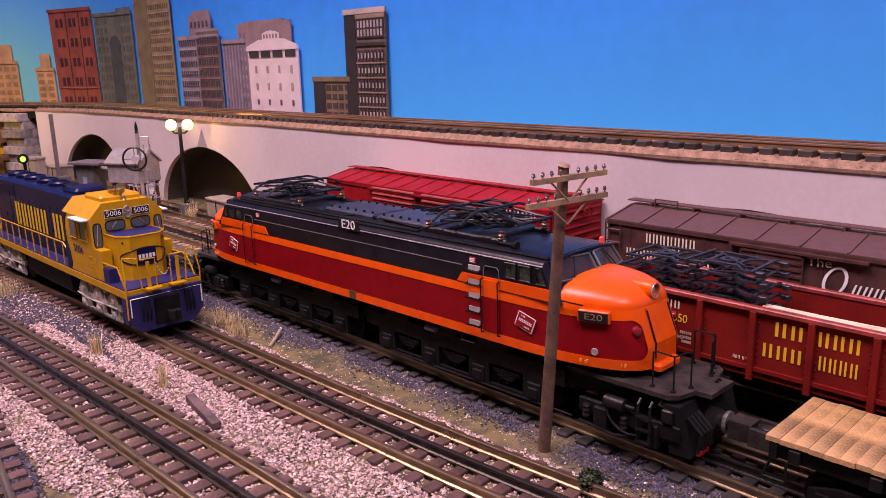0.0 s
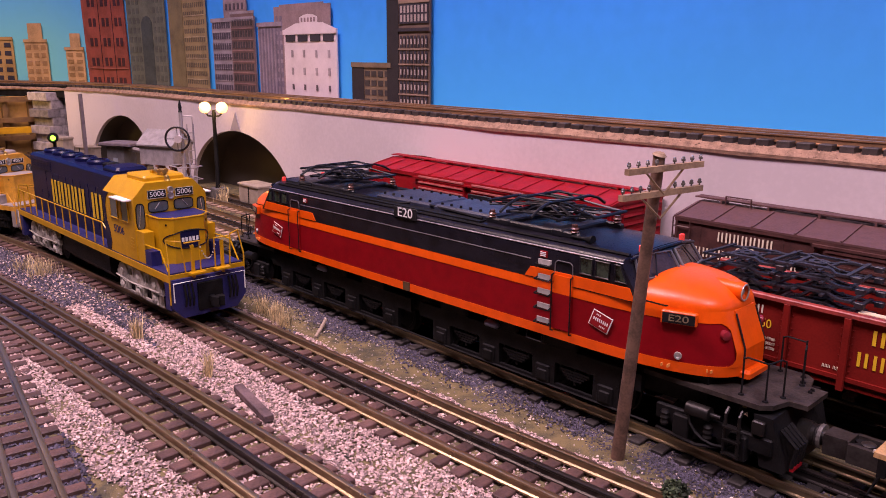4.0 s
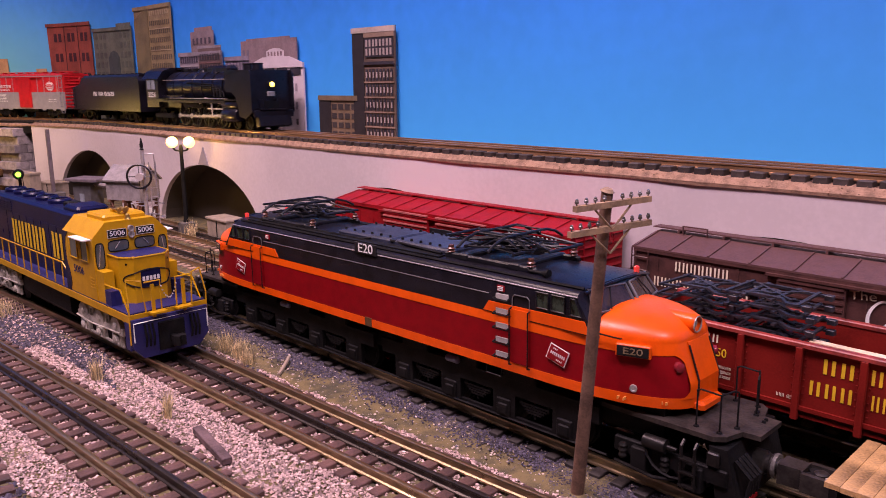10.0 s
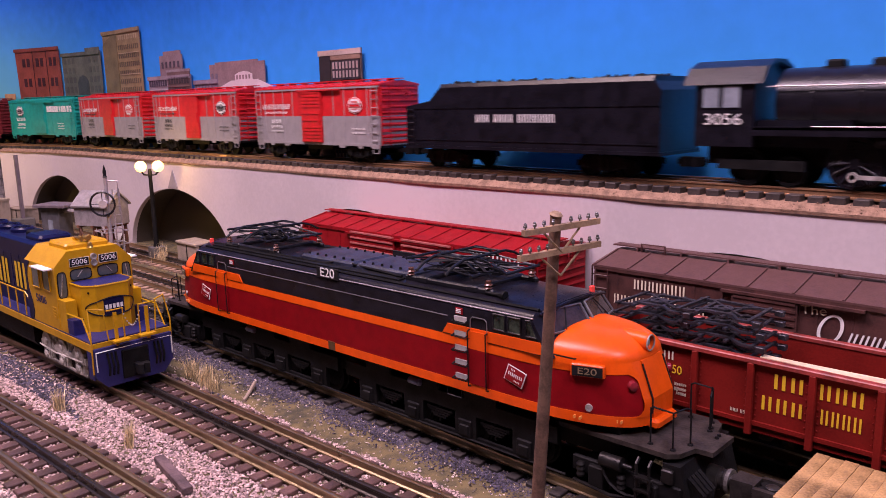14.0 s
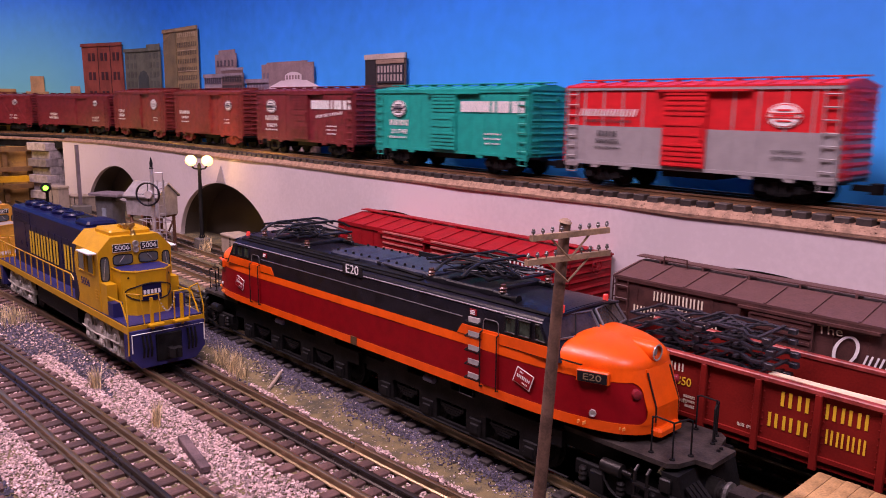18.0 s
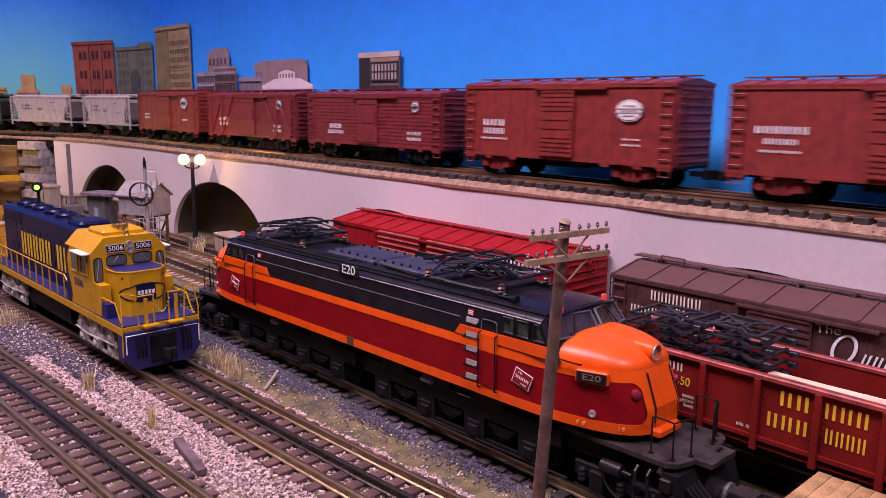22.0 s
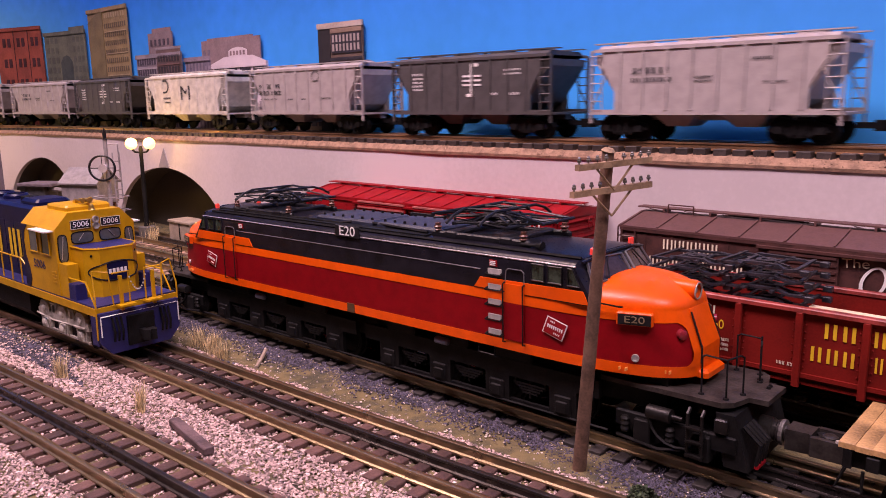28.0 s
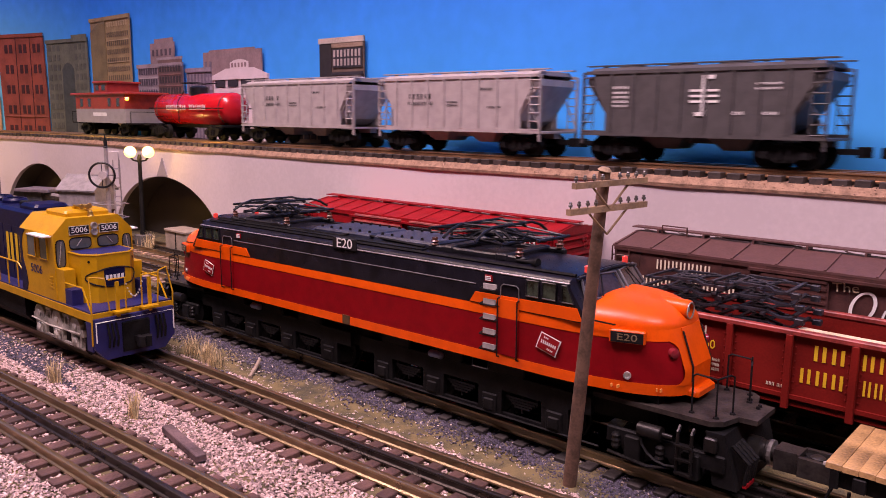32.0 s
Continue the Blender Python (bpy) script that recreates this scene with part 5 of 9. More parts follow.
            rot = Matrix.Rotation(0 if sy < 0 else math.pi, 4, "Z")
            words("E20", 0.0042, mat("dull_brass_figures", (0.34, 0.26, 0.16), 0.45, 0.4), nb, rot @ on_side(0, -0.0020, 0.0001), "plate_number", width=0.0086)
            part("builder_disc", make(lathe, (s * 0.1781, sy * 0.0268, 0.0450), (s * 0.45, sy, 0), [(-0.001, 0.0017), (0.0004, 0.0017), (0.0004, 0.0011), (0.0002, 0.0009)], 16), STEEL, ob)
            for k, dx in enumerate((0.1715, 0.1745, 0.1895, 0.1912)):
                part("skirt_tick", blocks((min(s * dx, s * (dx + 0.0005)), max(s * dx, s * (dx + 0.0005)), min(sy * (0.0296 - 0.0075 * (k > 1)), sy * (0.0205 if k > 1 else 0.0270)), max(sy * (0.0296 - 0.0075 * (k > 1)), sy * (0.0205 if k > 1 else 0.0270)), 0.0392, 0.0406)), mat("pale_stencil", (0.9, 0.35, 0.08), 0.5, bump=0), ob)
            part("nose_grab_iron", make(tube, [(s * 0.158, sy * 0.0312, 0.0682), (s * 0.158, sy * 0.0325, 0.0685), (s * 0.172, sy * 0.0292, 0.0672), (s * 0.172, sy * 0.028, 0.067)], 0.0004, 5), BLACKM, ob)
    # black letterboard and roof between the noses
    bm = bmesh.new()
    R = [(-0.0312, 0.0655), (-0.0308, 0.0802), (-0.0300, 0.0826), (-0.0275, 0.0843), (-0.018, 0.0862), (-0.006, 0.0873), (0.006, 0.0873), (0.018, 0.0862), (0.0275, 0.0843), (0.0300, 0.0826), (0.0308, 0.0802), (0.0312, 0.0655)]

    def rx(z, y=0.0):
        return 0.1615 - (z - 0.0760) * 0.70 - 0.0075 * (y / 0.03) ** 2
    loft(bm, [[(s * rx(z, y), y, z) for y, z in R] for s in (-1, 1)], cap=False)
    for s in (-1, 1):
        rows = [V(bm, [(s * rx(z, y * k), y * k, z) for k in (1, 0.6, 0.2)] + [(s * rx(z, y * k), -y * k, z) for k in (0.2, 0.6, 1)]) for y, z in ((-0.0312, 0.0655), (-0.0308, 0.0802), (-0.0300, 0.0826), (-0.0275, 0.0843), (-0.018, 0.0862), (-0.006, 0.0873))]
        for p, q in zip(rows, rows[1:]):
            for i in range(5):
                bm.faces.new((p[i], p[i + 1], q[i + 1], q[i]))
    bmesh.ops.remove_doubles(bm, verts=bm.verts, dist=1e-6)
    part("roof", bm, B, ob, smooth=True)
    for sy in (-1, 1):
        # gutter drawn as a pale line, the roof edge's highlight in its colour
        part("gutter_line", make(tube, [(-0.150, sy * 0.0304, 0.0822), (0.150, sy * 0.0304, 0.0822)], 0.00045, 5), mat("pale_gutter_highlight", (0.62, 0.58, 0.60), 0.25, 0.6), ob)
        part("belt_rail", make(tube, [(-0.110, sy * 0.0309, 0.0750), (0.096, sy * 0.0309, 0.0750)], 0.00035, 5), mat("dull_black_trim", (0.20, 0.20, 0.21), 0.3, 0.5), ob)
        # the orange rises under the cab windows at both ends
        for s in (-1, 1):
            bm = bmesh.new()
            prism(bm, [(s * 0.0925, 0.0660), (s * 0.0962, 0.0712), (s * 0.1545, 0.0718), (s * 0.1575, 0.0660)], sy * 0.0312 - 0.0004, sy * 0.0312 + 0.0004)
            part("cab_stripe", bm, ORANGE, ob)
            for a, b, c in ((0.1268, 0.1337, 0.1337), (0.1358, 0.1432, 0.1432), (0.1465, 0.1528, 0.1490)):
                win = [(s * a, 0.0735), (s * b, 0.0735), (s * c, 0.0812), (s * a, 0.0812)]
                g = part("cab_side_window", make(prism, win, sy * 0.0309 - 0.0003, sy * 0.0309 + 0.0003), CABGLASS, ob)
                part("window_frame", make(tube, [(x, sy * 0.0313, z) for x, z in win + win[:1]], 0.00045, 5), BLACK, g)
            # doors and ladder of silver steps
            d = part("cab_door", blocks((min(s * 0.1117, s * 0.1227), max(s * 0.1117, s * 0.1227), sy * 0.0317 - 0.0003, sy * 0.0317 + 0.0003, 0.0425, 0.0608)), MAROON, ob)
            part("door_upper", blocks((min(s * 0.1117, s * 0.1227), max(s * 0.1117, s * 0.1227), sy * 0.0317 - 0.0003, sy * 0.0317 + 0.0003, 0.0608, 0.0700)), ORANGE, d)
            bm = bmesh.new()
            tube(bm, [(s * 0.1117, sy * 0.0314, 0.0705), (s * 0.1120, sy * 0.0314, 0.0760), (s * 0.1132, sy * 0.0314, 0.0772), (s * 0.1212, sy * 0.0314, 0.0772), (s * 0.1225, sy * 0.0314, 0.0760), (s * 0.1227, sy * 0.0314, 0.0705)], 0.0003, 5)
            part("door_top_seam", bm, mat("dull_black_trim", (0.20, 0.20, 0.21)), d)
            for x in (0.1114, 0.1230):
                part("door_grab_iron", make(tube, [(s * x, sy * 0.0316, 0.0705), (s * x, sy * 0.0333, 0.0700), (s * x, sy * 0.0333, 0.0415), (s * x, sy * 0.0316, 0.0410)], 0.0004, 5), BLACKM, ob)
            for k in range(5 if s * sy < 0 else 0):
                z = 0.0448 + 0.0075 * k
                st = part("side_step", blocks((min(s * 0.1015, s * 0.1092), max(s * 0.1015, s * 0.1092), sy * 0.0314 - 0.0006, sy * 0.0314 + 0.0006, z - 0.0012, z + 0.0014)), mat("pale_aluminium_step", (0.5, 0.47, 0.45), 0.4, 0.1), ob, "silver side step")
                part("step_tread", make(tube, [(s * 0.1010, sy * 0.0316, z - 0.0006), (s * 0.1010, sy * 0.0338, z - 0.0012), (s * 0.1097, sy * 0.0338, z - 0.0012), (s * 0.1097, sy * 0.0316, z - 0.0006)], 0.0005, 5), BLACKM, st)
            part("warning_plate", blocks((min(s * 0.1020, s * 0.1065), max(s * 0.1020, s * 0.1065), sy * 0.0312 - 0.0003, sy * 0.0312 + 0.0003, 0.0772, 0.0804)), CAR_RED, ob)
            part("warning_text", blocks((min(s * 0.1026, s * 0.1059), max(s * 0.1026, s * 0.1059), sy * 0.0317 - 0.0002, sy * 0.0317 + 0.0002, 0.0778, 0.0782), (min(s * 0.1026, s * 0.1059), max(s * 0.1026, s * 0.1059), sy * 0.0317 - 0.0002, sy * 0.0317 + 0.0002, 0.0786, 0.0791), (min(s * 0.1026, s * 0.1059), max(s * 0.1026, s * 0.1059), sy * 0.0317 - 0.0002, sy * 0.0317 + 0.0002, 0.0795, 0.0799)), WHITE, ob)
            # tilted diamond herald: white rim, red face, plain bars
            m = Matrix.Translation((s * 0.1402, sy * 0.0318, 0.0527)) @ Matrix.Rotation(radians(0 if sy < 0 else 180), 4, "Z")
            rim = [(-0.0039, 0.0055), (0.0070, 0.0024), (0.0039, -0.0056), (-0.0070, -0.0024)]
            he = part("herald", make(prism, rim, -0.0002, 0.0), WHITE, ob, at=m)
            part("herald_face", make(prism, [(x * 0.90, z * 0.90) for x, z in rim], -0.0004, -0.0002), CAR_RED, he)
            part("herald_writing", blocks(*[(-0.0040 + 0.0011 * q, -0.0034 + 0.0011 * q, -0.0005, -0.0004, -0.0006, 0.0010) for q in range(8)], *[(-0.0028 + 0.0009 * q, -0.0023 + 0.0009 * q, -0.0005, -0.0004, 0.0022, 0.0030) for q in range(3)], *[(0.0 + 0.0009 * q, 0.0005 + 0.0009 * q, -0.0005, -0.0004, -0.0028, -0.0020) for q in range(4)]), WHITE, he, at=Matrix.Rotation(radians(14), 4, "Y"))
        part("skirt_vent", blocks((-0.0039, 0.0020, sy * 0.0316 - 0.0003, sy * 0.0316 + 0.0003, 0.0374, 0.0426)), mat("dull_bronze_plate", (0.16, 0.1, 0.05), 0.4, 0.6), ob)
        # roof-edge number plate
        p = part("roof_plate", blocks((-0.0115, 0.0088, sy * 0.0313 - 0.0004, sy * 0.0313 + 0.0004, 0.0815, 0.0882), cut=0.0003), BLACK, ob)
        words("E20", 0.0078, WHITE, p, (Matrix.Rotation(0 if sy < 0 else math.pi, 4, "Z") @ on_side(-0.0014 * (1 if sy < 0 else -1), -0.0319, 0.0848)), "plate_number", width=0.0132)
    # windscreens
    for s in (-1, 1):
        for sy in (-1, 1):
            bm = bmesh.new()
            zs = ((0.0752, 0.0018, 0.0275), (0.0848, 0.0018, 0.0242))
            v = []
            for z, ya, yb in zs:
                v += [(s * (rx(z, ya) + 0.0006), sy * ya, z), (s * (rx(z, yb) + 0.0006), sy * yb, z)]
            a = V(bm, [v[0], v[1], v[3], v[2]])
            b = V(bm, [(q.co.x + s * 0.0005, q.co.y, q.co.z) for q in a])
            bm.faces.new(b)
            for i in range(4):
                bm.faces.new((a[i], a[(i + 1) % 4], b[(i + 1) % 4], b[i]))
            w = part("windscreen", bm, SCREEN, ob)
            loop = [Vector(v[i]) + Vector((s * 0.0006, 0, 0)) for i in (0, 1, 3, 2, 0)]
            part("windscreen_frame", make(tube, loop, 0.0008, 5), mat("dark_grey_window_frame", (0.10, 0.10, 0.11), 0.4), w)
            part("windscreen_wiper", make(tube, [Vector(v[2]).lerp(Vector(v[3]), 0.45) + Vector((s * 0.0012, 0, 0)), Vector(v[0]).lerp(Vector(v[1]), 0.62) + Vector((s * 0.0012, 0, 0.001))], 0.0003, 5), BLACKM, w)
            part("roof_marker", blocks((min(s * 0.1500, s * 0.1520), max(s * 0.1500, s * 0.1520), sy * 0.0175 - 0.0014, sy * 0.0175 + 0.0014, 0.0855, 0.0892), cut=0.0004), REDL, ob, "small red roof marker")
        part("cab_visor", make(tube, [(s * 0.1518, -0.0275, 0.0838), (s * 0.1548, -0.010, 0.0866), (s * 0.1548, 0.010, 0.0866), (s * 0.1518, 0.0275, 0.0838)], 0.0008, 6), B, ob)
    # roof walk, hatches and pantographs
    for sy in (-1, 1):
        part("roof_walk", blocks((-0.14, 0.052, sy * 0.0205 - 0.0030, sy * 0.0205 + 0.0030, 0.0856, 0.0866)), BLACKM, ob)
    PANEL = mat("blue_black_roof_panel", (0.03, 0.035, 0.06), 0.4, vary=0.2)
    for x0, x1 in ((-0.046, 0.0035), (0.0065, 0.054)):
        hp = part("roof_hatch", blocks((x0, x1, -0.0165, 0.0165, 0.0853, 0.0893), cut=0.0012), PANEL, ob)
        for k in range(6):
            for sy in (-1, 1):
                x = x0 + (x1 - x0) * (k + 0.5) / 6
                part("hatch_bolt", make(lathe, (x, sy * 0.0125, 0.0893), (0, 0, 1), [(0, 0.0009), (0.0013, 0.0007)], 8), BLACKM, hp)
    part("roof_conduit", make(tube, [(-0.145, -0.0255, 0.0853), (0.15, -0.0255, 0.0853)], 0.0009, 6), BLACKM, ob)
    part("roof_conduit", make(tube, [(-0.145, -0.0190, 0.0868), (-0.02, -0.0190, 0.0868), (-0.01, -0.014, 0.0883), (0.05, -0.0190, 0.0873)], 0.0008, 6), BLACKM, ob)
    for c in (-0.0981, 0.0848):
        part("pantograph_base", blocks((c - 0.032, c + 0.032, -0.0195, -0.0165, 0.0863, 0.0890), (c - 0.032, c + 0.032, 0.0165, 0.0195, 0.0863, 0.0890), (c - 0.022, c - 0.014, -0.02, 0.02, 0.0863, 0.0895), (c + 0.014, c + 0.022, -0.02, 0.02, 0.0863, 0.0895), cut=0.0008), BLACK, ob)
        for dx in (-0.028, 0.028):
            for sy in (-1, 1):
                bm = bmesh.new()
                lathe(bm, (c + dx, sy * 0.018, 0.0885), (0, 0, 1), [(0, 0.0016), (0.0008, 0.0023), (0.0016, 0.0014), (0.0024, 0.0023), (0.0032, 0.0014), (0.0045, 0.0016)], 10)
                part("insulator", bm, mat("brown_insulator", (0.12, 0.05, 0.035), 0.25), ob)
        for sy in (-1, 1):
            bm = bmesh.new()
            y0, y1 = sy * 0.0170, sy * 0.0095
            for a in (-1, 1):
                tube(bm, [(c + a * 0.016, y0, 0.0937), (c - a * 0.036, y1 * 1.3, 0.0967), (c - a * 0.006, y1, 0.1004), (c + a * 0.012, y1, 0.1007)], 0.0006, 6)
                tube(bm, [(c + a * 0.016, y0, 0.0937), (c - a * 0.030, -y1 * 0.9, 0.0959)], 0.0006, 5)
                tube(bm, [(c - a * 0.036, y1 * 1.3, 0.0967), (c + a * 0.010, -y1, 0.1000)], 0.0005, 5)
            part("pantograph_arm", bm, BLACK, ob)
        for dx, yy, zz, rr in ((-0.036, 0.0140, 0.0967, 0.0008), (0.036, 0.0140, 0.0967, 0.0008), (-0.017, 0.0185, 0.0935, 0.0010), (0.017, 0.0185, 0.0935, 0.0010)):
            part("pantograph_shaft", make(tube, [(c + dx, -yy, zz), (c + dx, yy, zz)], rr, 7), BLACK, ob)
        bm = bmesh.new()
        for dx in (-0.0105, 0.0105):
            tube(bm, [(c + dx, y, z) for y, z in ((-0.031, 0.0959), (-0.025, 0.0993), (-0.017, 0.1015), (0.017, 0.1015), (0.025, 0.0993), (0.031, 0.0959))], 0.0008, 6)
        for y in (-0.015, 0.0, 0.015):
            tube(bm, [(c - 0.0105, y, 0.1015), (c + 0.0105, y, 0.1015)], 0.0005, 5)
        part("collector_bow", bm, BLACK, ob)
        for k in range(4):
            y = -0.009 + 0.006 * k
            part("pantograph_spring", make(tube, [(c - 0.012, y, 0.0930), (c - 0.004, y, 0.0971), (c + 0.006, y, 0.0978), (c + 0.014, y, 0.0930)], 0.0009, 6), BLACK, ob)
        for k in range(5):
            y = -0.014 + 0.007 * k
            part("tie_rod", make(tube, [(c - 0.034 + 0.003 * k, y, 0.0950), (c + 0.004 * k, y * 0.5, 0.0980), (c + 0.033 - 0.002 * k, -y, 0.0945)], 0.0005, 5), BLACK, ob)
        part("air_cylinder", make(lathe, (c - 0.012, 0, 0.0930), (1, 0, 0), [(0, 0.0015), (0.001, 0.003), (0.022, 0.003), (0.024, 0.0015)], 12), BLACK, ob)
    for s in (-1, 1):
        part("horn", make(lathe, (s * 0.1125, -0.0195, 0.0872), (s, 0, 0), [(0, 0.0008), (0.008, 0.0010), (0.012, 0.0024), (0.0125, 0.0024)], 12), BLACKM, ob)
    # running gear: long black frames with three groups of wheels
    for sy in (-1, 1):
        for a, b in ((-0.160, -0.004), (0.004, 0.160)):
            y, n = sy * 0.0240, 4
            step = (b - a) / n
            bm = bmesh.new()
            box(bm, a, b, y - 0.0016, y + 0.0012, 0.0215, 0.0300)
            for k in range(n):
                x = a + step * (k + 0.5)
                box(bm, x - 0.0075, x + 0.0075, y - 0.0016, y + 0.0010, 0.0075, 0.0215)
            for k in range(n - 1):
                x = a + step * (k + 1)
                prism(bm, [(x - step / 2 + 0.007, 0.0075), (x + step / 2 - 0.007, 0.0075), (x + step / 2 - 0.007, 0.0100), (x - step / 2 + 0.007, 0.0100)], y - 0.0012, y + 0.0006)
            fr = part("truck_frame", bm, BLACKM, ob)
            for k in range(n):
                x = a + step * (k + 0.5)
                part("journal_box", blocks((x - 0.0046, x + 0.0046, min(y, y + sy * 0.0026), max(y, y + sy * 0.0026), 0.0090, 0.0185), (x - 0.0032, x + 0.0032, min(y, y + sy * 0.0034), max(y, y + sy * 0.0034), 0.0105, 0.0160), cut=0.0006), BLACKM, fr)
                for dx in (-0.0062, 0.0062):
                    part("pedestal_bolt", make(rod, (x + dx, y, 0.0195), (x + dx, y + sy * 0.0018, 0.0195), 0.0006, 6), BLACKM, fr)
                if k < n - 1:
                    xm = x + step / 2
                    bm = bmesh.new()
                    for q in range(4):
                        box(bm, xm - 0.0095 + 0.0016 * q, xm + 0.0095 - 0.0016 * q, y - 0.0010, y + 0.0014, 0.0185 - 0.0014 * q, 0.0196 - 0.0014 * q)
                    part("leaf_spring", bm, BLACKM, fr)
                    for dx in (-0.0085, 0.0, 0.0085):
                        part("spring_link", make(rod, (xm + dx, y, 0.0120 if dx == 0 else 0.0175), (xm + dx, y, 0.0225), 0.0008, 6), BLACKM, fr)
        for x in (-0.118, -0.078, -0.040, 0.034, 0.072, 0.112):
            part("equipment_box", blocks((x - 0.011, x + 0.011, sy * 0.0245 - 0.0020, sy * 0.0245 + 0.0014, 0.0305, 0.0378), cut=0.0007), BLACKM, ob)
        part("foot_stirrup", make(tube, [(0.094, sy * 0.0300, 0.0380), (0.094, sy * 0.0308, 0.0325), (0.104, sy * 0.0308, 0.0325), (0.104, sy * 0.0300, 0.0380)], 0.0003, 6), BLACK, ob)
        for x in (-0.093, 0.066):
            part("air_tank", make(lathe, (x - 0.005, sy * 0.0272, 0.0318), (1, 0, 0), [(0, 0.0010), (0.001, 0.0020), (0.009, 0.0020), (0.010, 0.0010)], 12), mat("blue_grey_tank", (0.16, 0.17, 0.26), 0.35, 0.2), ob, "small blue-grey air tank", smooth=True)
        part("brake_pipe", make(tube, [(-0.165, sy * 0.0262, 0.0085), (0.165, sy * 0.0262, 0.0085)], 0.0006, 5), BLACKM, ob)
    for k in range(8):
        x = -0.141 + 0.0405 * k + (0.0 if k < 4 else -0.001)
        bm = bmesh.new()
        r = 0.0118
        rod(bm, (x, -0.016, r + 0.003), (x, 0.016, r + 0.003), 0.002, 6)
        for sy in (-1, 1):
            lathe(bm, (x, sy * 0.0165, r + 0.003), (0, sy, 0), [(-0.003, r * 1.08), (-0.0016, r * 1.08), (-0.0015, r), (0.0016, r), (0.0016, r * 0.8), (0.0006, r * 0.7), (0.002, 0.002)], 18)
        part("wheelset", bm, BLACKM, ob)
    part("underframe", blocks((-0.19, 0.19, -0.020, 0.020, 0.0215, 0.0385)), BLACKM, ob)
    # pilot decks: platform, snow pilot, rails, buffers, couplers
    for s in (-1, 1):
        pl = bmesh.new()
        prism(pl, [(s * x, y) for x, y in ((0.160, -0.0240), (0.2150, -0.0240), (0.2190, -0.0205), (0.2215, -0.0110), (0.2290, -0.0105), (0.2290, 0.0105), (0.2215, 0.0110), (0.2190, 0.0205), (0.2150, 0.0240), (0.160, 0.0240))], 0.0306, 0.0328, axis="z")
        pd = part("pilot_deck", pl, mat("worn_black_deck", (0.038, 0.030, 0.026), 0.6, vary=0.3, spec=0.3), ob)
        for x, y, top in ((0.2045, -0.0190, 0.0495), (0.2150, -0.0190, 0.0495), (0.2183, -0.0095, 0.0490), (0.2045, 0.0190, 0.0495), (0.2150, 0.0190, 0.0495), (0.2183, 0.0095, 0.0490), (0.2172, 0.0130, 0.0525)):
            part("rail_stanchion", make(tube, [(s * x, s * y, 0.0326), (s * x, s * y, top)], 0.0004, 6), BLACKM, pd)
            part("stanchion_foot", make(lathe, (s * x, s * y, 0.0328), (0, 0, 1), [(0, 0.0014), (0.0007, 0.0011)], 8), BLACKM, pd)
        for x, y in ((0.2240, 0.004), (0.2238, 0.0068)):
            part("deck_bolt", make(lathe, (s * x, y, 0.0328), (0, 0, 1), [(0, 0.0010), (0.0010, 0.0008)], 8), BLACKM, pd)
        for sy in (-1, 1):
            part("pilot_handrail", make(tube, [(s * 0.2045, sy * 0.0190, 0.0490), (s * 0.2060, sy * 0.0190, 0.0500), (s * 0.2150, sy * 0.0190, 0.0495), (s * 0.2176, sy * 0.0120, 0.0502), (s * 0.2183, sy * 0.0095, 0.0490)], 0.0004, 6), BLACKM, pd)
            part("pilot_truck_frame", blocks((min(s * 0.168, s * 0.222), max(s * 0.168, s * 0.222), sy * 0.0240 - 0.0012, sy * 0.0240 + 0.0012, 0.0125, 0.0195), (min(s * 0.178, s * 0.186), max(s * 0.178, s * 0.186), sy * 0.0245 - 0.003, sy * 0.0245 + 0.003, 0.007, 0.018), (min(s * 0.204, s * 0.212), max(s * 0.204, s * 0.212), sy * 0.0245 - 0.003, sy * 0.0245 + 0.003, 0.007, 0.018), cut=0.0006), BLACKM, ob)
            bm = bmesh.new()
            pts = [(s * (0.198 + 0.012 * math.cos(a)), sy * 0.0278, 0.020 - 0.010 * math.sin(a)) for a in [k * math.pi / 8 for k in range(9)]]
            tube(bm, pts, 0.0007, 5)
            part("air_hose", bm, BLACKM, ob)
        # steps, pipes and brake gear below the deck
        WORN = mat("worn_running_gear", (0.016, 0.0145, 0.014), 0.38, 0.3, vary=0.3, spec=0.4)
        for sy in (-1, 1):
            for x in (0.2035, 0.2095):
                part("step_rail", make(tube, [(s * x, sy * 0.0268, 0.0290), (s * x, sy * 0.0292, 0.0270), (s * x, sy * 0.0292, 0.0080)], 0.0008, 6), WORN, ob)
            for z in (0.0090, 0.0150, 0.0210):
                part("step_tread", blocks((min(s * 0.2030, s * 0.2100), max(s * 0.2030, s * 0.2100), sy * 0.0290 - 0.0016, sy * 0.0290 + 0.0016, z, z + 0.0009)), WORN, ob)
            part("brake_cylinder", make(lathe, (s * 0.184, sy * 0.0262, 0.0225), (s, 0, 0), [(0, 0.001), (0.0005, 0.0032), (0.011, 0.0032), (0.0115, 0.0012), (0.016, 0.0010)], 14), WORN, ob, smooth=True)
            part("brake_rigging", make(tube, [(s * 0.170, sy * 0.0270, 0.0085), (s * 0.190, sy * 0.0276, 0.0070), (s * 0.200, sy * 0.0272, 0.0095)], 0.0008, 6), WORN, ob)
            for x in (0.1735, 0.1945):
                part("spring_hanger", make(lathe, (s * x, sy * 0.0262, 0.0105), (0, 0, 1), [(0, 0.0016), (0.0012, 0.0021), (0.0024, 0.0016), (0.0036, 0.0021), (0.0048, 0.0016), (0.0060, 0.0021), (0.0072, 0.0014)], 10), WORN, ob, smooth=True)
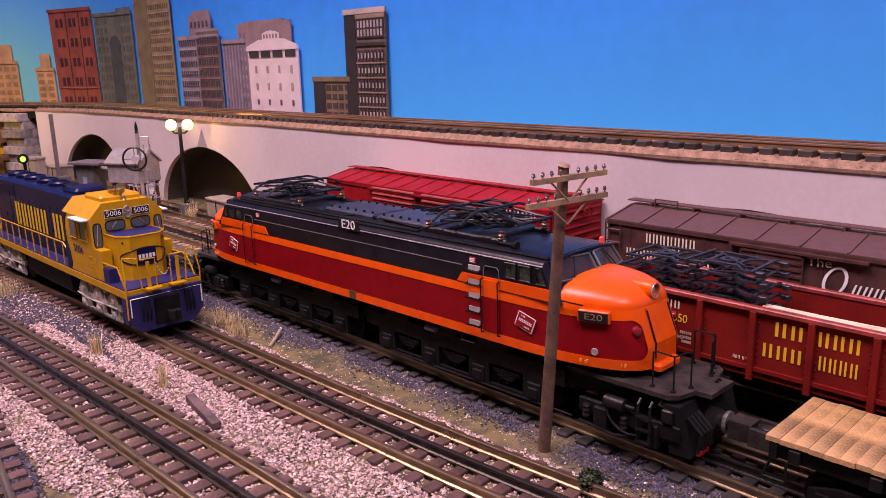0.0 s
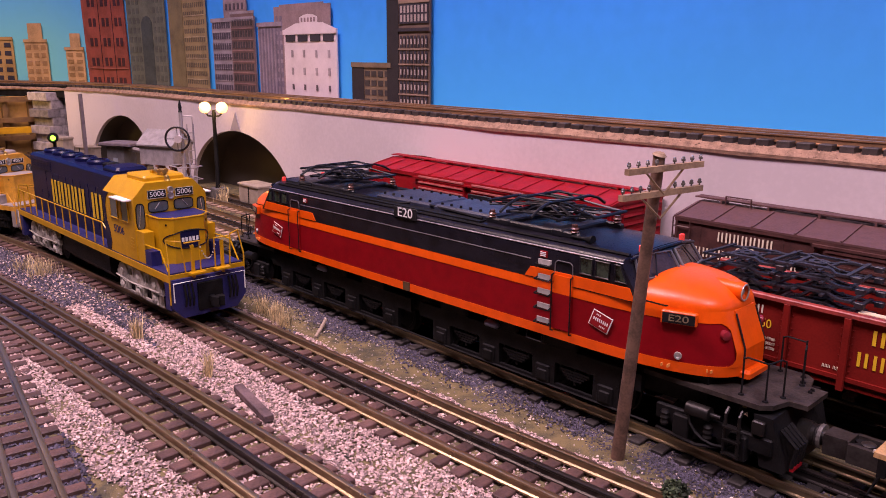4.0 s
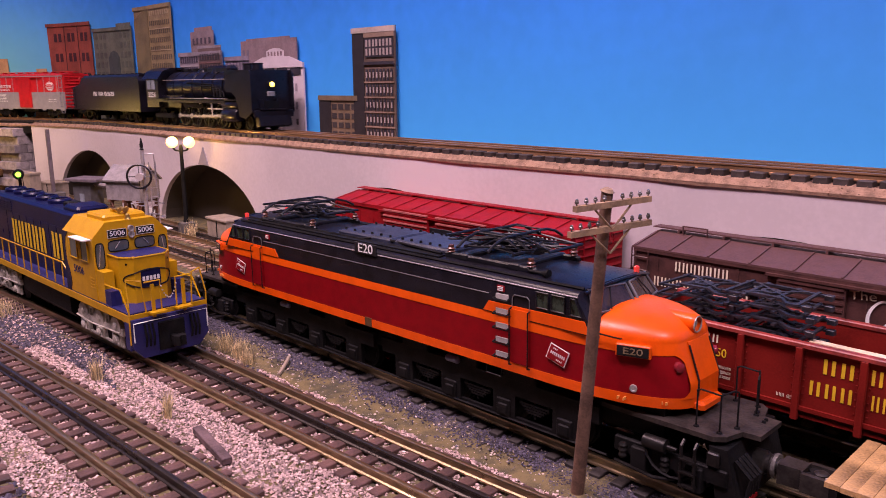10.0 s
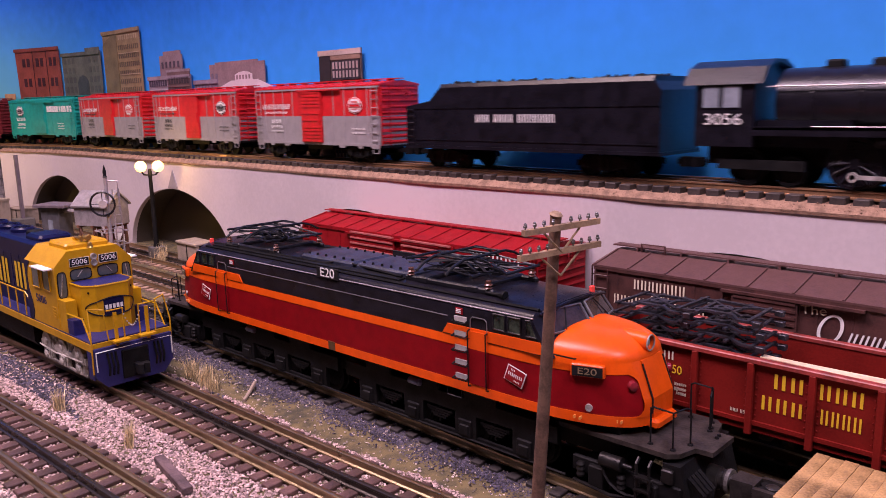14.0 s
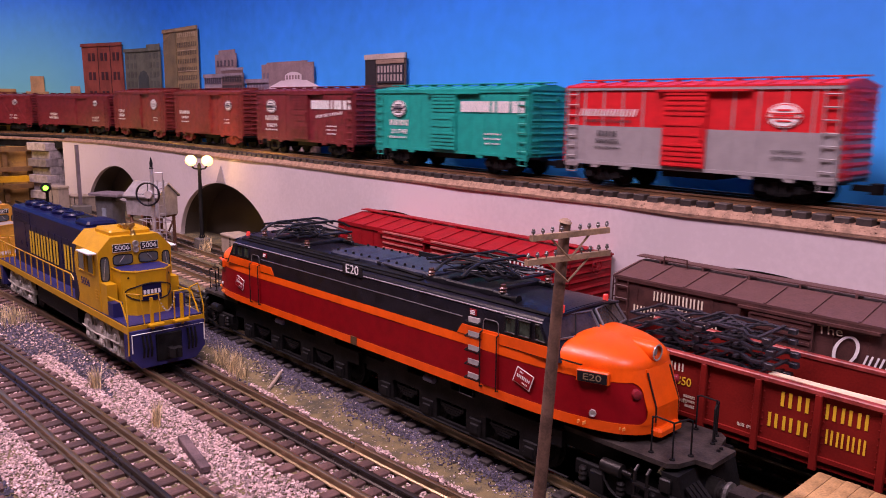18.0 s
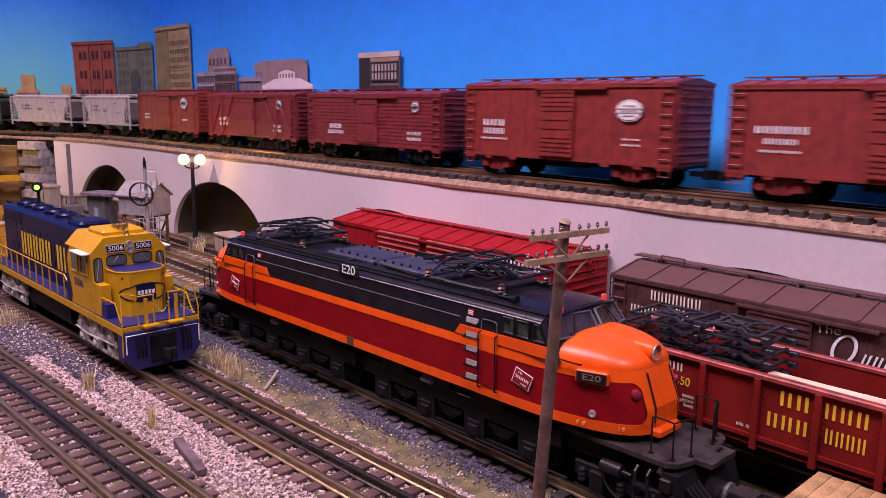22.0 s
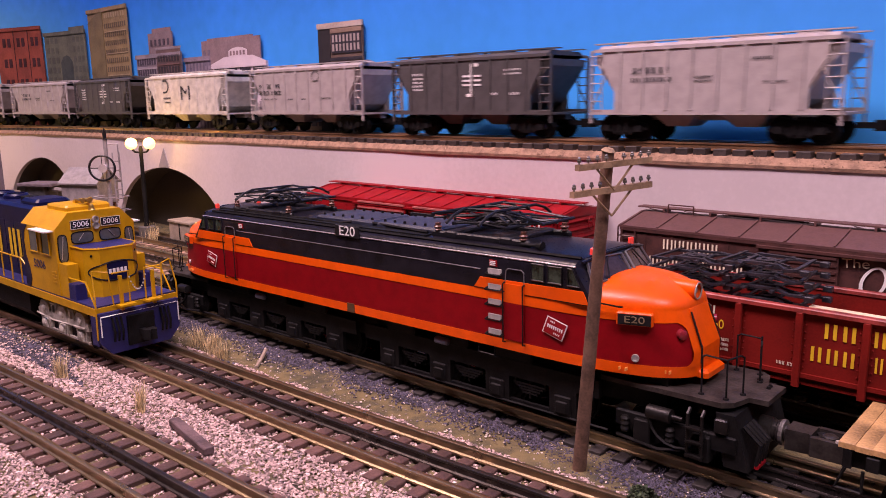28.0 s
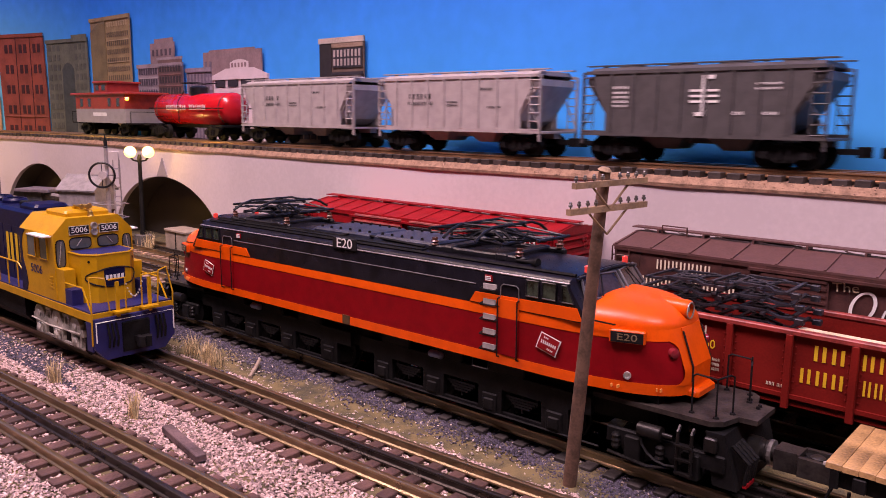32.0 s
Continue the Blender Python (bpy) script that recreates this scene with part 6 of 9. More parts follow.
            part("valve_box", blocks((min(s * 0.2130, s * 0.2185), max(s * 0.2130, s * 0.2185), sy * 0.0235 - 0.0026, sy * 0.0235 + 0.0026, 0.0205, 0.0265), cut=0.0006), WORN, ob)
        for k in range(2):
            bm = bmesh.new()
            x = s * (0.180 + 0.023 * k)
            rod(bm, (x, -0.016, 0.012), (x, 0.016, 0.012), 0.0018, 6)
            for sy in (-1, 1):
                lathe(bm, (x, sy * 0.0165, 0.012), (0, sy, 0), [(-0.003, 0.0098), (-0.0016, 0.0098), (-0.0015, 0.009), (0.0016, 0.009), (0.0016, 0.007), (0.002, 0.002)], 16)
            part("guide_wheelset", bm, BLACKM, ob)
        bm = bmesh.new()
        prism(bm, [(s * 0.2130, 0.0285), (s * 0.2210, 0.0285), (s * 0.2270, 0.006), (s * 0.2170, 0.006)], -0.024, 0.024)
        part("snow_pilot", bm, BLACKM, ob)
        for k in range(4):
            y = -0.021 + 0.003 * k
            part("brake_hose", make(tube, [(s * 0.2235, y, 0.024), (s * 0.2305, y, 0.018), (s * 0.2290, y, 0.009)], 0.0009, 6), BLACKM, ob)
        part("hose_tags", blocks((min(s * 0.2285, s * 0.2300), max(s * 0.2285, s * 0.2300), -0.0215, -0.0125, 0.0075, 0.0090)), CAR_RED, ob)
        KNUCKLE = mat("worn_coupler_steel", (0.055, 0.049, 0.045), 0.42, 0.5, vary=0.25, spec=0.4)
        bm = bmesh.new()
        lathe(bm, (s * 0.222, 0, 0.0170), (s, 0, 0), [(0, 0.0052), (0.006, 0.0052), (0.0065, 0.0045), (0.008, 0.0045), (0.0085, 0.0050), (0.0105, 0.0050), (0.011, 0.0036), (0.014, 0.0036)], 16)
        cp = part("coupler", bm, KNUCKLE, ob, smooth=True)
        part("coupler_collar", make(lathe, (s * 0.2315, 0, 0.0170), (s, 0, 0), [(0, 0.0040), (0, 0.0054), (0.0016, 0.0054), (0.0016, 0.0040)], 16), mat("dull_collar_steel", (0.20, 0.185, 0.17), 0.35, 0.4), cp, "dull steel collar")
        bm = bmesh.new()
        prism(bm, [(s * 0.2345, -0.0052), (s * 0.2435, -0.0045), (s * 0.2445, -0.0060), (s * 0.2445, 0.0060), (s * 0.2435, 0.0045), (s * 0.2345, 0.0052)], 0.0120, 0.0208, axis="z")
        part("coupler_shank", bm, KNUCKLE, cp)
        for u, v in ((-0.0070, -0.0046), (0.0046, 0.0070)):
            bm = bmesh.new()
            prism(bm, [(s * 0.2445, u), (s * 0.2565, u), (s * 0.2600, u * 0.6 + v * 0.4), (s * 0.2565, v), (s * 0.2445, v)], 0.0125, 0.0205, axis="z")
            part("coupler_jaw", bm, KNUCKLE, cp)
        part("coupler_knuckle", make(lathe, (s * 0.2500, 0.0010, 0.0130), (0, 0, 1), [(0, 0.0030), (0.0066, 0.0030), (0.0072, 0.0022), (0.0072, 0.0010)], 12), KNUCKLE, cp, smooth=True)
        part("coupler_pin", make(lathe, (s * 0.2545, -0.0058, 0.0205), (0, 0, 1), [(0, 0.0010), (0.0010, 0.0008)], 8), STEEL, cp)
        part("coupler_floor", blocks((min(s * 0.2445, s * 0.2580), max(s * 0.2445, s * 0.2580), -0.0050, 0.0050, 0.0118, 0.0132)), KNUCKLE, cp)
    return ob


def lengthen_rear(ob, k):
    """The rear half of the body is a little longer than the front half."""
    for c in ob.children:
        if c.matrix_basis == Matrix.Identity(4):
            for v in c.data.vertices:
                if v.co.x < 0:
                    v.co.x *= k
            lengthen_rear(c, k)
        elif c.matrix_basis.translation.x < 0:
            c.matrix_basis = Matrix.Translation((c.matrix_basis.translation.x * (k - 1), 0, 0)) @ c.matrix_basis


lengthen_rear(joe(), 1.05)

# ---- hood diesels ----
def diesel(label, m, hood, front, deck, number, name_len, lit=True):
    ob = thing("diesel_locomotive", label, "locomotive", m)
    # frame, walkway and pilots
    part("frame_sill", blocks((-0.153, 0.153, -0.0305, 0.0305, 0.0285, 0.0335)), front, ob)
    part("walkway", blocks((-0.152, 0.152, -0.0300, 0.0300, 0.0335, 0.0345)), deck, ob)
    for s in (-1, 1):
        bm = bmesh.new()
        prism(bm, [(-0.0300, 0.0305), (0.0300, 0.0305), (0.0300, 0.012), (0.022, 0.004), (-0.022, 0.004), (-0.0300, 0.012)], s * 0.149, s * 0.1555, axis="x")
        part("pilot", bm, deck, ob)
        part("coupler_pocket", blocks((min(s * 0.1550, s * 0.1562), max(s * 0.1550, s * 0.1562), -0.0105, 0.0105, 0.0070, 0.0262), cut=0.0008), BLACKM, ob, "dark coupler pocket")
        for y in (-0.021, -0.018, -0.015, 0.015, 0.018, 0.021):
            part("air_hose", make(tube, [(s * 0.1565, y, 0.027), (s * 0.159, y, 0.018), (s * 0.1575, y, 0.012)], 0.0008, 5), BLACKM, ob)
        coupler(ob, s * 0.152, s, 0.0145)
        part("pilot_edge_rail", make(tube, [(s * 0.1565, -0.029, 0.016), (s * 0.1565, -0.029, 0.0285), (s * 0.1565, 0.029, 0.0285), (s * 0.1565, 0.029, 0.016)], 0.0005, 5), WHITE, ob, "white cut lever")
        for sy in (-1, 1):
            part("step_well", blocks((min(s * 0.146, s * 0.153), max(s * 0.146, s * 0.153), min(sy * 0.024, sy * 0.0305), max(sy * 0.024, sy * 0.0305), 0.010, 0.0285)), deck, ob)
            part("corner_rail", make(tube, [(s * 0.1535, sy * 0.0305, 0.014), (s * 0.1545, sy * 0.0305, 0.040), (s * 0.1500, sy * 0.0290, 0.0560), (s * 0.1540, sy * 0.0200, 0.0550), (s * 0.1550, sy * 0.0180, 0.0345)], 0.0006, 5), front, ob)
            part("end_rail", make(tube, [(s * 0.1550, sy * 0.0180, 0.0540), (s * 0.1550, sy * 0.0060, 0.0540), (s * 0.1550, sy * 0.0060, 0.0345)], 0.0006, 5), front, ob)
            part("end_rail_post", blocks((min(s * 0.1542, s * 0.1556), max(s * 0.1542, s * 0.1556), sy * 0.012 - 0.0012, sy * 0.012 + 0.0012, 0.0300, 0.0520)), front, ob)
            part("drop_step", blocks((min(s * 0.1545, s * 0.1600), max(s * 0.1545, s * 0.1600), sy * 0.010 - 0.006, sy * 0.010 + 0.006, 0.0330, 0.0342)), front, ob)
        # sagging chain between the end rails
        bm = bmesh.new()
        for k in range(12):
            y = -0.006 + 0.012 * k / 11
            z = 0.0500 - 0.0085 * (1 - ((y) / 0.006) ** 2)
            lathe(bm, (s * 0.1562, y, z), (0, 1, 0), [(-0.0005, 0.0004), (0.0, 0.0007), (0.0005, 0.0004)], 6)
        part("chain", bm, STEEL, ob)
    # hood
    bm = bmesh.new()
    prism(bm, [(-0.0185, 0.0345), (-0.0185, 0.0845), (-0.0155, 0.0865), (0.0155, 0.0865), (0.0185, 0.0845), (0.0185, 0.0345)], -0.138, 0.056, axis="x")
    part("hood", bm, hood, ob)
    for sy in (-1, 1):
        for k in range(9):
            x = -0.115 + 0.0162 * k
            d = part("hood_door", blocks((x, x + 0.0148, min(sy * 0.0185, sy * 0.0189), max(sy * 0.0185, sy * 0.0189), 0.0395, 0.0735)), hood, ob)
            part("door_latch", blocks((x + 0.001, x + 0.002, min(sy * 0.0189, sy * 0.0194), max(sy * 0.0189, sy * 0.0194), 0.052, 0.056)), hood, d)
        part("radiator_grille", blocks(*[(-0.135, -0.085, min(sy * 0.0185, sy * 0.0192), max(sy * 0.0185, sy * 0.0192), 0.0745 + 0.0018 * k, 0.0755 + 0.0018 * k) for k in range(5)]), hood, ob)
        if name_len:
            y = sy * 0.0193
            rot = Matrix.Rotation(0 if sy < 0 else math.pi, 4, "Z")
            bars(name_len, 0.0200, 0.122, GOLD, ob, rot @ on_side(-0.026 * (-sy), -0.0195, 0.0585), stroke=0.28)
        # long handrail with posts
        rail = part("side_handrail", make(tube, [(-0.150, sy * 0.0295, 0.0345), (-0.150, sy * 0.0295, 0.0520), (0.046, sy * 0.0295, 0.0520), (0.053, sy * 0.0295, 0.0480)], 0.0006, 5), front, ob)
        for k in range(12):
            x = -0.138 + 0.0166 * k
            part("rail_post", make(tube, [(x, sy * 0.0295, 0.0335), (x, sy * 0.0295, 0.0520)], 0.0006, 5), front, rail)
        # tank, trucks
        for s in (-1, 1):
            bm = bmesh.new()
            y, c = sy * 0.0258, s * 0.098
            prism(bm, [(c - 0.037, 0.0150), (c + 0.037, 0.0150), (c + 0.037, 0.0195), (c + 0.020, 0.0190), (c - 0.020, 0.0190), (c - 0.037, 0.0195)], y - 0.0014, y + 0.0014)
            for q in (-1, 0, 1):
                x = c + q * 0.0265
                prism(bm, [(x - 0.0080, 0.0150), (x + 0.0080, 0.0150), (x + 0.0072, 0.0225), (x + 0.0040, 0.0258), (x - 0.0040, 0.0258), (x - 0.0072, 0.0225)], y - 0.0018, y + 0.0018)
                box(bm, x - 0.0070, x - 0.0048, y - 0.0014, y + 0.0014, 0.0072, 0.0152)
                box(bm, x + 0.0048, x + 0.0070, y - 0.0014, y + 0.0014, 0.0072, 0.0152)
                box(bm, x - 0.0040, x + 0.0040, y - 0.0026, y + 0.0026, 0.0076, 0.0140, cut=0.0007)
                lathe(bm, (x, y + sy * 0.0022, 0.0108), (0, sy, 0), [(0, 0.0030), (0.0012, 0.0028), (0.0018, 0.0010)], 10)
                lathe(bm, (x, y + sy * 0.0014, 0.0205), (0, sy, 0), [(0, 0.0026), (0.0012, 0.0024), (0.0016, 0.0010)], 10)
            for q in (-0.5, 0.5):
                x = c + q * 0.0265
                for e in (-1, 1):
                    box(bm, x + e * 0.0028 - 0.0010, x + e * 0.0028 + 0.0010, y - 0.0012, y + 0.0012, 0.0185, 0.0252)
                box(bm, x - 0.0040, x + 0.0040, y - 0.0018, y + 0.0018, 0.0246, 0.0262)
            box(bm, c - 0.035, c + 0.035, y - 0.0008, y + 0.0008, 0.0062, 0.0076)
            tube(bm, [(c - 0.036, y + sy * 0.003, 0.0165), (c - 0.01, y + sy * 0.0036, 0.0155), (c + 0.036, y + sy * 0.003, 0.0175)], 0.0006, 5)
            part("truck_frame", bm, SILVER if lit else BLACKM, ob, "weathered silver truck side frame" if lit else "")
    bm = bmesh.new()
    prism(bm, [(-0.0265, 0.0275), (0.0265, 0.0275), (0.0265, 0.014), (0.020, 0.0075), (-0.020, 0.0075), (-0.0265, 0.014)], -0.050, 0.046, axis="x")
    part("fuel_tank", bm, BLACKM, ob)
    for s in (-1, 1):
        for q in (-1, 0, 1):
            bm = bmesh.new()
            x, r = s * 0.098 + q * 0.026, 0.0098
            rod(bm, (x, -0.016, r), (x, 0.016, r), 0.002, 6)
            for sy in (-1, 1):
                lathe(bm, (x, sy * 0.0165, r), (0, sy, 0), [(-0.003, r * 1.1), (-0.0016, r * 1.1), (-0.0015, r), (0.0016, r), (0.0016, r * 0.8), (0.002, 0.002)], 14)
            part("wheelset", bm, BLACKM, ob)
    # roof fans, dynamic brake, exhaust
    for x in (-0.122, -0.100, -0.078, -0.047, -0.020):
        f = part("radiator_fan", make(lathe, (x, 0, 0.0865), (0, 0, 1), [(0, 0.0100), (0.0022, 0.0100), (0.0036, 0.0086), (0.0036, 0.0072), (0.0026, 0.0070)], 20), hood, ob, smooth=True)
        part("fan_hub", blocks((x - 0.0068, x + 0.0068, -0.0007, 0.0007, 0.0886, 0.0896), (x - 0.0007, x + 0.0007, -0.0068, 0.0068, 0.0886, 0.0896)), BLACKM, f)
    part("inertial_filter_hatch", blocks((0.018, 0.046, -0.0135, 0.0135, 0.0865, 0.0905), cut=0.002), hood, ob)
    part("exhaust_outlet", blocks((0.001, 0.011, -0.006, 0.006, 0.0865, 0.0900), cut=0.0008), BLACKM, ob)
    # cab: lower body, wide sloped eaves, flat roof
    bm = bmesh.new()
    prism(bm, [(-0.0300, 0.0345), (-0.0300, 0.0772), (-0.0195, 0.0872), (0.0195, 0.0872), (0.0300, 0.0772), (0.0300, 0.0345)], 0.054, 0.106, axis="x")
    cab = part("cab", bm, front, ob)
    part("cab_roof_box", blocks((0.070, 0.099, -0.0170, 0.0170, 0.0872, 0.0908), cut=0.0014), front if lit else hood, cab)
    part("cab_roof_hatch", blocks((0.056, 0.066, -0.010, 0.010, 0.0872, 0.0888), cut=0.0004), front, cab)
    horn = part("air_horn", blocks((0.084, 0.088, -0.004, 0.004, 0.0908, 0.0925)), front, cab)
    for y, dx in ((-0.0035, 0.012), (0.0, 0.014), (0.0035, 0.010)):
        part("horn_bell", make(lathe, (0.086, y, 0.0932), (1, 0, 0), [(0, 0.0006), (dx * 0.6, 0.0009), (dx, 0.0019), (dx + 0.0004, 0.0017)], 10), mat("brass_horn", (0.5, 0.33, 0.1), 0.35, 0.8), horn, smooth=True)
    GL = mat("cab_window_glass", (0.10, 0.11, 0.11), 0.06, vary=0.1, bump=0.0)
    for sy in (-1, 1):
        for xa, xb in ((0.066, 0.079), (0.085, 0.097)):
            w = part("side_window", blocks((xa, xb, min(sy * 0.0298, sy * 0.0303), max(sy * 0.0298, sy * 0.0303), 0.0600, 0.0745)), GL, cab)
            part("window_frame", make(tube, [(x, sy * 0.0305, z) for x, z in ((xa, 0.06), (xb, 0.06), (xb, 0.0745), (xa, 0.0745), (xa, 0.06))], 0.0005, 5), front, w)
        part("sunshade", blocks((0.079, 0.1035, min(sy * 0.0300, sy * 0.0365), max(sy * 0.0300, sy * 0.0365), 0.0758, 0.0766)), WHITE if lit else front, cab)

        def pane(name, y, half, z0, z1, lean):
            """A front window: a rounded dark pane in a raised gasket, with its wiper."""
            ring = [(y + half * math.copysign(abs(math.cos(a)) ** 0.5, math.cos(a)), (z0 + z1) / 2 + (z1 - z0) / 2 * math.copysign(abs(math.sin(a)) ** 0.5, math.sin(a))) for a in [k * math.tau / 24 for k in range(24)]]
            p = part(name, make(prism, ring, 0.1058, 0.1063, axis="x"), GL, cab)
            part("gasket", make(tube, [(0.1063, q[0], q[1]) for q in ring + ring[:1]], 0.0004, 5), BLACKM, p)
            part("wiper", make(tube, [(0.1068, y - lean * 0.35, z1 - 0.001), (0.1068, y + lean, z0 + 0.002)], 0.0003, 5), STEEL, p)
        pane("front_door_window", sy * 0.0252, 0.0033, 0.0560, 0.0735, sy * 0.0016)
        pane("windscreen", sy * 0.0105, 0.0080, 0.0668, 0.0742, sy * 0.0030)
        nb = part("number_board", blocks((0.1058, 0.1072, sy * 0.0112 - 0.0074, sy * 0.0112 + 0.0074, 0.0764, 0.0819), cut=0.0004), BLACK, cab)
        part("board_rim", make(tube, [(0.1071, sy * 0.0112 + y, z) for y, z in ((-0.0074, 0.0764), (0.0074, 0.0764), (0.0074, 0.0819), (-0.0074, 0.0819), (-0.0074, 0.0764))], 0.00022, 5), CREAM, nb)
        words(number, 0.0049, WHITE, nb, Matrix.Translation((0.1074, sy * 0.0112, 0.07915)) @ Matrix.Rotation(radians(90), 4, "Z") @ FRONT, "board_number", width=0.0118)
        part("nose_grab", make(tube, [(0.107, sy * 0.0285, 0.0560), (0.114, sy * 0.0290, 0.0480), (0.140, sy * 0.0285, 0.0480), (0.150, sy * 0.0285, 0.0345)], 0.0006, 5), front, ob)
        part("cab_step_box", blocks((0.106, 0.118, min(sy * 0.0215, sy * 0.0295), max(sy * 0.0215, sy * 0.0295), 0.0345, 0.0560)), front, ob)
        part("walkway_step", blocks((0.118, 0.127, min(sy * 0.0215, sy * 0.0295), max(sy * 0.0215, sy * 0.0295), 0.0345, 0.0445)), deck, ob)
        part("front_lift_lug", make(tube, [(0.131, sy * 0.012, 0.0655), (0.131, sy * 0.012, 0.0664), (0.131, sy * 0.0135, 0.0664), (0.131, sy * 0.0135, 0.0655)], 0.0004, 5), front, ob)
    for z in (0.0772, 0.0812):
        part("headlight", make(lathe, (0.106, 0, z), (1, 0, 0), [(0, 0.0024), (0.002, 0.0024), (0.002, 0.0018), (0.001, 0.0014)], 12), STEEL, cab)
    part("bell", make(lathe, (0.103, 0, 0.0872), (0, 0, 1), [(0, 0.0026), (0.001, 0.002), (0.003, 0.0016), (0.004, 0.0008)], 12), mat("brass_horn", (0.5, 0.33, 0.1)), cab)
    # short nose
    bm = bmesh.new()
    loft(bm, [[(0.105, -0.0200, z), (0.1235, -0.0200, z), (0.1315, -0.0125, z), (0.1315, 0.0125, z), (0.1235, 0.0200, z), (0.105, 0.0200, z)] for z in (0.0345, 0.0655)])
    nose = part("nose", bm, front, ob)
    bm = bmesh.new()
    loft(bm, [[(0.1063, -0.0190, z), (0.1229, -0.0190, z), (0.1304, -0.0120, z), (0.1304, 0.0120, z), (0.1229, 0.0190, z), (0.1063, 0.0190, z)] for z in (0.0656, 0.0660)])
    part("nose_top", bm, deck, nose)
    part("nose_top_edge", make(tube, [(0.106, -0.0199, 0.0655), (0.1235, -0.0199, 0.0655), (0.1314, -0.0125, 0.0655), (0.1314, 0.0125, 0.0655), (0.1235, 0.0199, 0.0655), (0.106, 0.0199, 0.0655)], 0.0007, 6), front, nose, smooth=True)
    for sy in (-1, 1):
        part("nose_socket", make(lathe, (0.1275, sy * 0.0163, 0.0612), (0.68, sy * 0.73, 0), [(-0.001, 0.0008), (0.0004, 0.0008), (0.0004, 0.0004)], 10), BLACKM, nose)
    if lit:
        def wrap(y, z, out):
            """A point on the front of the nose and its chamfers."""
            e = max(0, abs(y) - 0.0125)
            return (0.1315 - e * 1.067 + out, y, z)
        bm = bmesh.new()
        pts = [(0.0185 * math.cos(a), 0.0505 + 0.0062 * math.sin(a)) for a in [k * math.tau / 40 for k in range(40)]]
        tube(bm, [wrap(y, z, 0.0003) for y, z in pts + pts[:1]], 0.0005, 5)
        part("emblem_ring", bm, BLACK, nose)
        part("emblem_block", blocks((0.1312, 0.1317, -0.0078, 0.0078, 0.0444, 0.0566)), NAVY, nose)
        part("emblem_bars", blocks(*[(0.1317, 0.1319, y - 0.0010, y + 0.0010, 0.0490, 0.0520) for y in (-0.0058, -0.0029, 0.0, 0.0029, 0.0058)]), WHITE, nose)
    words(number, 0.0078, deck, cab, on_side(0.0779, -0.0302, 0.0518), "cab_number", width=0.0178)
    for k in range(4):
        part("nose_louvre", blocks((0.097, 0.103, -0.0304, -0.0300, 0.0420 + 0.0022 * k, 0.0432 + 0.0022 * k)), front, cab)
    # the blue sweeps into the yellow behind the cab
    if lit:
        bm = bmesh.new()
        prism(bm, [(0.0538, 0.0345), (0.060, 0.0345), (0.0630, 0.0400), (0.0615, 0.0480), (0.0575, 0.0560), (0.0565, 0.0660), (0.0590, 0.0730), (0.0640, 0.0772), (0.0538, 0.0772)], -0.0304, -0.0300)
        part("blue_sweep", bm, hood, cab)
    return ob


SF_M = Matrix.Translation((-0.4150, -0.0695, RAIL_TOP)) @ Matrix.Rotation(radians(1.3), 4, "Z") @ Matrix.Diagonal((1, 0.88, 1, 1))
diesel("blue and yellow six-axle hood diesel with silver trucks", SF_M, NAVY, YELLOW, mat("violet_blue_walkway", (0.014, 0.014, 0.10), 0.5), "5006", [5, 2])
GREYR = mat("grey_locomotive_roof", (0.30, 0.26, 0.24), 0.5)
diesel("grey-roofed yellow hood diesel coupled behind the blue one", Matrix.Translation((-0.739, -0.1140, RAIL_TOP)) @ Matrix.Rotation(radians(20), 4, "Z") @ Matrix.Scale(0.85, 4), GREYR, mat("armour_yellow", (0.62, 0.3, 0.03), 0.45), GREYR, "4057", [], lit=False)

# ---- standing freight cars ----
def lettered(parent, rows, material, y):
    for x, z, w, hh, words_ in rows:
        bars(words_, hh, w, material, parent, on_side(x, y, z), stroke=0.2)


RED_X = -0.2085
c = boxcar("bright red box car with highlight-coloured door ribs standing along the viaduct wall", Matrix.Translation((RED_X, 0.161, RAIL_TOP)), CAR_RED, L=0.257, W=0.062, zb=0.019, zt=0.0835, roof_drop=0.0066, rib_step=0.0185, rib_h=0.0004, door_w=0.054, door_x=-0.034, rib_door=True)
bm = bmesh.new()
y = -0.0318
box(bm, 0.0, 0.056, y - 0.001, y + 0.001, 0.022, 0.076)
part("second_door", bm, CAR_RED, c)
# door ribs in a paler red: their highlights are put into the colour
for x0, x1 in ((-0.060, -0.008), (0.002, 0.054)):
    for k in range(12):
        z = 0.026 + 0.0045 * k
        part("door_rib", blocks((x0, x1, y - 0.0026, y - 0.0006, z, z + 0.0012)), mat("pink_rib_highlight", (0.45, 0.12, 0.11), 0.5), c)
lettered(c, [(0.096, 0.0715, 0.045, 0.0062, [6]), (0.098, 0.062, 0.036, 0.006, [6]), (0.098, 0.055, 0.03, 0.003, [9])], WHITE, -0.0315)
CNW_X = 0.0995
c = boxcar("dark brown box car with white serif and script lettering", Matrix.Translation((CNW_X, 0.161, RAIL_TOP)), CAR_BROWN, L=0.265, W=0.062, zb=0.019, zt=0.0846, roof_drop=0.0066, rib_step=0.0235, rib_h=0.0005, walk_h=0.0022, door_w=0.035, door_x=-0.0265, roof=mat("brown_roof_paint", (0.10, 0.046, 0.042), 0.55, vary=0.08, scale=220))
lettered(c, [(0.012 - CNW_X, 0.0705, 0.034, 0.0058, [7]), (0.0125 - CNW_X, 0.0597, 0.062, 0.0056, [5, 7])], CREAM, -0.0316)
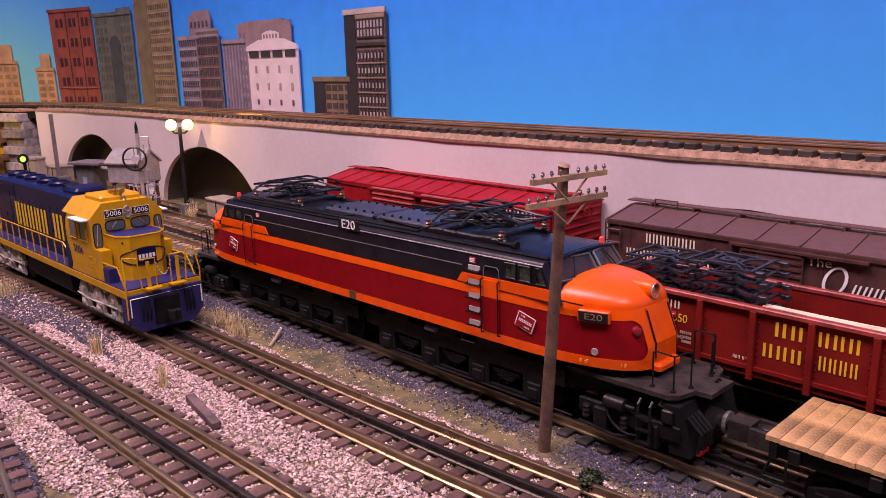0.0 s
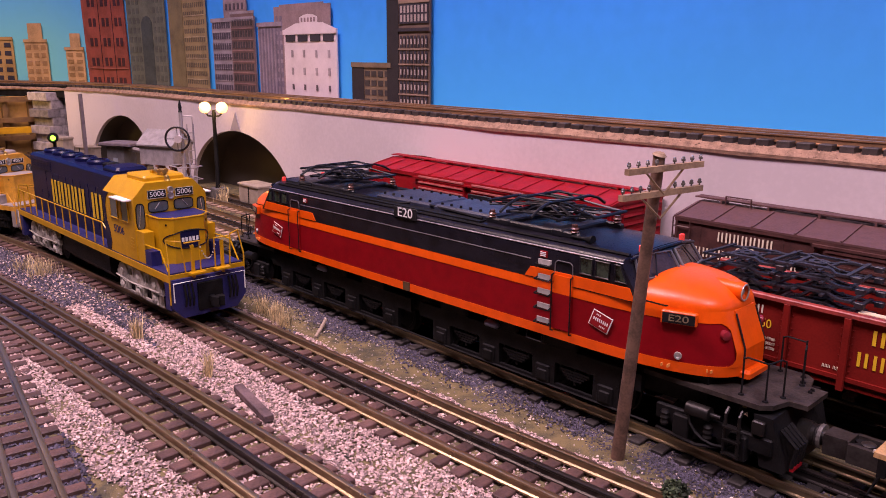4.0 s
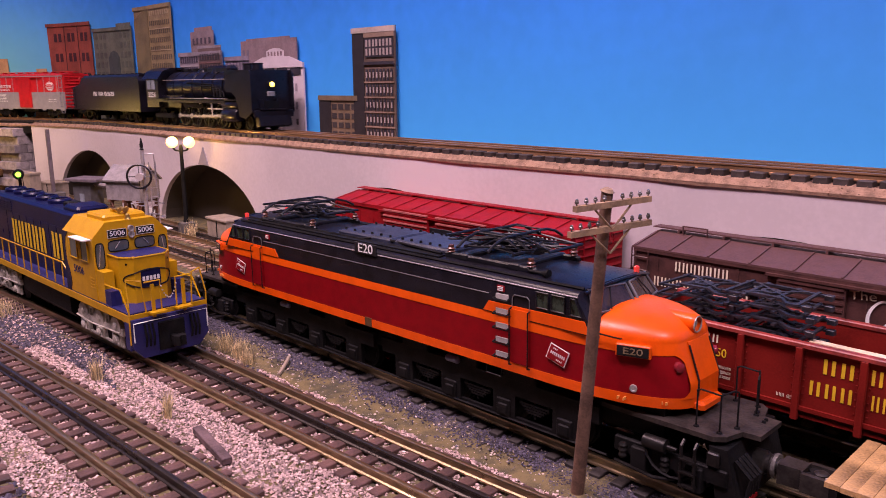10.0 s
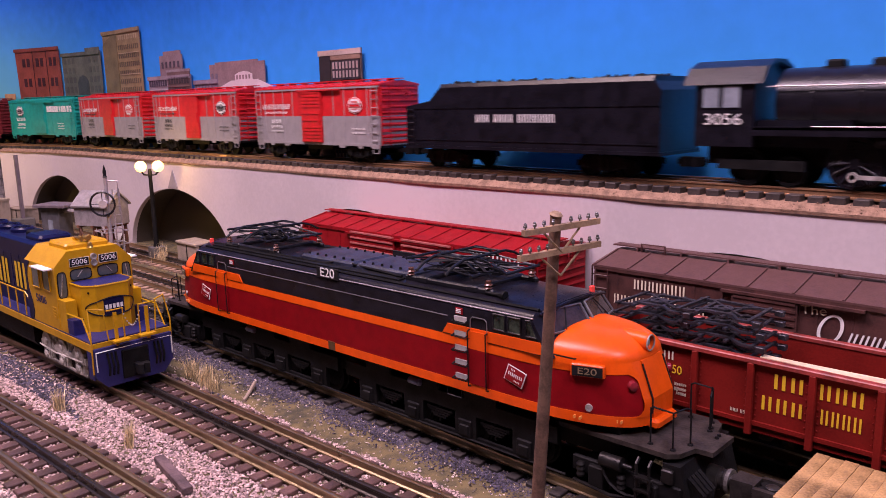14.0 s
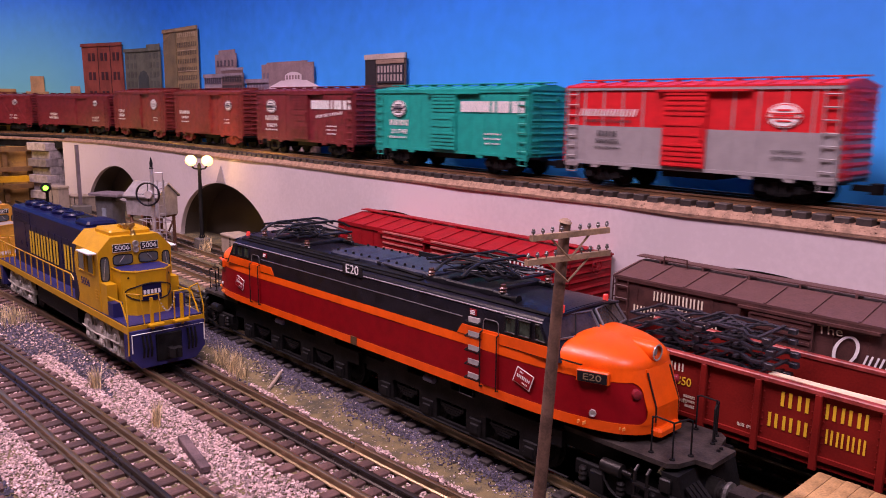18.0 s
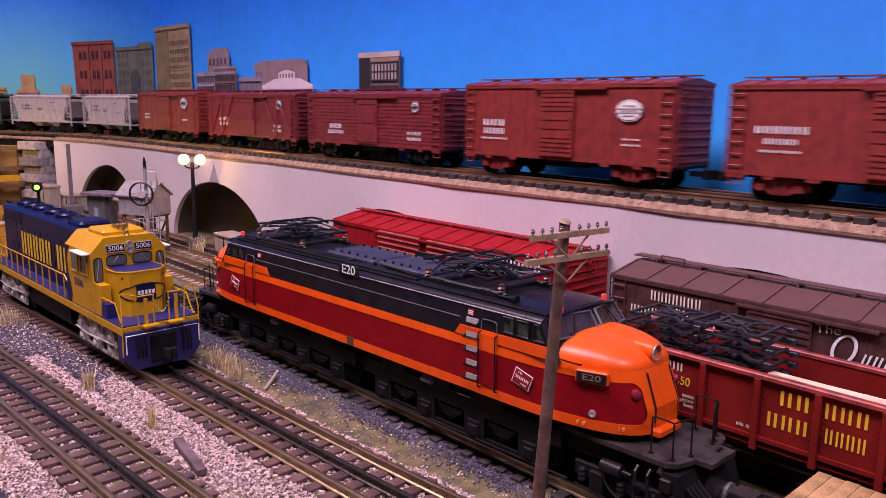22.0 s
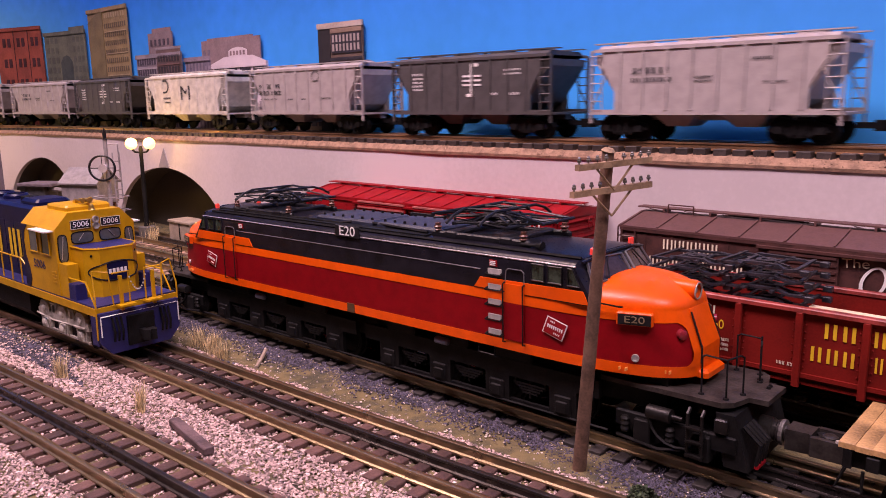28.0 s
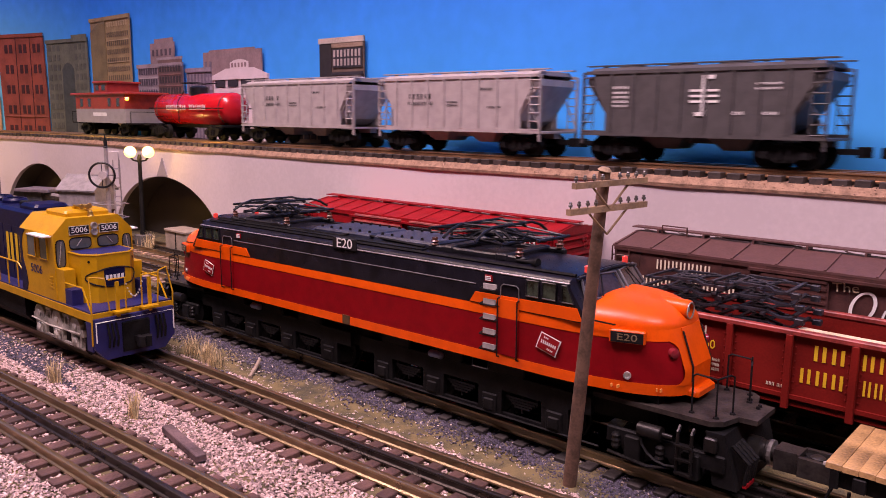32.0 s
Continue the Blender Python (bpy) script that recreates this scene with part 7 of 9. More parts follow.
words("AND", 0.0040, CREAM, c, on_side(0.0125 - CNW_X, -0.0317, 0.0652), "small_word", width=0.0115)
words("The", 0.0066, CREAM, c, on_side(0.0980 - CNW_X, -0.0317, 0.0720) @ Matrix.Rotation(0.08, 4, "Z"), "script_word", width=0.0125)
bm = bmesh.new()
ring = [(0.0060 * math.cos(a), 0.0082 * math.sin(a)) for a in [k * math.tau / 28 for k in range(28)]]
a, b = V(bm, [(x + 0.25 * z, 0, z) for x, z in ring]), V(bm, [(x * 0.72 + 0.25 * z * 0.8, 0, z * 0.84) for x, z in ring])
for k in range(28):
    bm.faces.new((a[k], a[(k + 1) % 28], b[(k + 1) % 28], b[k]))
part("script_loop", bm, WHITE, c, at=Matrix.Translation((0.1065 - CNW_X, -0.0317, 0.0635)))
bars([7], 0.0062, 0.036, WHITE, c, on_side(0.1330 - CNW_X, -0.0316, 0.0605), slant=0.3, stroke=0.2)
part("roof_grab_iron", make(tube, [(-0.114, -0.006, 0.0850), (-0.114, -0.006, 0.0900), (-0.098, -0.006, 0.0900), (-0.098, -0.006, 0.0850)], 0.0006, 5), CAR_BROWN, c)

GON = thing("gondola_car", "oxide red gondola with yellow lettering carrying lumber and black frames", "gondola", Matrix.Translation((0.131, 0.0925, RAIL_TOP)))
GL, GW, GB, GT = 0.125, 0.0245, 0.0300, 0.0605
for sy in (-1, 1):
    part("side_wall", blocks((-GL, GL, min(sy * GW, sy * (GW - 0.0016)), max(sy * GW, sy * (GW - 0.0016)), GB, GT)), GON_RED, GON)
    part("top_rim", blocks((-GL - 0.001, GL + 0.001, sy * GW - 0.0020, sy * GW + 0.0020, GT - 0.0008, GT + 0.0014), cut=0.0005), mat("worn_rim_paint", (0.28, 0.04, 0.033), 0.45, vary=0.25), GON)
    part("bottom_rim", blocks((-GL, GL, sy * GW - 0.0012, sy * GW + 0.0012, GB - 0.0004, GB + 0.0016)), GON_RED, GON)
    for k in range(10):
        x = -GL + 0.0045 + 0.0272 * k
        p = part("side_post", blocks((x - 0.0016, x + 0.0016, min(sy * GW, sy * (GW + 0.0022)), max(sy * GW, sy * (GW + 0.0022)), GB - 0.005, GT - 0.0008), cut=0.0004), GON_RED, GON)
        bm = bmesh.new()
        for j in range(9):
            for e in (-1, 1):
                lathe(bm, (x + e * 0.0026, sy * GW, GB + 0.001 + 0.0033 * j), (0, sy, 0), [(0, 0.00045), (0.0004, 0.0003)], 5)
        tagged(part("rivets", bm, GON_RED, p), kind="stuff")
for sx in (-1, 1):
    part("end_wall", blocks((min(sx * GL, sx * (GL - 0.0016)), max(sx * GL, sx * (GL - 0.0016)), -GW, GW, GB, GT)), GON_RED, GON)
    truck(GON, sx * 0.09)
    coupler(GON, sx * GL, sx)
part("floor", blocks((-GL, GL, -GW, GW, GB - 0.004, GB + 0.001)), GON_RED, GON)
part("centre_sill", blocks((-GL, GL, -0.005, 0.005, GB - 0.011, GB - 0.004)), BLACKM, GON)
gx = 0.131
lettered(GON, [(0.1095 - gx, 0.0528, 0.0150, 0.0070, [2]), (0.1315 - gx, 0.0528, 0.0195, 0.0070, [3]), (0.1070 - gx, 0.0415, 0.0200, 0.0068, [3]), (0.1318 - gx, 0.0415, 0.0178, 0.0068, [4])], GOLD, -GW - 0.0002)
lettered(GON, [(0.0500 - gx, 0.0540, 0.0085, 0.0042, [2]), (0.0575 - gx, 0.0400, 0.0065, 0.0014, [6]), (0.0575 - gx, 0.0376, 0.0065, 0.0014, [6]), (0.0580 - gx, 0.0352, 0.0055, 0.0014, [5]), (0.088 - gx, 0.0345, 0.010, 0.0016, [3, 4]), (0.0535 - gx, 0.0372, 0.006, 0.0016, [5])], CREAM, -GW - 0.0002)
words("60350", 0.0062, GOLD, GON, on_side(0.0510 - gx, -GW - 0.0002, 0.0470), "car_number", width=0.0135)

# lumber strips in the gondola
LUMBER = mat("cut_pale_lumber", (0.72, 0.55, 0.36), 0.6, vary=0.12)
for k in range(5):
    solid("lumber_strip", blocks((-0.034, 0.034, -0.0022, 0.0022, 0, 0.0024)), LUMBER, "pale sawn lumber strip lying in the gondola", "lumber", group="lumber in the gondola", at=Matrix.Translation((0.128 + 0.004 * k, 0.0730 + 0.0040 * k, RAIL_TOP + 0.0592 - 0.0012 * k)) @ Matrix.Rotation(radians(-2 + k), 4, "Z"))


def flat_bar(bm, pts, wide, thick):
    """A flat strip bent through the points."""
    P = [Vector(p) for p in pts]
    d = (P[-1] - P[0])
    n = Vector((-d.y, d.x, 0)).normalized() * wide / 2
    loft(bm, [[p - n, p + n, p + n + Vector((0, 0, thick)), p - n + Vector((0, 0, thick))] for p in P])


FRAMEP = mat("blue_black_casting", (0.024, 0.024, 0.032), 0.42, vary=0.3, spec=0.45)


def spare_frame(m, seed):
    """A flat black casting: two kinked side strips, cross ties and lugs at its ends."""
    rnd = random.Random(seed)
    ob = thing("spare_pantograph_frame", "spare black pantograph frame stacked in the gondola", "machine part", m, "stacked frames")
    for sy in (-1, 1):
        bm = bmesh.new()
        k = rnd.uniform(-0.002, 0.002)
        flat_bar(bm, [(-0.0205, sy * 0.0125, 0.0), (-0.0130, sy * 0.0125, 0.0), (-0.0080 + k, sy * 0.0105, 0.0011), (0.0060 + k, sy * 0.0105, 0.0011), (0.0110, sy * 0.0130, 0.0), (0.0205, sy * 0.0130, 0.0)], 0.0024, 0.0011)
        part("side_strip", bm, FRAMEP, ob)
        part("end_lug", blocks((0.0185, 0.0225, sy * 0.0130 - 0.0017, sy * 0.0130 + 0.0017, -0.0012, 0.0014), cut=0.0003), FRAMEP, ob)
        part("diagonal_strip", make(flat_bar, [(-0.012, -sy * 0.0100, 0.0009), (0.012, sy * 0.0100, 0.0012)], 0.0014, 0.0008), FRAMEP, ob)
    for x in (-0.0185, -0.009, 0.004, 0.0165):
        part("cross_tie", make(flat_bar, [(x, -0.0155, 0.0006), (x + rnd.uniform(-0.0015, 0.0015), 0.0155, 0.0006)], 0.0018, 0.0010), FRAMEP, ob)
    part("centre_ring", make(lathe, (-0.002, 0, 0.0004), (0, 0, 1), [(0, 0.0048), (0.0014, 0.0048), (0.0014, 0.0026), (0.0, 0.0026)], 14), FRAMEP, ob)


rnd = random.Random(8)
for pile, (px, py, n) in enumerate(((0.0370, 0.0885, 6), (0.0715, 0.0870, 6))):
    for k in range(n):
        spare_frame(Matrix.Translation((px + rnd.uniform(-0.0022, 0.0022), py + rnd.uniform(-0.0012, 0.0012), RAIL_TOP + 0.0478 + (0.0056 if pile else 0.0052) * k)) @ Matrix.Rotation(rnd.uniform(-0.04, 0.04), 4, "Z") @ Matrix.Rotation(rnd.uniform(-0.012, 0.012) - 0.03 * (pile == 0), 4, "Y"), k + 10 * pile)
solid("packing_board", blocks((0.104, 0.166, 0.0705, 0.0920, 0, 0.0215)), GON_RED, "red-brown packing block under the lumber strips", "board", at=Matrix.Translation((0, 0, RAIL_TOP + GB + 0.001)))
solid("packing_board", blocks((0.014, 0.102, 0.0720, 0.1130, 0, 0.0145)), BLACKM, "dark packing boards under the stacked frames", "board", at=Matrix.Translation((0, 0, RAIL_TOP + GB + 0.001)))

# flat car with a plank deck
FLAT = thing("flat_car", "flat car with a bare pine plank deck behind the electric locomotive", "flat car", Matrix.Translation((0.2560, 0.0315, RAIL_TOP + 0.0028)))
part("side_sill", blocks((-0.128, 0.128, -0.0222, -0.0195, 0.0175, 0.0245), (-0.128, 0.128, 0.0195, 0.0222, 0.0175, 0.0245), (-0.128, -0.125, -0.0245, 0.0245, 0.0175, 0.0245), (0.125, 0.128, -0.0245, 0.0245, 0.0175, 0.0245)), BLACKM, FLAT)
part("centre_sill", blocks((-0.126, 0.126, -0.006, 0.006, 0.013, 0.0245)), BLACKM, FLAT)
PLANKS = []
for k in range(6):
    bm = bmesh.new()
    e = rnd.uniform(0, 0.0006)
    box(bm, -0.00277, 0.00277, -0.0242 - e, 0.0242 + rnd.uniform(0, 0.0008), 0, 0.0022, cut=0.00012)
    PLANKS.append(finish("deck_plank", bm, WOOD))
for k in range(46):
    p = new("deck_plank", PLANKS[rnd.randrange(6)])
    p.parent, p.matrix_basis = FLAT, Matrix.Translation((-0.127 + 0.0056 * k, 0, 0.0247 + rnd.uniform(-0.0001, 0.0002)))
for k in range(9):
    for sy in (-1, 1):
        x = -0.118 + 0.0295 * k
        part("stake_pocket", blocks((x - 0.0022, x + 0.0022, min(sy * 0.0222, sy * 0.0252), max(sy * 0.0222, sy * 0.0252), 0.0185, 0.0238), cut=0.0003), BLACKM, FLAT)
for sx in (-1, 1):
    truck(FLAT, sx * 0.095, z0=-0.0028)
    coupler(FLAT, sx * 0.127, sx, 0.0135)
part("end_step", make(tube, [(-0.127, -0.0240, 0.0175), (-0.130, -0.0240, 0.009), (-0.121, -0.0240, 0.009), (-0.121, -0.0240, 0.0175)], 0.0007, 5), BLACKM, FLAT)

# ---- scenery ----
# telegraph pole, leaning a little
POLE = thing("telegraph_pole", "brown telegraph pole with two cross arms and glass insulators", "telegraph pole")
base, top = Vector((0.0275, -0.0105, -0.006)), Vector((0.0410, -0.0160, 0.1370))
part("post", make(rod, base, top, 0.0031, 12, 0.0024), POLEWOOD, POLE, smooth=True)
PALEW = mat("pale_crossarm_wood", (0.36, 0.24, 0.14), 0.65, vary=0.2)
INS = mat("smoky_glass_insulator", (0.12, 0.11, 0.1), 0.12, vary=0.1, bump=0.0)
for zc, hl, n in ((0.1322, 0.0200, 9), (0.1220, 0.0216, 10)):
    u = (zc - base.z) / (top.z - base.z)
    c = base.lerp(top, u) + Vector((0.0034, 0, 0))
    d = Vector((0.26, 1, 0.03)).normalized()
    bm = bmesh.new()
    w = Vector((0.0012, -0.0003, 0))
    loft(bm, [[tuple(c + d * s * hl + w * a + Vector((0, 0, b * 0.0012))) for a, b in ((-1, -1), (1, -1), (1, 1), (-1, 1))] for s in (-1, 1)])
    arm = part("cross_arm", bm, PALEW, POLE)
    for k in range(n):
        s = -0.95 + 1.9 * k / (n - 1)
        if abs(s) < 0.12:
            continue
        p = c + d * s * hl + Vector((0, 0, 0.0011))
        part("insulator", make(lathe, p, (0, 0, 1), [(0, 0.0003), (0.0008, 0.0003), (0.0009, 0.0008), (0.0017, 0.0009), (0.0020, 0.0006), (0.0024, 0.0007), (0.0028, 0.0004)], 10), INS, arm)
    for s in (-0.5, 0.5):
        part("arm_brace", make(tube, [c + d * s * hl - Vector((0, 0, 0.001)), c - Vector((0, 0, 0.0105))], 0.0005, 5), PALEW, arm)
part("pole_cap", make(rod, top, top + Vector((0.0003, 0, 0.0012)), 0.0030, 12, 0.0018), PALEW, POLE)

# double street lamp
LAMP = thing("street_lamp", "black street lamp with two glowing globes beside the arch", "street lamp", Matrix.Translation((-0.693, 0.161, GROUND)))
part("plinth", blocks((-0.008, 0.008, -0.008, 0.008, 0, 0.017), cut=0.001), mat("grey_plinth", (0.12, 0.11, 0.1), 0.7), LAMP)
part("post", make(lathe, (0, 0, 0.016), (0, 0, 1), [(0, 0.0042), (0.006, 0.0030), (0.085, 0.0022), (0.094, 0.0026), (0.098, 0.0015)], 12), BLACKM, LAMP, smooth=True)
part("arm", make(tube, [(-0.0075, -0.0075, 0.111), (-0.005, -0.005, 0.107), (0, 0, 0.106), (0.005, 0.005, 0.107), (0.0075, 0.0075, 0.111)], 0.0012, 6), BLACKM, LAMP)
for s in (-1, 1):
    part("globe", make(lathe, (s * 0.0075, s * 0.0075, 0.1100), (0, 0, 1), [(0.0070 * (1 - math.cos(a)), 0.0070 * math.sin(a)) for a in [k * math.pi / 10 for k in range(11)]], 18), GLOBE, LAMP, "glowing warm globe", smooth=True)
data = bpy.data.lights.new("street_lamp_light", "POINT")
data.energy, data.color, data.shadow_soft_size = 0.10, (1.0, 0.56, 0.16), 0.004
new("street_lamp_light", data).location = (-0.693 + 0.012, 0.161 - 0.012, GROUND + 0.122)

# searchlight signal with ladder
SIG = thing("signal_mast", "silver signal mast with a round black-rimmed target and ladder", "railway signal", Matrix.Translation((-0.3630, -0.0310, GROUND)))
SILV = mat("silver_mast_paint", (0.42, 0.38, 0.37), 0.45, 0.2)
part("mast", make(lathe, (0, 0, 0), (0, 0, 1), [(0, 0.0036), (0.004, 0.0036), (0.005, 0.0018), (0.138, 0.0014)], 10), SILV, SIG, smooth=True)
part("finial", make(lathe, (0, 0, 0.137), (0, 0, 1), [(0, 0.0017), (0.0015, 0.0011), (0.004, 0.0014), (0.009, 0.0003)], 10), BLACKM, SIG, smooth=True)
t = part("lamp_head", make(lathe, (0.0005, -0.0025, 0.1170), (0.75, -0.66, 0), [(-0.004, 0.001), (-0.003, 0.0026), (0.004, 0.0030), (0.004, 0.0022)], 16), mat("pale_signal_disc", (0.5, 0.45, 0.45), 0.5), SIG)
ax = Vector((0.75, -0.66, 0)).normalized()
sd = Vector((0.66, 0.75, 0)).normalized()
c0 = Vector((0.0005, -0.0040, 0.1170))
part("target_rim", make(tube, [c0 + (sd * math.cos(k * math.tau / 28) + Vector((0, 0, 1)) * math.sin(k * math.tau / 28)) * 0.0090 for k in range(29)], 0.0008, 6), BLACK, t)
for k in range(4):
    e = sd * math.cos(k * math.pi / 2) + Vector((0, 0, 1)) * math.sin(k * math.pi / 2)
    part("rim_strut", make(tube, [c0 + e * 0.0028, c0 + e * 0.0090], 0.0003, 5), BLACK, t)
for s in (-1, 1):
    part("ladder_rail", make(tube, [(0.006, 0.005 + s * 0.0025, 0.0), (0.0045, 0.005 + s * 0.0025, 0.128)], 0.0005, 5), SILV, SIG)
for k in range(18):
    part("rung", make(tube, [(0.0055, 0.0025, 0.006 + 0.0068 * k), (0.0055, 0.0075, 0.006 + 0.0068 * k)], 0.0004, 5), SILV, SIG)
for zz in (0.096, 0.086):
    part("platform_rail", make(tube, [(-0.009, -0.008, zz), (0.010, -0.008, zz), (0.010, 0.010, zz), (-0.009, 0.010, zz), (-0.009, -0.008, zz)], 0.0005, 5), SILV, SIG)
part("top_bracket", make(tube, [(0, 0, 0.134), (0.0055, 0.0065, 0.134), (0.0055, 0.0065, 0.110)], 0.0005, 5), SILV, SIG)
part("junction_box", blocks((-0.005, 0.004, -0.005, 0.005, 0.078, 0.0855), cut=0.0006), SILV, SIG)

# small signal with a lit green lens
GS = thing("dwarf_signal", "black signal head with a lit green lens", "railway signal", Matrix.Translation((-0.964, 0.052, GROUND)))
part("post", make(rod, (0, 0, 0), (0, 0, 0.062), 0.0022, 8), BLACKM, GS)
part("head", make(lathe, (-0.004, 0.0008, 0.066), (0.9, -0.35, 0), [(0, 0.003), (0.002, 0.0068), (0.0105, 0.0072), (0.0108, 0.0060)], 18), BLACKM, GS, smooth=True)
part("hood", make(lathe, (0.006, -0.003, 0.066), (0.9, -0.35, 0), [(0, 0.0050), (0.006, 0.0050), (0.006, 0.0045), (0.001, 0.0042)], 14), BLACKM, GS)
part("lens", make(lathe, (0.0075, -0.0035, 0.066), (0.9, -0.35, 0), [(0, 0.0036), (0.0015, 0.0032), (0.002, 0.0016)], 14), GREENL, GS)

# relay box, gabled bin on a timber trestle, post, pier
RB = thing("relay_box", "small pale grey trackside cabinet", "cabinet", Matrix.Translation((-0.621, 0.176, GROUND)))
part("body", blocks((-0.024, 0.022, -0.012, 0.012, 0, 0.027)), mat("pale_cabinet_paint", (0.34, 0.28, 0.22), 0.6), RB)
part("lid", blocks((-0.0255, 0.0235, -0.0135, 0.0135, 0.027, 0.0295), cut=0.0008), mat("pale_cabinet_paint", (0.34, 0.28, 0.22)), RB)
part("door_seam", blocks((-0.002, 0.0, -0.0123, -0.0119, 0.002, 0.026)), BLACKM, RB)

BIN = thing("loading_bin", "white gabled loading bin on a brown timber trestle", "trestle building", Matrix.Translation((-0.724, 0.110, GROUND)) @ Matrix.Rotation(radians(26), 4, "Z") @ Matrix.Diagonal((0.74, 0.74, 1.02, 1)))
BINP = mat("off_white_bin_paint", (0.29, 0.26, 0.26), 0.6, vary=0.12)
TIMB = mat("red_brown_timber", (0.19, 0.085, 0.05), 0.7, vary=0.2)
bm = bmesh.new()
prism(bm, [(-0.024, 0.048), (0.024, 0.048), (0.024, 0.072), (0.0, 0.086), (-0.024, 0.072)], -0.034, 0.034, axis="x")
part("bin", bm, BINP, BIN)
for s in (-1, 1):
    bm = bmesh.new()
    prism(bm, [(s * 0.028, 0.0702), (0, 0.0872), (0, 0.0890), (s * 0.0285, 0.0720)], -0.037, 0.037, axis="x")
    part("roof_slope", bm, mat("grey_bin_roof", (0.27, 0.245, 0.245), 0.6), BIN)
for x in (-0.028, 0.0, 0.028):
    for y in (-0.02, 0.02):
        part("trestle_post", blocks((x - 0.002, x + 0.002, y - 0.002, y + 0.002, 0, 0.048)), TIMB, BIN)
    part("cap_beam", blocks((x - 0.002, x + 0.002, -0.026, 0.026, 0.0455, 0.0485)), TIMB, BIN)
for s in (-1, 1):
    for x0, x1 in ((-0.028, 0.0), (0.028, 0.0)):
        part("diagonal_brace", make(tube, [(x0, s * 0.022, 0.045), (x1, s * 0.022, 0.004)], 0.0016, 5), TIMB, BIN)
part("chute", make(tube, [(-0.034, 0.0, 0.060), (-0.112, 0.034, 0.060)], 0.0030, 6), BINP, BIN)
part("chute_house", blocks((-0.150, -0.112, 0.022, 0.052, 0.0, 0.064)), mat("grey_chute_house", (0.10, 0.095, 0.10), 0.7), BIN)
part("chute_house_window", blocks((-0.136, -0.126, 0.0213, 0.0220, 0.034, 0.048)), mat("pale_window_plastic", (0.25, 0.28, 0.32)), BIN)
part("chute_house_roof", blocks((-0.160, -0.092, 0.014, 0.060, 0.064, 0.0675), cut=0.001), mat("grey_violet_post_paint", (0.15, 0.12, 0.135)), BIN)
part("timber_prop", make(tube, [(0.030, -0.026, 0.046), (0.046, -0.050, 0.002)], 0.0017, 5), TIMB, BIN)
copy_thing(RB, Matrix.Translation((-1.165, 0.160, GROUND)) @ Matrix.Rotation(0.25, 4, "Z"))
copy_thing(RB, Matrix.Translation((-1.186, 0.128, GROUND)) @ Matrix.Rotation(0.3, 4, "Z") @ Matrix.Diagonal((0.8, 0.8, 1.55, 1)))
BOARD = thing("trackside_sign", "small blank white sign board on a short post", "sign", Matrix.Translation((-0.774, 0.155, GROUND)) @ Matrix.Rotation(0.7, 4, "Z"))
part("post", make(rod, (0, 0, 0), (0, 0, 0.024), 0.0013, 7), BINP, BOARD)
part("board", blocks((-0.008, 0.008, -0.0024, -0.0012, 0.016, 0.027), cut=0.0003), WHITE, BOARD)

P = thing("catenary_post", "dark steel post standing before the viaduct", "post", Matrix.Translation((-1.126, 0.146, GROUND)))
part("post", blocks((-0.0026, 0.0026, -0.0026, 0.0026, 0, 0.118)), mat("grey_violet_post_paint", (0.15, 0.12, 0.135), 0.6), P)
part("foot", blocks((-0.014, 0.014, -0.014, 0.014, 0, 0.016), cut=0.001), mat("grey_plinth", (0.12, 0.11, 0.1)), P)

# masonry pier in courses at the end of the wall, girder bridge beyond it
PIER = thing("bridge_pier", "grey stone block pier at the end of the viaduct", "bridge pier", Matrix.Translation((-1.292, 0.150, GROUND)) @ Matrix.Rotation(0.34, 4, "Z"), kind="structure")
STONE = mat("grey_pier_stone", (0.3, 0.26, 0.26), 0.8, vary=0.2, random_by="object")
part("core", blocks((-0.024, 0.024, -0.018, 0.058, -0.004, 0.115)), STONE, PIER)
for k in range(8):
    for j, y in enumerate((-0.020, 0.005, 0.032)):
        o = 0.008 if k % 2 else 0
        part("stone_block", blocks((-0.026, 0.026, y + 0.0004 - o, y + 0.0246 - o, 0.0145 * k, 0.0145 * k + 0.0138), cut=0.0008), STONE, PIER)
bm = bmesh.new()
br = [-2.05 + 0.8 * k / 16 for k in range(17)]
for off in (-0.026, 0.026):
    loft(bm, [[(*up_track(s, off + e)[0].xy, z) for e, z in ((-0.0015, UP_Z - 0.026), (0.0015, UP_Z - 0.026), (0.0015, UP_Z - 0.006), (-0.0015, UP_Z - 0.006))] for s in br])
solid("girder_bridge", bm, BLACKM, "black plate girder bridge carrying the upper line", "bridge", "structure")

# warm-lit timber works at the far end
WORKS = thing("timber_works", "ochre timber works building with tall posts under the bridge", "building", Matrix.Translation((-1.36, 0.02, GROUND)))
OCH = mat("ochre_boards", (0.34, 0.19, 0.05), 0.7, vary=0.3, scale=30)
part("wall", blocks((-0.02, 0.02, -0.24, 0.11, 0, 0.106)), OCH, WORKS)
for k in range(9):
    part("post", blocks((0.02, 0.030, -0.235 + 0.042 * k, -0.227 + 0.042 * k, 0, 0.108)), mat("dark_ochre_timber", (0.16, 0.085, 0.03), 0.7), WORKS)
for z in (0.03, 0.062, 0.098):
    part("rail_beam", blocks((0.030, 0.036, -0.24, 0.11, z, z + 0.008)), mat("dark_ochre_timber", (0.16, 0.085, 0.03)), WORKS)
part("yellow_girder", blocks((0.060, 0.075, -0.24, 0.09, 0.046, 0.056)), YELLOW, WORKS)
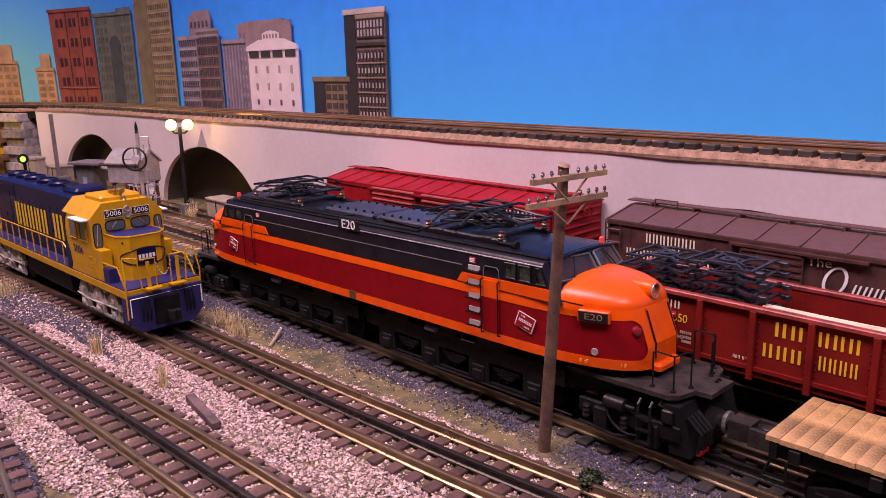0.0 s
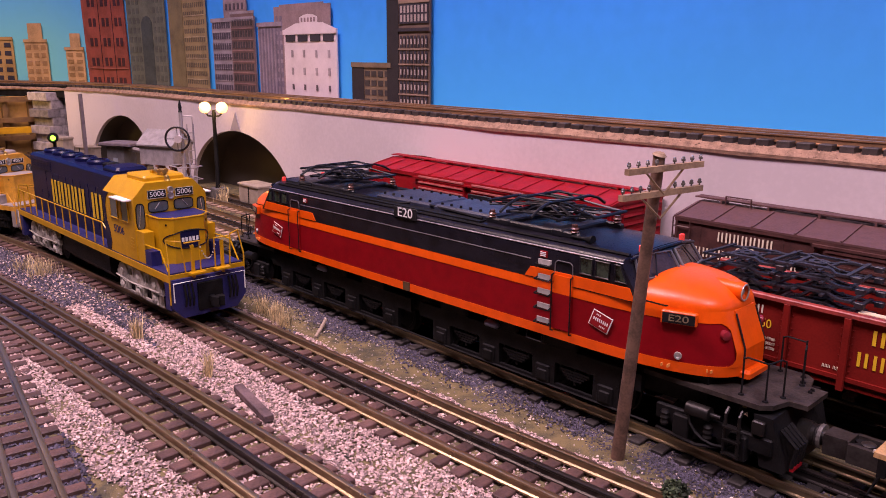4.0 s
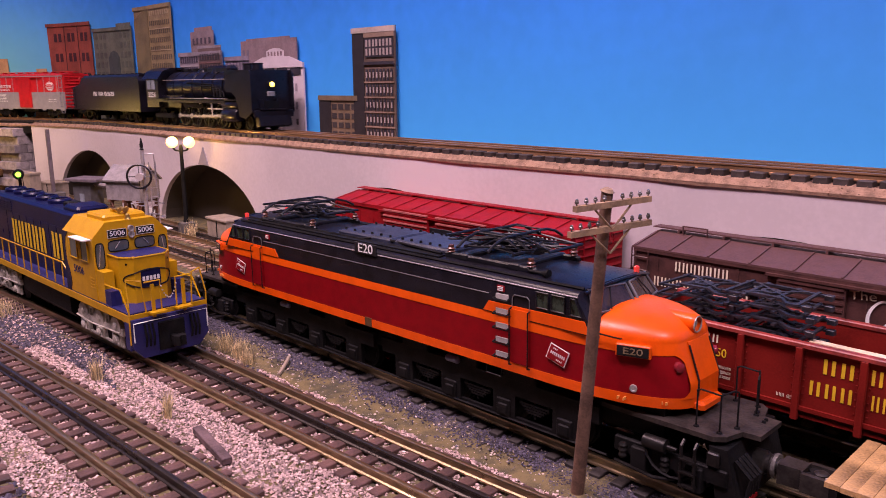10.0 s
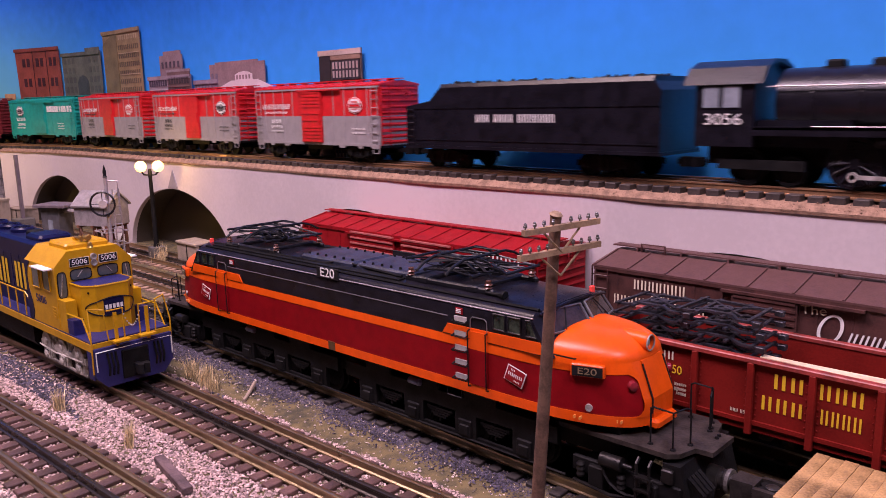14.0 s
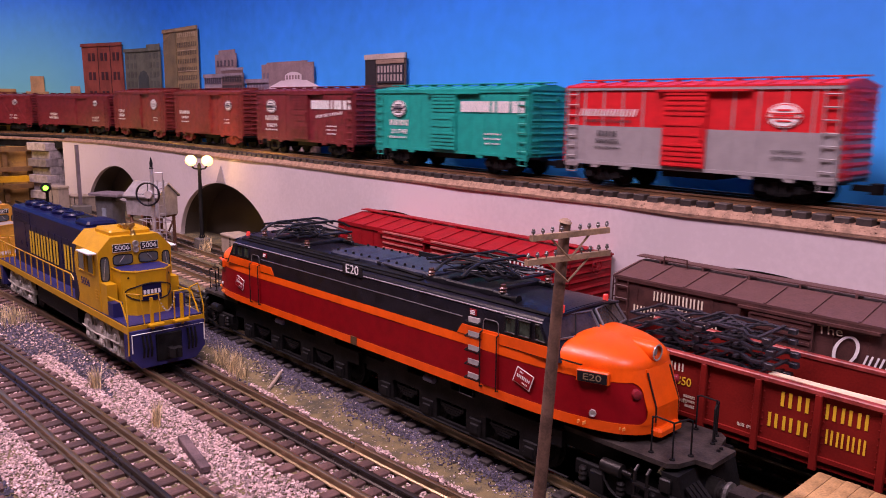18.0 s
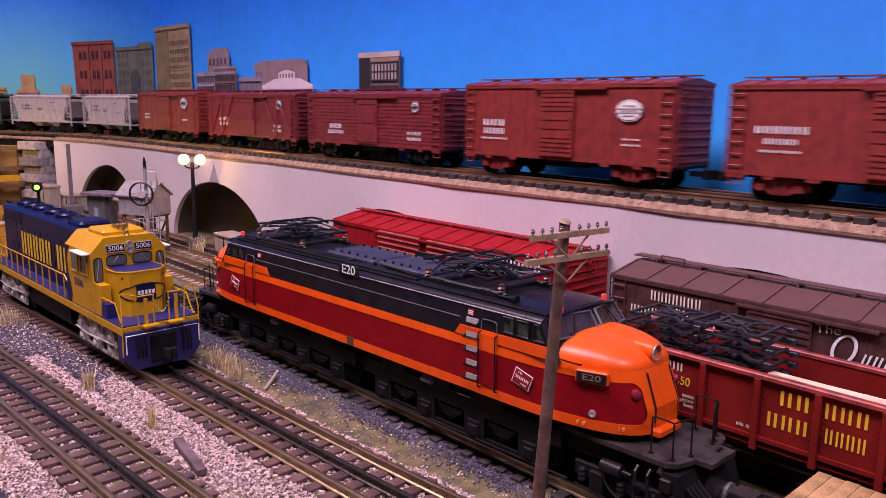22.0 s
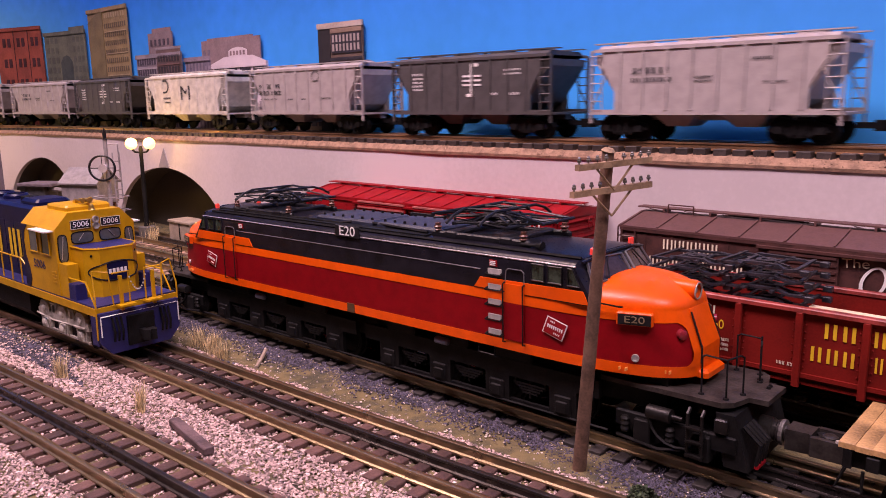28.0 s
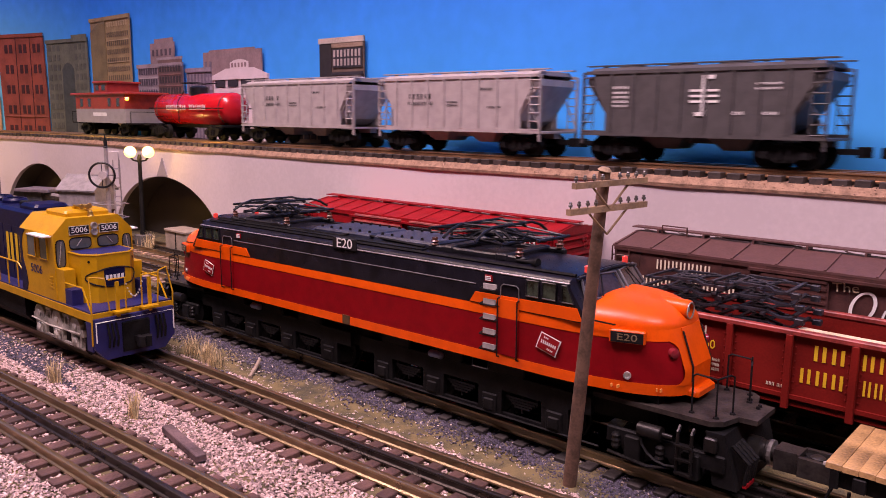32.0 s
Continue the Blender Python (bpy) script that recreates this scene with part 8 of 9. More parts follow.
# invented lamp on a bracket, added to give this end its warm light
WL = thing("work_lamp", "shaded lamp added to warm the timber works and backdrop end", "lamp", Matrix.Translation((-1.235, 0.02, 0.150)))
part("shade", make(lathe, (0, 0, 0), (0, 0, -1), [(0, 0.006), (0.012, 0.022), (0.013, 0.022), (0.013, 0.020), (0.004, 0.006)], 16), BLACKM, WL)
part("bracket", make(tube, [(0, 0, 0.0), (-0.04, 0, 0.02), (-0.11, 0, -0.02)], 0.002, 6), BLACKM, WL)
data = bpy.data.lights.new("work_lamp_light", "POINT")
data.energy, data.color, data.shadow_soft_size = 0.35, (1.0, 0.62, 0.16), 0.01
new("work_lamp_light", data).location = (-1.235, 0.02, 0.130)


# ---- building cut-outs on the backdrop ----
def print_at(s, z):
    """Where a point of the skyline lies on the backdrop: along it, and up."""
    u = 0.225 + (max(s, -1.10) - 0.225) * 0.941 + min(0, s + 1.10) * 1.22  # wider spaced round the bend
    return u, 0.180 + (z - 0.180) * 0.941


def cutout(label, s0, s1, z1, wall, rows, cols, glassm, steps=(), side=0.0, curl=0.0, win=(0.62, 0.55), z0=0.10, top=None, lean=0.0):
    """A flat printed building mounted just before the backdrop; s runs along it, steps add upper blocks (a, b, height)."""
    ob = thing("building_cutout", label, "building cutout")

    def at(s, z, d):
        k = lean * (z - z0)
        u, v = print_at(s + k, z)
        p = back_point(u, -0.004 - d - curl * ((s - s0) / (s1 - s0) - 0.5) ** 2)
        return (p[0], p[1], v)

    def slab(name, a, b, za, zb, d, t, material, parent=ob, n=8):
        bm = bmesh.new()
        ss = [a + (b - a) * k / n for k in range(n + 1)]
        loft(bm, [[at(s, za, d), at(s, zb, d), at(s, zb, d - t), at(s, za, d - t)] for s in ss])
        return part(name, bm, material, parent)
    w = slab("facade", s0, s1, z0, z1, 0.002, 0.002, wall)
    for a, b, za, zb, m in steps:
        slab("upper_block", a, b, za, zb, 0.0015, 0.0015, m or wall)
    if side:
        slab("shaded_side", s0, s0 + side * (s1 - s0), z0, z1, 0.0028, 0.0006, mat("shadow_side_print", (0.022, 0.018, 0.02), 0.7))
    a0 = s0 + side * (s1 - s0)
    for r in range(rows):
        for c in range(cols):
            u0 = a0 + (s1 - a0) * (c + 0.5 - win[0] / 2) / cols
            u1 = a0 + (s1 - a0) * (c + 0.5 + win[0] / 2) / cols
            h = (z1 - z0 - 0.012) / rows
            v0 = z0 + 0.004 + h * (r + 0.5 - win[1] / 2)
            slab("window", u0, u1, v0, v0 + h * win[1], 0.0026, 0.0006, glassm, w, 1)
    slab("cornice", s0 - 0.001, s1 + 0.001, z1 - 0.006, z1, 0.0036, 0.002, top or wall, w)
    return ob


def pr(name, c, vary=0.15):
    return mat(name, c, 0.65, vary=vary, scale=40, fine=400, bump=0.03)


DKW = pr("printed_dark_window", (0.035, 0.03, 0.04))
LTW = pr("printed_pale_window", (0.5, 0.46, 0.4))
cutout("tan stepped office block cut-out", -1.440, -1.398, 0.205, pr("printed_tan", (0.45, 0.27, 0.12)), 6, 3, pr("printed_tan_window", (0.3, 0.17, 0.07)), steps=((-1.432, -1.406, 0.205, 0.236, None),))
cutout("sliver of an ochre tower cut-out", -1.50, -1.462, 0.21, pr("printed_ochre", (0.4, 0.24, 0.08)), 6, 2, DKW)
cutout("narrow tan tower cut-out", -1.362, -1.326, 0.19, pr("printed_tan2", (0.5, 0.3, 0.14)), 6, 2, pr("printed_tan_window", (0.3, 0.17, 0.07)), steps=((-1.352, -1.332, 0.19, 0.216, None),))
def panel(ob, name, outline, d, material, t=0.0008):
    """A printed shape on a cut-out, its outline in (s, z), d before the backdrop."""
    bm = bmesh.new()
    outline = [print_at(u, z) for u, z in outline]
    a = V(bm, [(*back_point(u, -0.004 - d), z) for u, z in outline])
    b = V(bm, [(*back_point(u, -0.004 - d + t), z) for u, z in outline])
    bm.faces.new(a)
    bm.faces.new(b[::-1])
    for k in range(len(a)):
        bm.faces.new((a[k], b[k], b[(k + 1) % len(a)], a[(k + 1) % len(a)]))
    return part(name, bm, material, ob)


def rect(a, b, z0, z1):
    return [(a, z0), (b, z0), (b, z1), (a, z1)]


def window_rows(ob, a, b, z0, z1, rows, cols, d, material, pair=False, win=(0.5, 0.6)):
    for r in range(rows):
        for c in range(cols):
            w, hh = (b - a) / cols, (z1 - z0) / rows
            u, v = a + w * (c + 0.5), z0 + hh * (r + 0.5)
            for o in ((-0.21, 0.21) if pair else (0,)):
                k = win[0] * w * (0.42 if pair else 0.5)
                panel(ob, "window", rect(u + o * w - k * (0.8 if pair else 1), u + o * w + k * (0.8 if pair else 1), v - hh * win[1] / 2, v + hh * win[1] / 2), d, material, 0.0004)


ob = cutout("dark red brick block cut-out", -1.318, -1.228, 0.298, pr("printed_brick", (0.25, 0.058, 0.036)), 0, 0, DKW, curl=0.0, lean=-0.02)
BRW = pr("printed_brick_window", (0.05, 0.014, 0.016))
for a in (-1.312, -1.284, -1.256):
    window_rows(ob, a, a + 0.022, 0.108, 0.290, 5, 1, 0.0026, BRW, True, (0.40, 0.42))
for u in (-1.287, -1.2585):
    panel(ob, "corner_seam", rect(u, u + 0.0011, 0.10, 0.292), 0.0027, BRW, 0.0004)
panel(ob, "string_course", rect(-1.317, -1.229, 0.150, 0.152), 0.0027, pr("printed_brick_pale", (0.33, 0.10, 0.07)), 0.0004)
ob = cutout("grey-green glass office cut-out", -1.224, -1.134, 0.284, pr("printed_green_grey", (0.13, 0.135, 0.10)), 0, 0, DKW, steps=((-1.170, -1.136, 0.284, 0.290, None),))
panel(ob, "dark_arched_bay", [(-1.192, 0.12), (-1.166, 0.12), (-1.166, 0.232), (-1.172, 0.241), (-1.179, 0.244), (-1.186, 0.241), (-1.192, 0.232)], 0.0026, pr("printed_green_window", (0.055, 0.065, 0.06)))
window_rows(ob, -1.222, -1.194, 0.11, 0.278, 10, 3, 0.0026, pr("printed_green_shade", (0.095, 0.10, 0.08)), False, (0.6, 0.6))
window_rows(ob, -1.164, -1.136, 0.11, 0.278, 10, 3, 0.0026, pr("printed_green_shade", (0.095, 0.10, 0.08)), False, (0.6, 0.6))
ob = cutout("tall bronze glass tower cut-out curling forward", -1.122, -1.000, 0.312, pr("printed_bronze", (0.30, 0.22, 0.11)), 0, 0, DKW, curl=0.0)
for a, b, za, zb in ((-1.1215, -1.107, 0.290, 0.300), (-1.107, -1.093, 0.300, 0.306), (-1.093, -1.080, 0.306, 0.306)):
    panel(ob, "brown_face", [(a, 0.10), (b, 0.10), (b, zb), (a, za)], 0.0032, pr("printed_bronze_brown", (0.19, 0.145, 0.07)))
BRZ = pr("printed_bronze_window", (0.13, 0.10, 0.065))
window_rows(ob, -1.078, -1.002, 0.112, 0.290, 13, 11, 0.0027, BRZ, False, (0.52, 0.55))
for k in range(5):
    panel(ob, "pale_ledge", rect(-1.078, -1.0015, 0.136 + 0.0342 * k, 0.1375 + 0.0342 * k), 0.0029, pr("printed_bronze_pale", (0.42, 0.33, 0.2)), 0.0004)
window_rows(ob, -1.076, -1.004, 0.293, 0.305, 1, 9, 0.0028, pr("printed_bronze_pale", (0.42, 0.33, 0.2)), False, (0.5, 0.6))

LGR, LBR = pr("printed_lilac_grey", (0.30, 0.25, 0.28)), pr("printed_brown_grey", (0.16, 0.10, 0.095))
ob = cutout("grey and brown loft buildings cut-out", -0.978, -0.846, 0.232, LGR, 0, 0, DKW, steps=((-0.938, -0.868, 0.20, 0.262, pr("printed_mauve", (0.25, 0.185, 0.2))), (-0.925, -0.872, 0.262, 0.268, pr("printed_mauve", (0.25, 0.185, 0.2)))))
panel(ob, "brown_front", rect(-0.914, -0.845, 0.10, 0.237), 0.0030, LBR)
panel(ob, "pale_ledge", rect(-0.916, -0.843, 0.2365, 0.240), 0.0034, LGR)
for k in range(6):
    panel(ob, "pale_ledge", rect(-0.977, -0.915, 0.118 + 0.0185 * k, 0.1195 + 0.0185 * k), 0.0030, pr("printed_ledge", (0.42, 0.36, 0.38)), 0.0006)
window_rows(ob, -0.975, -0.917, 0.118, 0.229, 7, 8, 0.0031, pr("printed_plum_window", (0.075, 0.06, 0.085)), False, (0.62, 0.58))
window_rows(ob, -0.911, -0.848, 0.118, 0.232, 7, 8, 0.0036, pr("printed_dark_pane", (0.05, 0.04, 0.045)), False, (0.62, 0.58))
for k in range(1, 7):
    panel(ob, "brick_sill", rect(-0.912, -0.846, 0.1165 + 0.0163 * k, 0.1183 + 0.0163 * k), 0.0038, pr("printed_sill_rose", (0.27, 0.15, 0.135)), 0.0004)
window_rows(ob, -0.934, -0.872, 0.242, 0.2535, 1, 5, 0.0024, pr("printed_plum_window", (0.075, 0.06, 0.085)), False, (0.42, 0.8))
window_rows(ob, -0.975, -0.848, 0.101, 0.113, 1, 5, 0.0037, pr("printed_shop_red", (0.3, 0.1, 0.1)), False, (0.7, 0.4))

ob = cutout("lilac grey slab cut-out", -0.835, -0.770, 0.222, pr("printed_lilac", (0.27, 0.22, 0.27)), 0, 0, DKW, steps=((-0.790, -0.652, 0.12, 0.242, pr("printed_rose_brown", (0.27, 0.19, 0.2))), (-0.775, -0.668, 0.242, 0.2445, pr("printed_rose_brown", (0.27, 0.19, 0.2)))))
for k in range(7):
    panel(ob, "window_strip", rect(-0.831 + 0.0088 * k, -0.8275 + 0.0088 * k, 0.105, 0.214), 0.0026, pr("printed_lilac_window", (0.17, 0.14, 0.19)), 0.0004)
window_rows(ob, -0.788, -0.766, 0.13, 0.232, 8, 2, 0.0021, pr("printed_lilac_window", (0.17, 0.14, 0.19)), False, (0.5, 0.6))
WHT = pr("printed_white", (0.66, 0.57, 0.60), 0.05)
ob = cutout("white hotel cut-out with small dark windows", -0.764, -0.638, 0.210, WHT, 0, 0, DKW, top=WHT)
panel(ob, "hip_roof", [(-0.766, 0.2095), (-0.636, 0.2095), (-0.668, 0.2185), (-0.732, 0.2185)], 0.0032, WHT)
panel(ob, "attic", [(-0.722, 0.2180), (-0.680, 0.2180), (-0.680, 0.2260), (-0.690, 0.2290), (-0.701, 0.2300), (-0.712, 0.2290), (-0.722, 0.2260)], 0.0030, WHT)
window_rows(ob, -0.720, -0.682, 0.2185, 0.2265, 1, 5, 0.0034, pr("printed_rose_brown", (0.27, 0.19, 0.2)), False, (0.5, 0.7))
window_rows(ob, -0.762, -0.640, 0.193, 0.205, 1, 4, 0.0030, DKW, False, (0.78, 0.75))
window_rows(ob, -0.758, -0.640, 0.143, 0.190, 2, 4, 0.0030, pr("printed_faint_window", (0.36, 0.30, 0.33)), False, (0.17, 0.42))
window_rows(ob, -0.758, -0.640, 0.105, 0.143, 2, 4, 0.0030, pr("printed_grey_window", (0.13, 0.10, 0.11)), False, (0.15, 0.40))
TBR = pr("printed_dark_brown", (0.15, 0.10, 0.075))
ob = cutout("brown brick tower cut-out with pale windows", -0.534, -0.458, 0.246, TBR, 0, 0, LTW, side=0.28, top=pr("printed_cornice", (0.5, 0.42, 0.36)))
TLD = pr("printed_tower_ledge", (0.30, 0.21, 0.15))
panel(ob, "frieze", rect(-0.5120, -0.4585, 0.2345, 0.2395), 0.0032, TLD, 0.0004)
panel(ob, "dark_top_storey", rect(-0.5105, -0.4595, 0.2120, 0.2335), 0.0032, DKW, 0.0004)
window_rows(ob, -0.5095, -0.4605, 0.2130, 0.2330, 2, 8, 0.0036, pr("printed_tower_window", (0.40, 0.34, 0.31)), False, (0.5, 0.78))
panel(ob, "bracket_band", rect(-0.5125, -0.4580, 0.2035, 0.2070), 0.0038, DKW, 0.0004)
for k in range(5):
    z = 0.1850 - 0.0172 * k
    panel(ob, "pale_ledge", rect(-0.5125, -0.4585, z - 0.0022, z - 0.0006), 0.0034, TLD, 0.0004)
    window_rows(ob, -0.5105, -0.4600, z, z + 0.0140, 1, 8, 0.0034, DKW, False, (0.62, 0.94))
    window_rows(ob, -0.5105, -0.4600, z + 0.0020, z + 0.0120, 1, 8, 0.0038, pr("printed_tower_window", (0.40, 0.34, 0.31)), False, (0.34, 0.62))
cutout("low brown brick wing cut-out", -0.605, -0.528, 0.168, pr("printed_dark_brown2", (0.20, 0.14, 0.085)), 5, 4, pr("printed_dim_window", (0.05, 0.04, 0.04)), side=0.32, win=(0.70, 0.60))

# ---- ground cover ----
rnd = random.Random(21)


def stones(name, label, material, places, kind="stuff"):
    """Angular stones as one mesh: places are (x, y, z, size)."""
    base = np.array([(1, 0, 0), (-1, 0, 0), (0, 1, 0), (0, -1, 0), (0, 0, 1), (0, 0, -1)], float)
    tri = np.array([(0, 2, 4), (2, 1, 4), (1, 3, 4), (3, 0, 4), (2, 0, 5), (1, 2, 5), (3, 1, 5), (0, 3, 5)])
    n = len(places)
    P = np.array(places)
    g = np.random.default_rng(5)
    q = base[None] * g.uniform(0.65, 1.25, (n, 6, 1)) + g.normal(0, 0.22, (n, 6, 3))
    a = g.uniform(0, math.tau, n)
    ca, sa = np.cos(a)[:, None], np.sin(a)[:, None]
    q = np.stack([q[..., 0] * ca - q[..., 1] * sa, q[..., 0] * sa + q[..., 1] * ca, q[..., 2] * 0.75], -1)
    v = (q * P[:, 3][:, None, None] + P[:, None, :3]).reshape(-1, 3)
    f = (tri[None] + 6 * np.arange(n)[:, None, None]).reshape(-1, 3)
    me = bpy.data.meshes.new(name)
    me.from_pydata(v.tolist(), [], f.tolist())
    me.materials.append(material)
    return tagged(new(name, me), label, "ballast", kind=kind)


PINK = mat("pink_grey_ballast_stone", (0.60, 0.44, 0.40), 0.85, vary=0.2, scale=300, bump=0.3, random_by="island")
CINDER = mat("dark_cinder_ballast", (0.085, 0.074, 0.105), 0.9, vary=0.25, scale=300, bump=0.3, random_by="island")
spots, dark, loose = [], [], []
for _ in range(210000):
    x, y = rnd.uniform(-0.62, 0.20), rnd.uniform(-0.30, 0.02)
    yc, yb, ya = TRACK_C(x)[0].y, TRACK_B(x)[0].y, TRACK_A(max(-0.6, x))[0].y
    dc, db, da = y - yc, y - yb, y - ya
    j = 0.006 * noise.noise((x * 45, y * 45, 7))
    hit = False
    if (dc < 0.030 + j and y > yb + 0.02) or (-0.05 + j < db < 0.03):
        # thinner over the ties, dirtier towards the left of the main line
        edge = -0.27 + 0.10 * noise.noise((x * 14, y * 14, 4)) - (0.10 if dc < -0.050 else 0)
        if x < edge and -0.075 < dc < 0.033 and rnd.random() < 0.85:
            hit = rnd.random() < (0.20 if abs(dc) < 0.030 else 0.75)
            if hit:
                dark.append((x, y, GROUND + 0.0004, rnd.uniform(0.0008, 0.0015)))
            continue
        on_tie = abs(dc) < 0.0255 or abs(db) < 0.0255
        if on_tie and rnd.random() < 0.45:
            continue
        z = GROUND + (0.0004 if on_tie else 0.0010) + 0.0008 * noise.noise((x * 30, y * 30, 1))
        spots.append((x, y, z - 0.0003 + rnd.uniform(-0.0003, 0.0005), rnd.uniform(0.0005, 0.0011)))
    elif abs(da) < 0.03 and rnd.random() < 0.5:
        dark.append((x, y, GROUND + 0.0004, rnd.uniform(0.0008, 0.0015)))
    elif rnd.random() < 0.10:
        loose.append((x, y, GROUND + 0.0003, 0.0003 + 0.0007 * rnd.random() ** 3))
stones("ballast", "pink-grey crushed stone ballast between the ties", PINK, spots)
for _ in range(60000):
    x, y = rnd.uniform(-0.55, 0.30), rnd.uniform(-0.020, 0.030)
    edge = -0.0035 + 0.009 * noise.noise((x * 18, y * 18, 2))
    if y < edge - rnd.expovariate(1 / 0.0035):
        continue
    dark.append((x, y, GROUND + 0.0003 + 0.0005 * noise.noise((x * 50, y * 50, 1)), rnd.uniform(0.0004, 0.0009)))
stones("cinder_ballast", "dark blue-grey cinder ballast along the sidings", CINDER, dark)
stones("loose_stone", "pale stones scattered over the earth between the tracks", mat("pale_loose_stone", (0.55, 0.46, 0.4), 0.85, vary=0.2, random_by="island"), loose)
up = []
for _ in range(14000):
    s, o = rnd.uniform(-1.15, 0.35), rnd.uniform(-0.0303, 0.026)
    p, a = up_track(s, o)
    z = UP_Z - 0.0073 if o > -0.0262 else (UP_Z - 0.0076) + (o + 0.0262) / 0.0040 * 0.0045
    up.append((p.x, p.y, z, rnd.uniform(0.0003, 0.0007)))
stones("deck_ballast", "tan grit ballast along the viaduct deck", mat("tan_grit", (0.36, 0.22, 0.15), 0.9, vary=0.2, random_by="island"), up)

GRASSM = mat("dry_straw_grass", (0.74, 0.58, 0.32), 0.8, vary=0.25, random_by="island")
for gx, gy, h, r, n in ((-0.183, -0.107, 0.0165, 0.0026, 90), (-0.270, -0.113, 0.0150, 0.0035, 90), (-0.262, -0.026, 0.014, 0.0050, 110), (-0.240, -0.029, 0.0150, 0.0050, 120), (-0.228, -0.030, 0.012, 0.0050, 90), (-0.250, -0.022, 0.010, 0.0060, 60), (-0.672, 0.158, 0.022, 0.006, 60), (-0.665, 0.150, 0.018, 0.006, 60), (-0.470, -0.112, 0.015, 0.012, 120), (-0.500, -0.116, 0.012, 0.014, 120)):
    bm = bmesh.new()
    for _ in range(n):
        x, y = rnd.gauss(0, r * 0.5), rnd.gauss(0, r * 0.5)
        dx, dy = rnd.gauss(0, 0.22), rnd.gauss(0, 0.22)
        hh = h * rnd.uniform(0.50, 1.22)
        w = 0.00022
        a = rnd.uniform(0, math.tau)
        cx, cy = w * math.cos(a), w * math.sin(a)
        m1 = (x + dx * hh * 0.4, y + dy * hh * 0.4, hh * 0.6)
        v = V(bm, [(x - cx, y - cy, 0), (x + cx, y + cy, 0), (m1[0] + cx * 0.8, m1[1] + cy * 0.8, m1[2]), (m1[0] - cx * 0.8, m1[1] - cy * 0.8, m1[2]), (x + dx * hh, y + dy * hh, hh)])
        bm.faces.new(v[:4])
        bm.faces.new((v[3], v[2], v[4]))
    solid("grass_tuft", bm, GRASSM, "tuft of dry straw-coloured grass in the ballast", "grass", group="dry grass tufts", at=Matrix.Translation((gx, gy, GROUND)))

solid("weathered_board", blocks((-0.0225, 0.0225, -0.0026, 0.0026, 0, 0.0034), cut=0.0004), mat("weathered_board_wood", (0.13, 0.085, 0.085), 0.7, vary=0.25), "weathered brown board lying on the ballast", "board", at=Matrix.Translation((-0.130, -0.1085, GROUND + 0.0022)) @ Matrix.Rotation(radians(-9), 4, "Z"))
bm = bmesh.new()
tube(bm, [(-0.195, -0.0265, 0.0), (-0.203, -0.017, 0.0012), (-0.212, -0.007, 0.0030)], 0.0012, 7)
solid("broken_stick", bm, mat("pale_stick_wood", (0.33, 0.26, 0.2), 0.7), "pale broken stick lying on the earth", "stick", at=Matrix.Translation((0, 0, GROUND + 0.0008)))

# small shrub of many leaf clumps
BUSH = thing("shrub", "small dark green foam shrub beside the track", "shrub", Matrix.Translation((0.066, -0.0265, GROUND)))
bm = bmesh.new()
for k in range(7):
    a = k * math.tau / 7
    tube(bm, [(0, 0, 0), (0.002 * math.cos(a), 0.002 * math.sin(a), 0.004), (0.0035 * math.cos(a + 0.4), 0.0035 * math.sin(a + 0.4), 0.008)], 0.0004, 4)
part("twig", bm, TIMB, BUSH)
bm = bmesh.new()
for _ in range(900):
    d = Vector((rnd.gauss(0, 1), rnd.gauss(0, 1), rnd.gauss(0, 1))).normalized() * rnd.uniform(0.5, 1.0) ** 0.5
    r = 1 + 0.3 * noise.noise(d * 2.5)
    c = Vector((d.x * 0.0055 * r, d.y * 0.0055 * r, 0.0060 + d.z * 0.0055 * r))
    if c.z < 0:
        continue
    u = Vector((rnd.gauss(0, 1), rnd.gauss(0, 1), rnd.gauss(0, 1))).normalized() * 0.0009
    w = u.cross(Vector((rnd.gauss(0, 1), rnd.gauss(0, 1), rnd.gauss(0, 1)))).normalized() * 0.0008
    bm.faces.new(V(bm, [c - u, c + w, c + u, c - w]))
tagged(part("leaves", bm, mat("dark_green_foam", (0.045, 0.065, 0.03), 0.9, vary=0.3, random_by="island"), BUSH), kind="stuff")


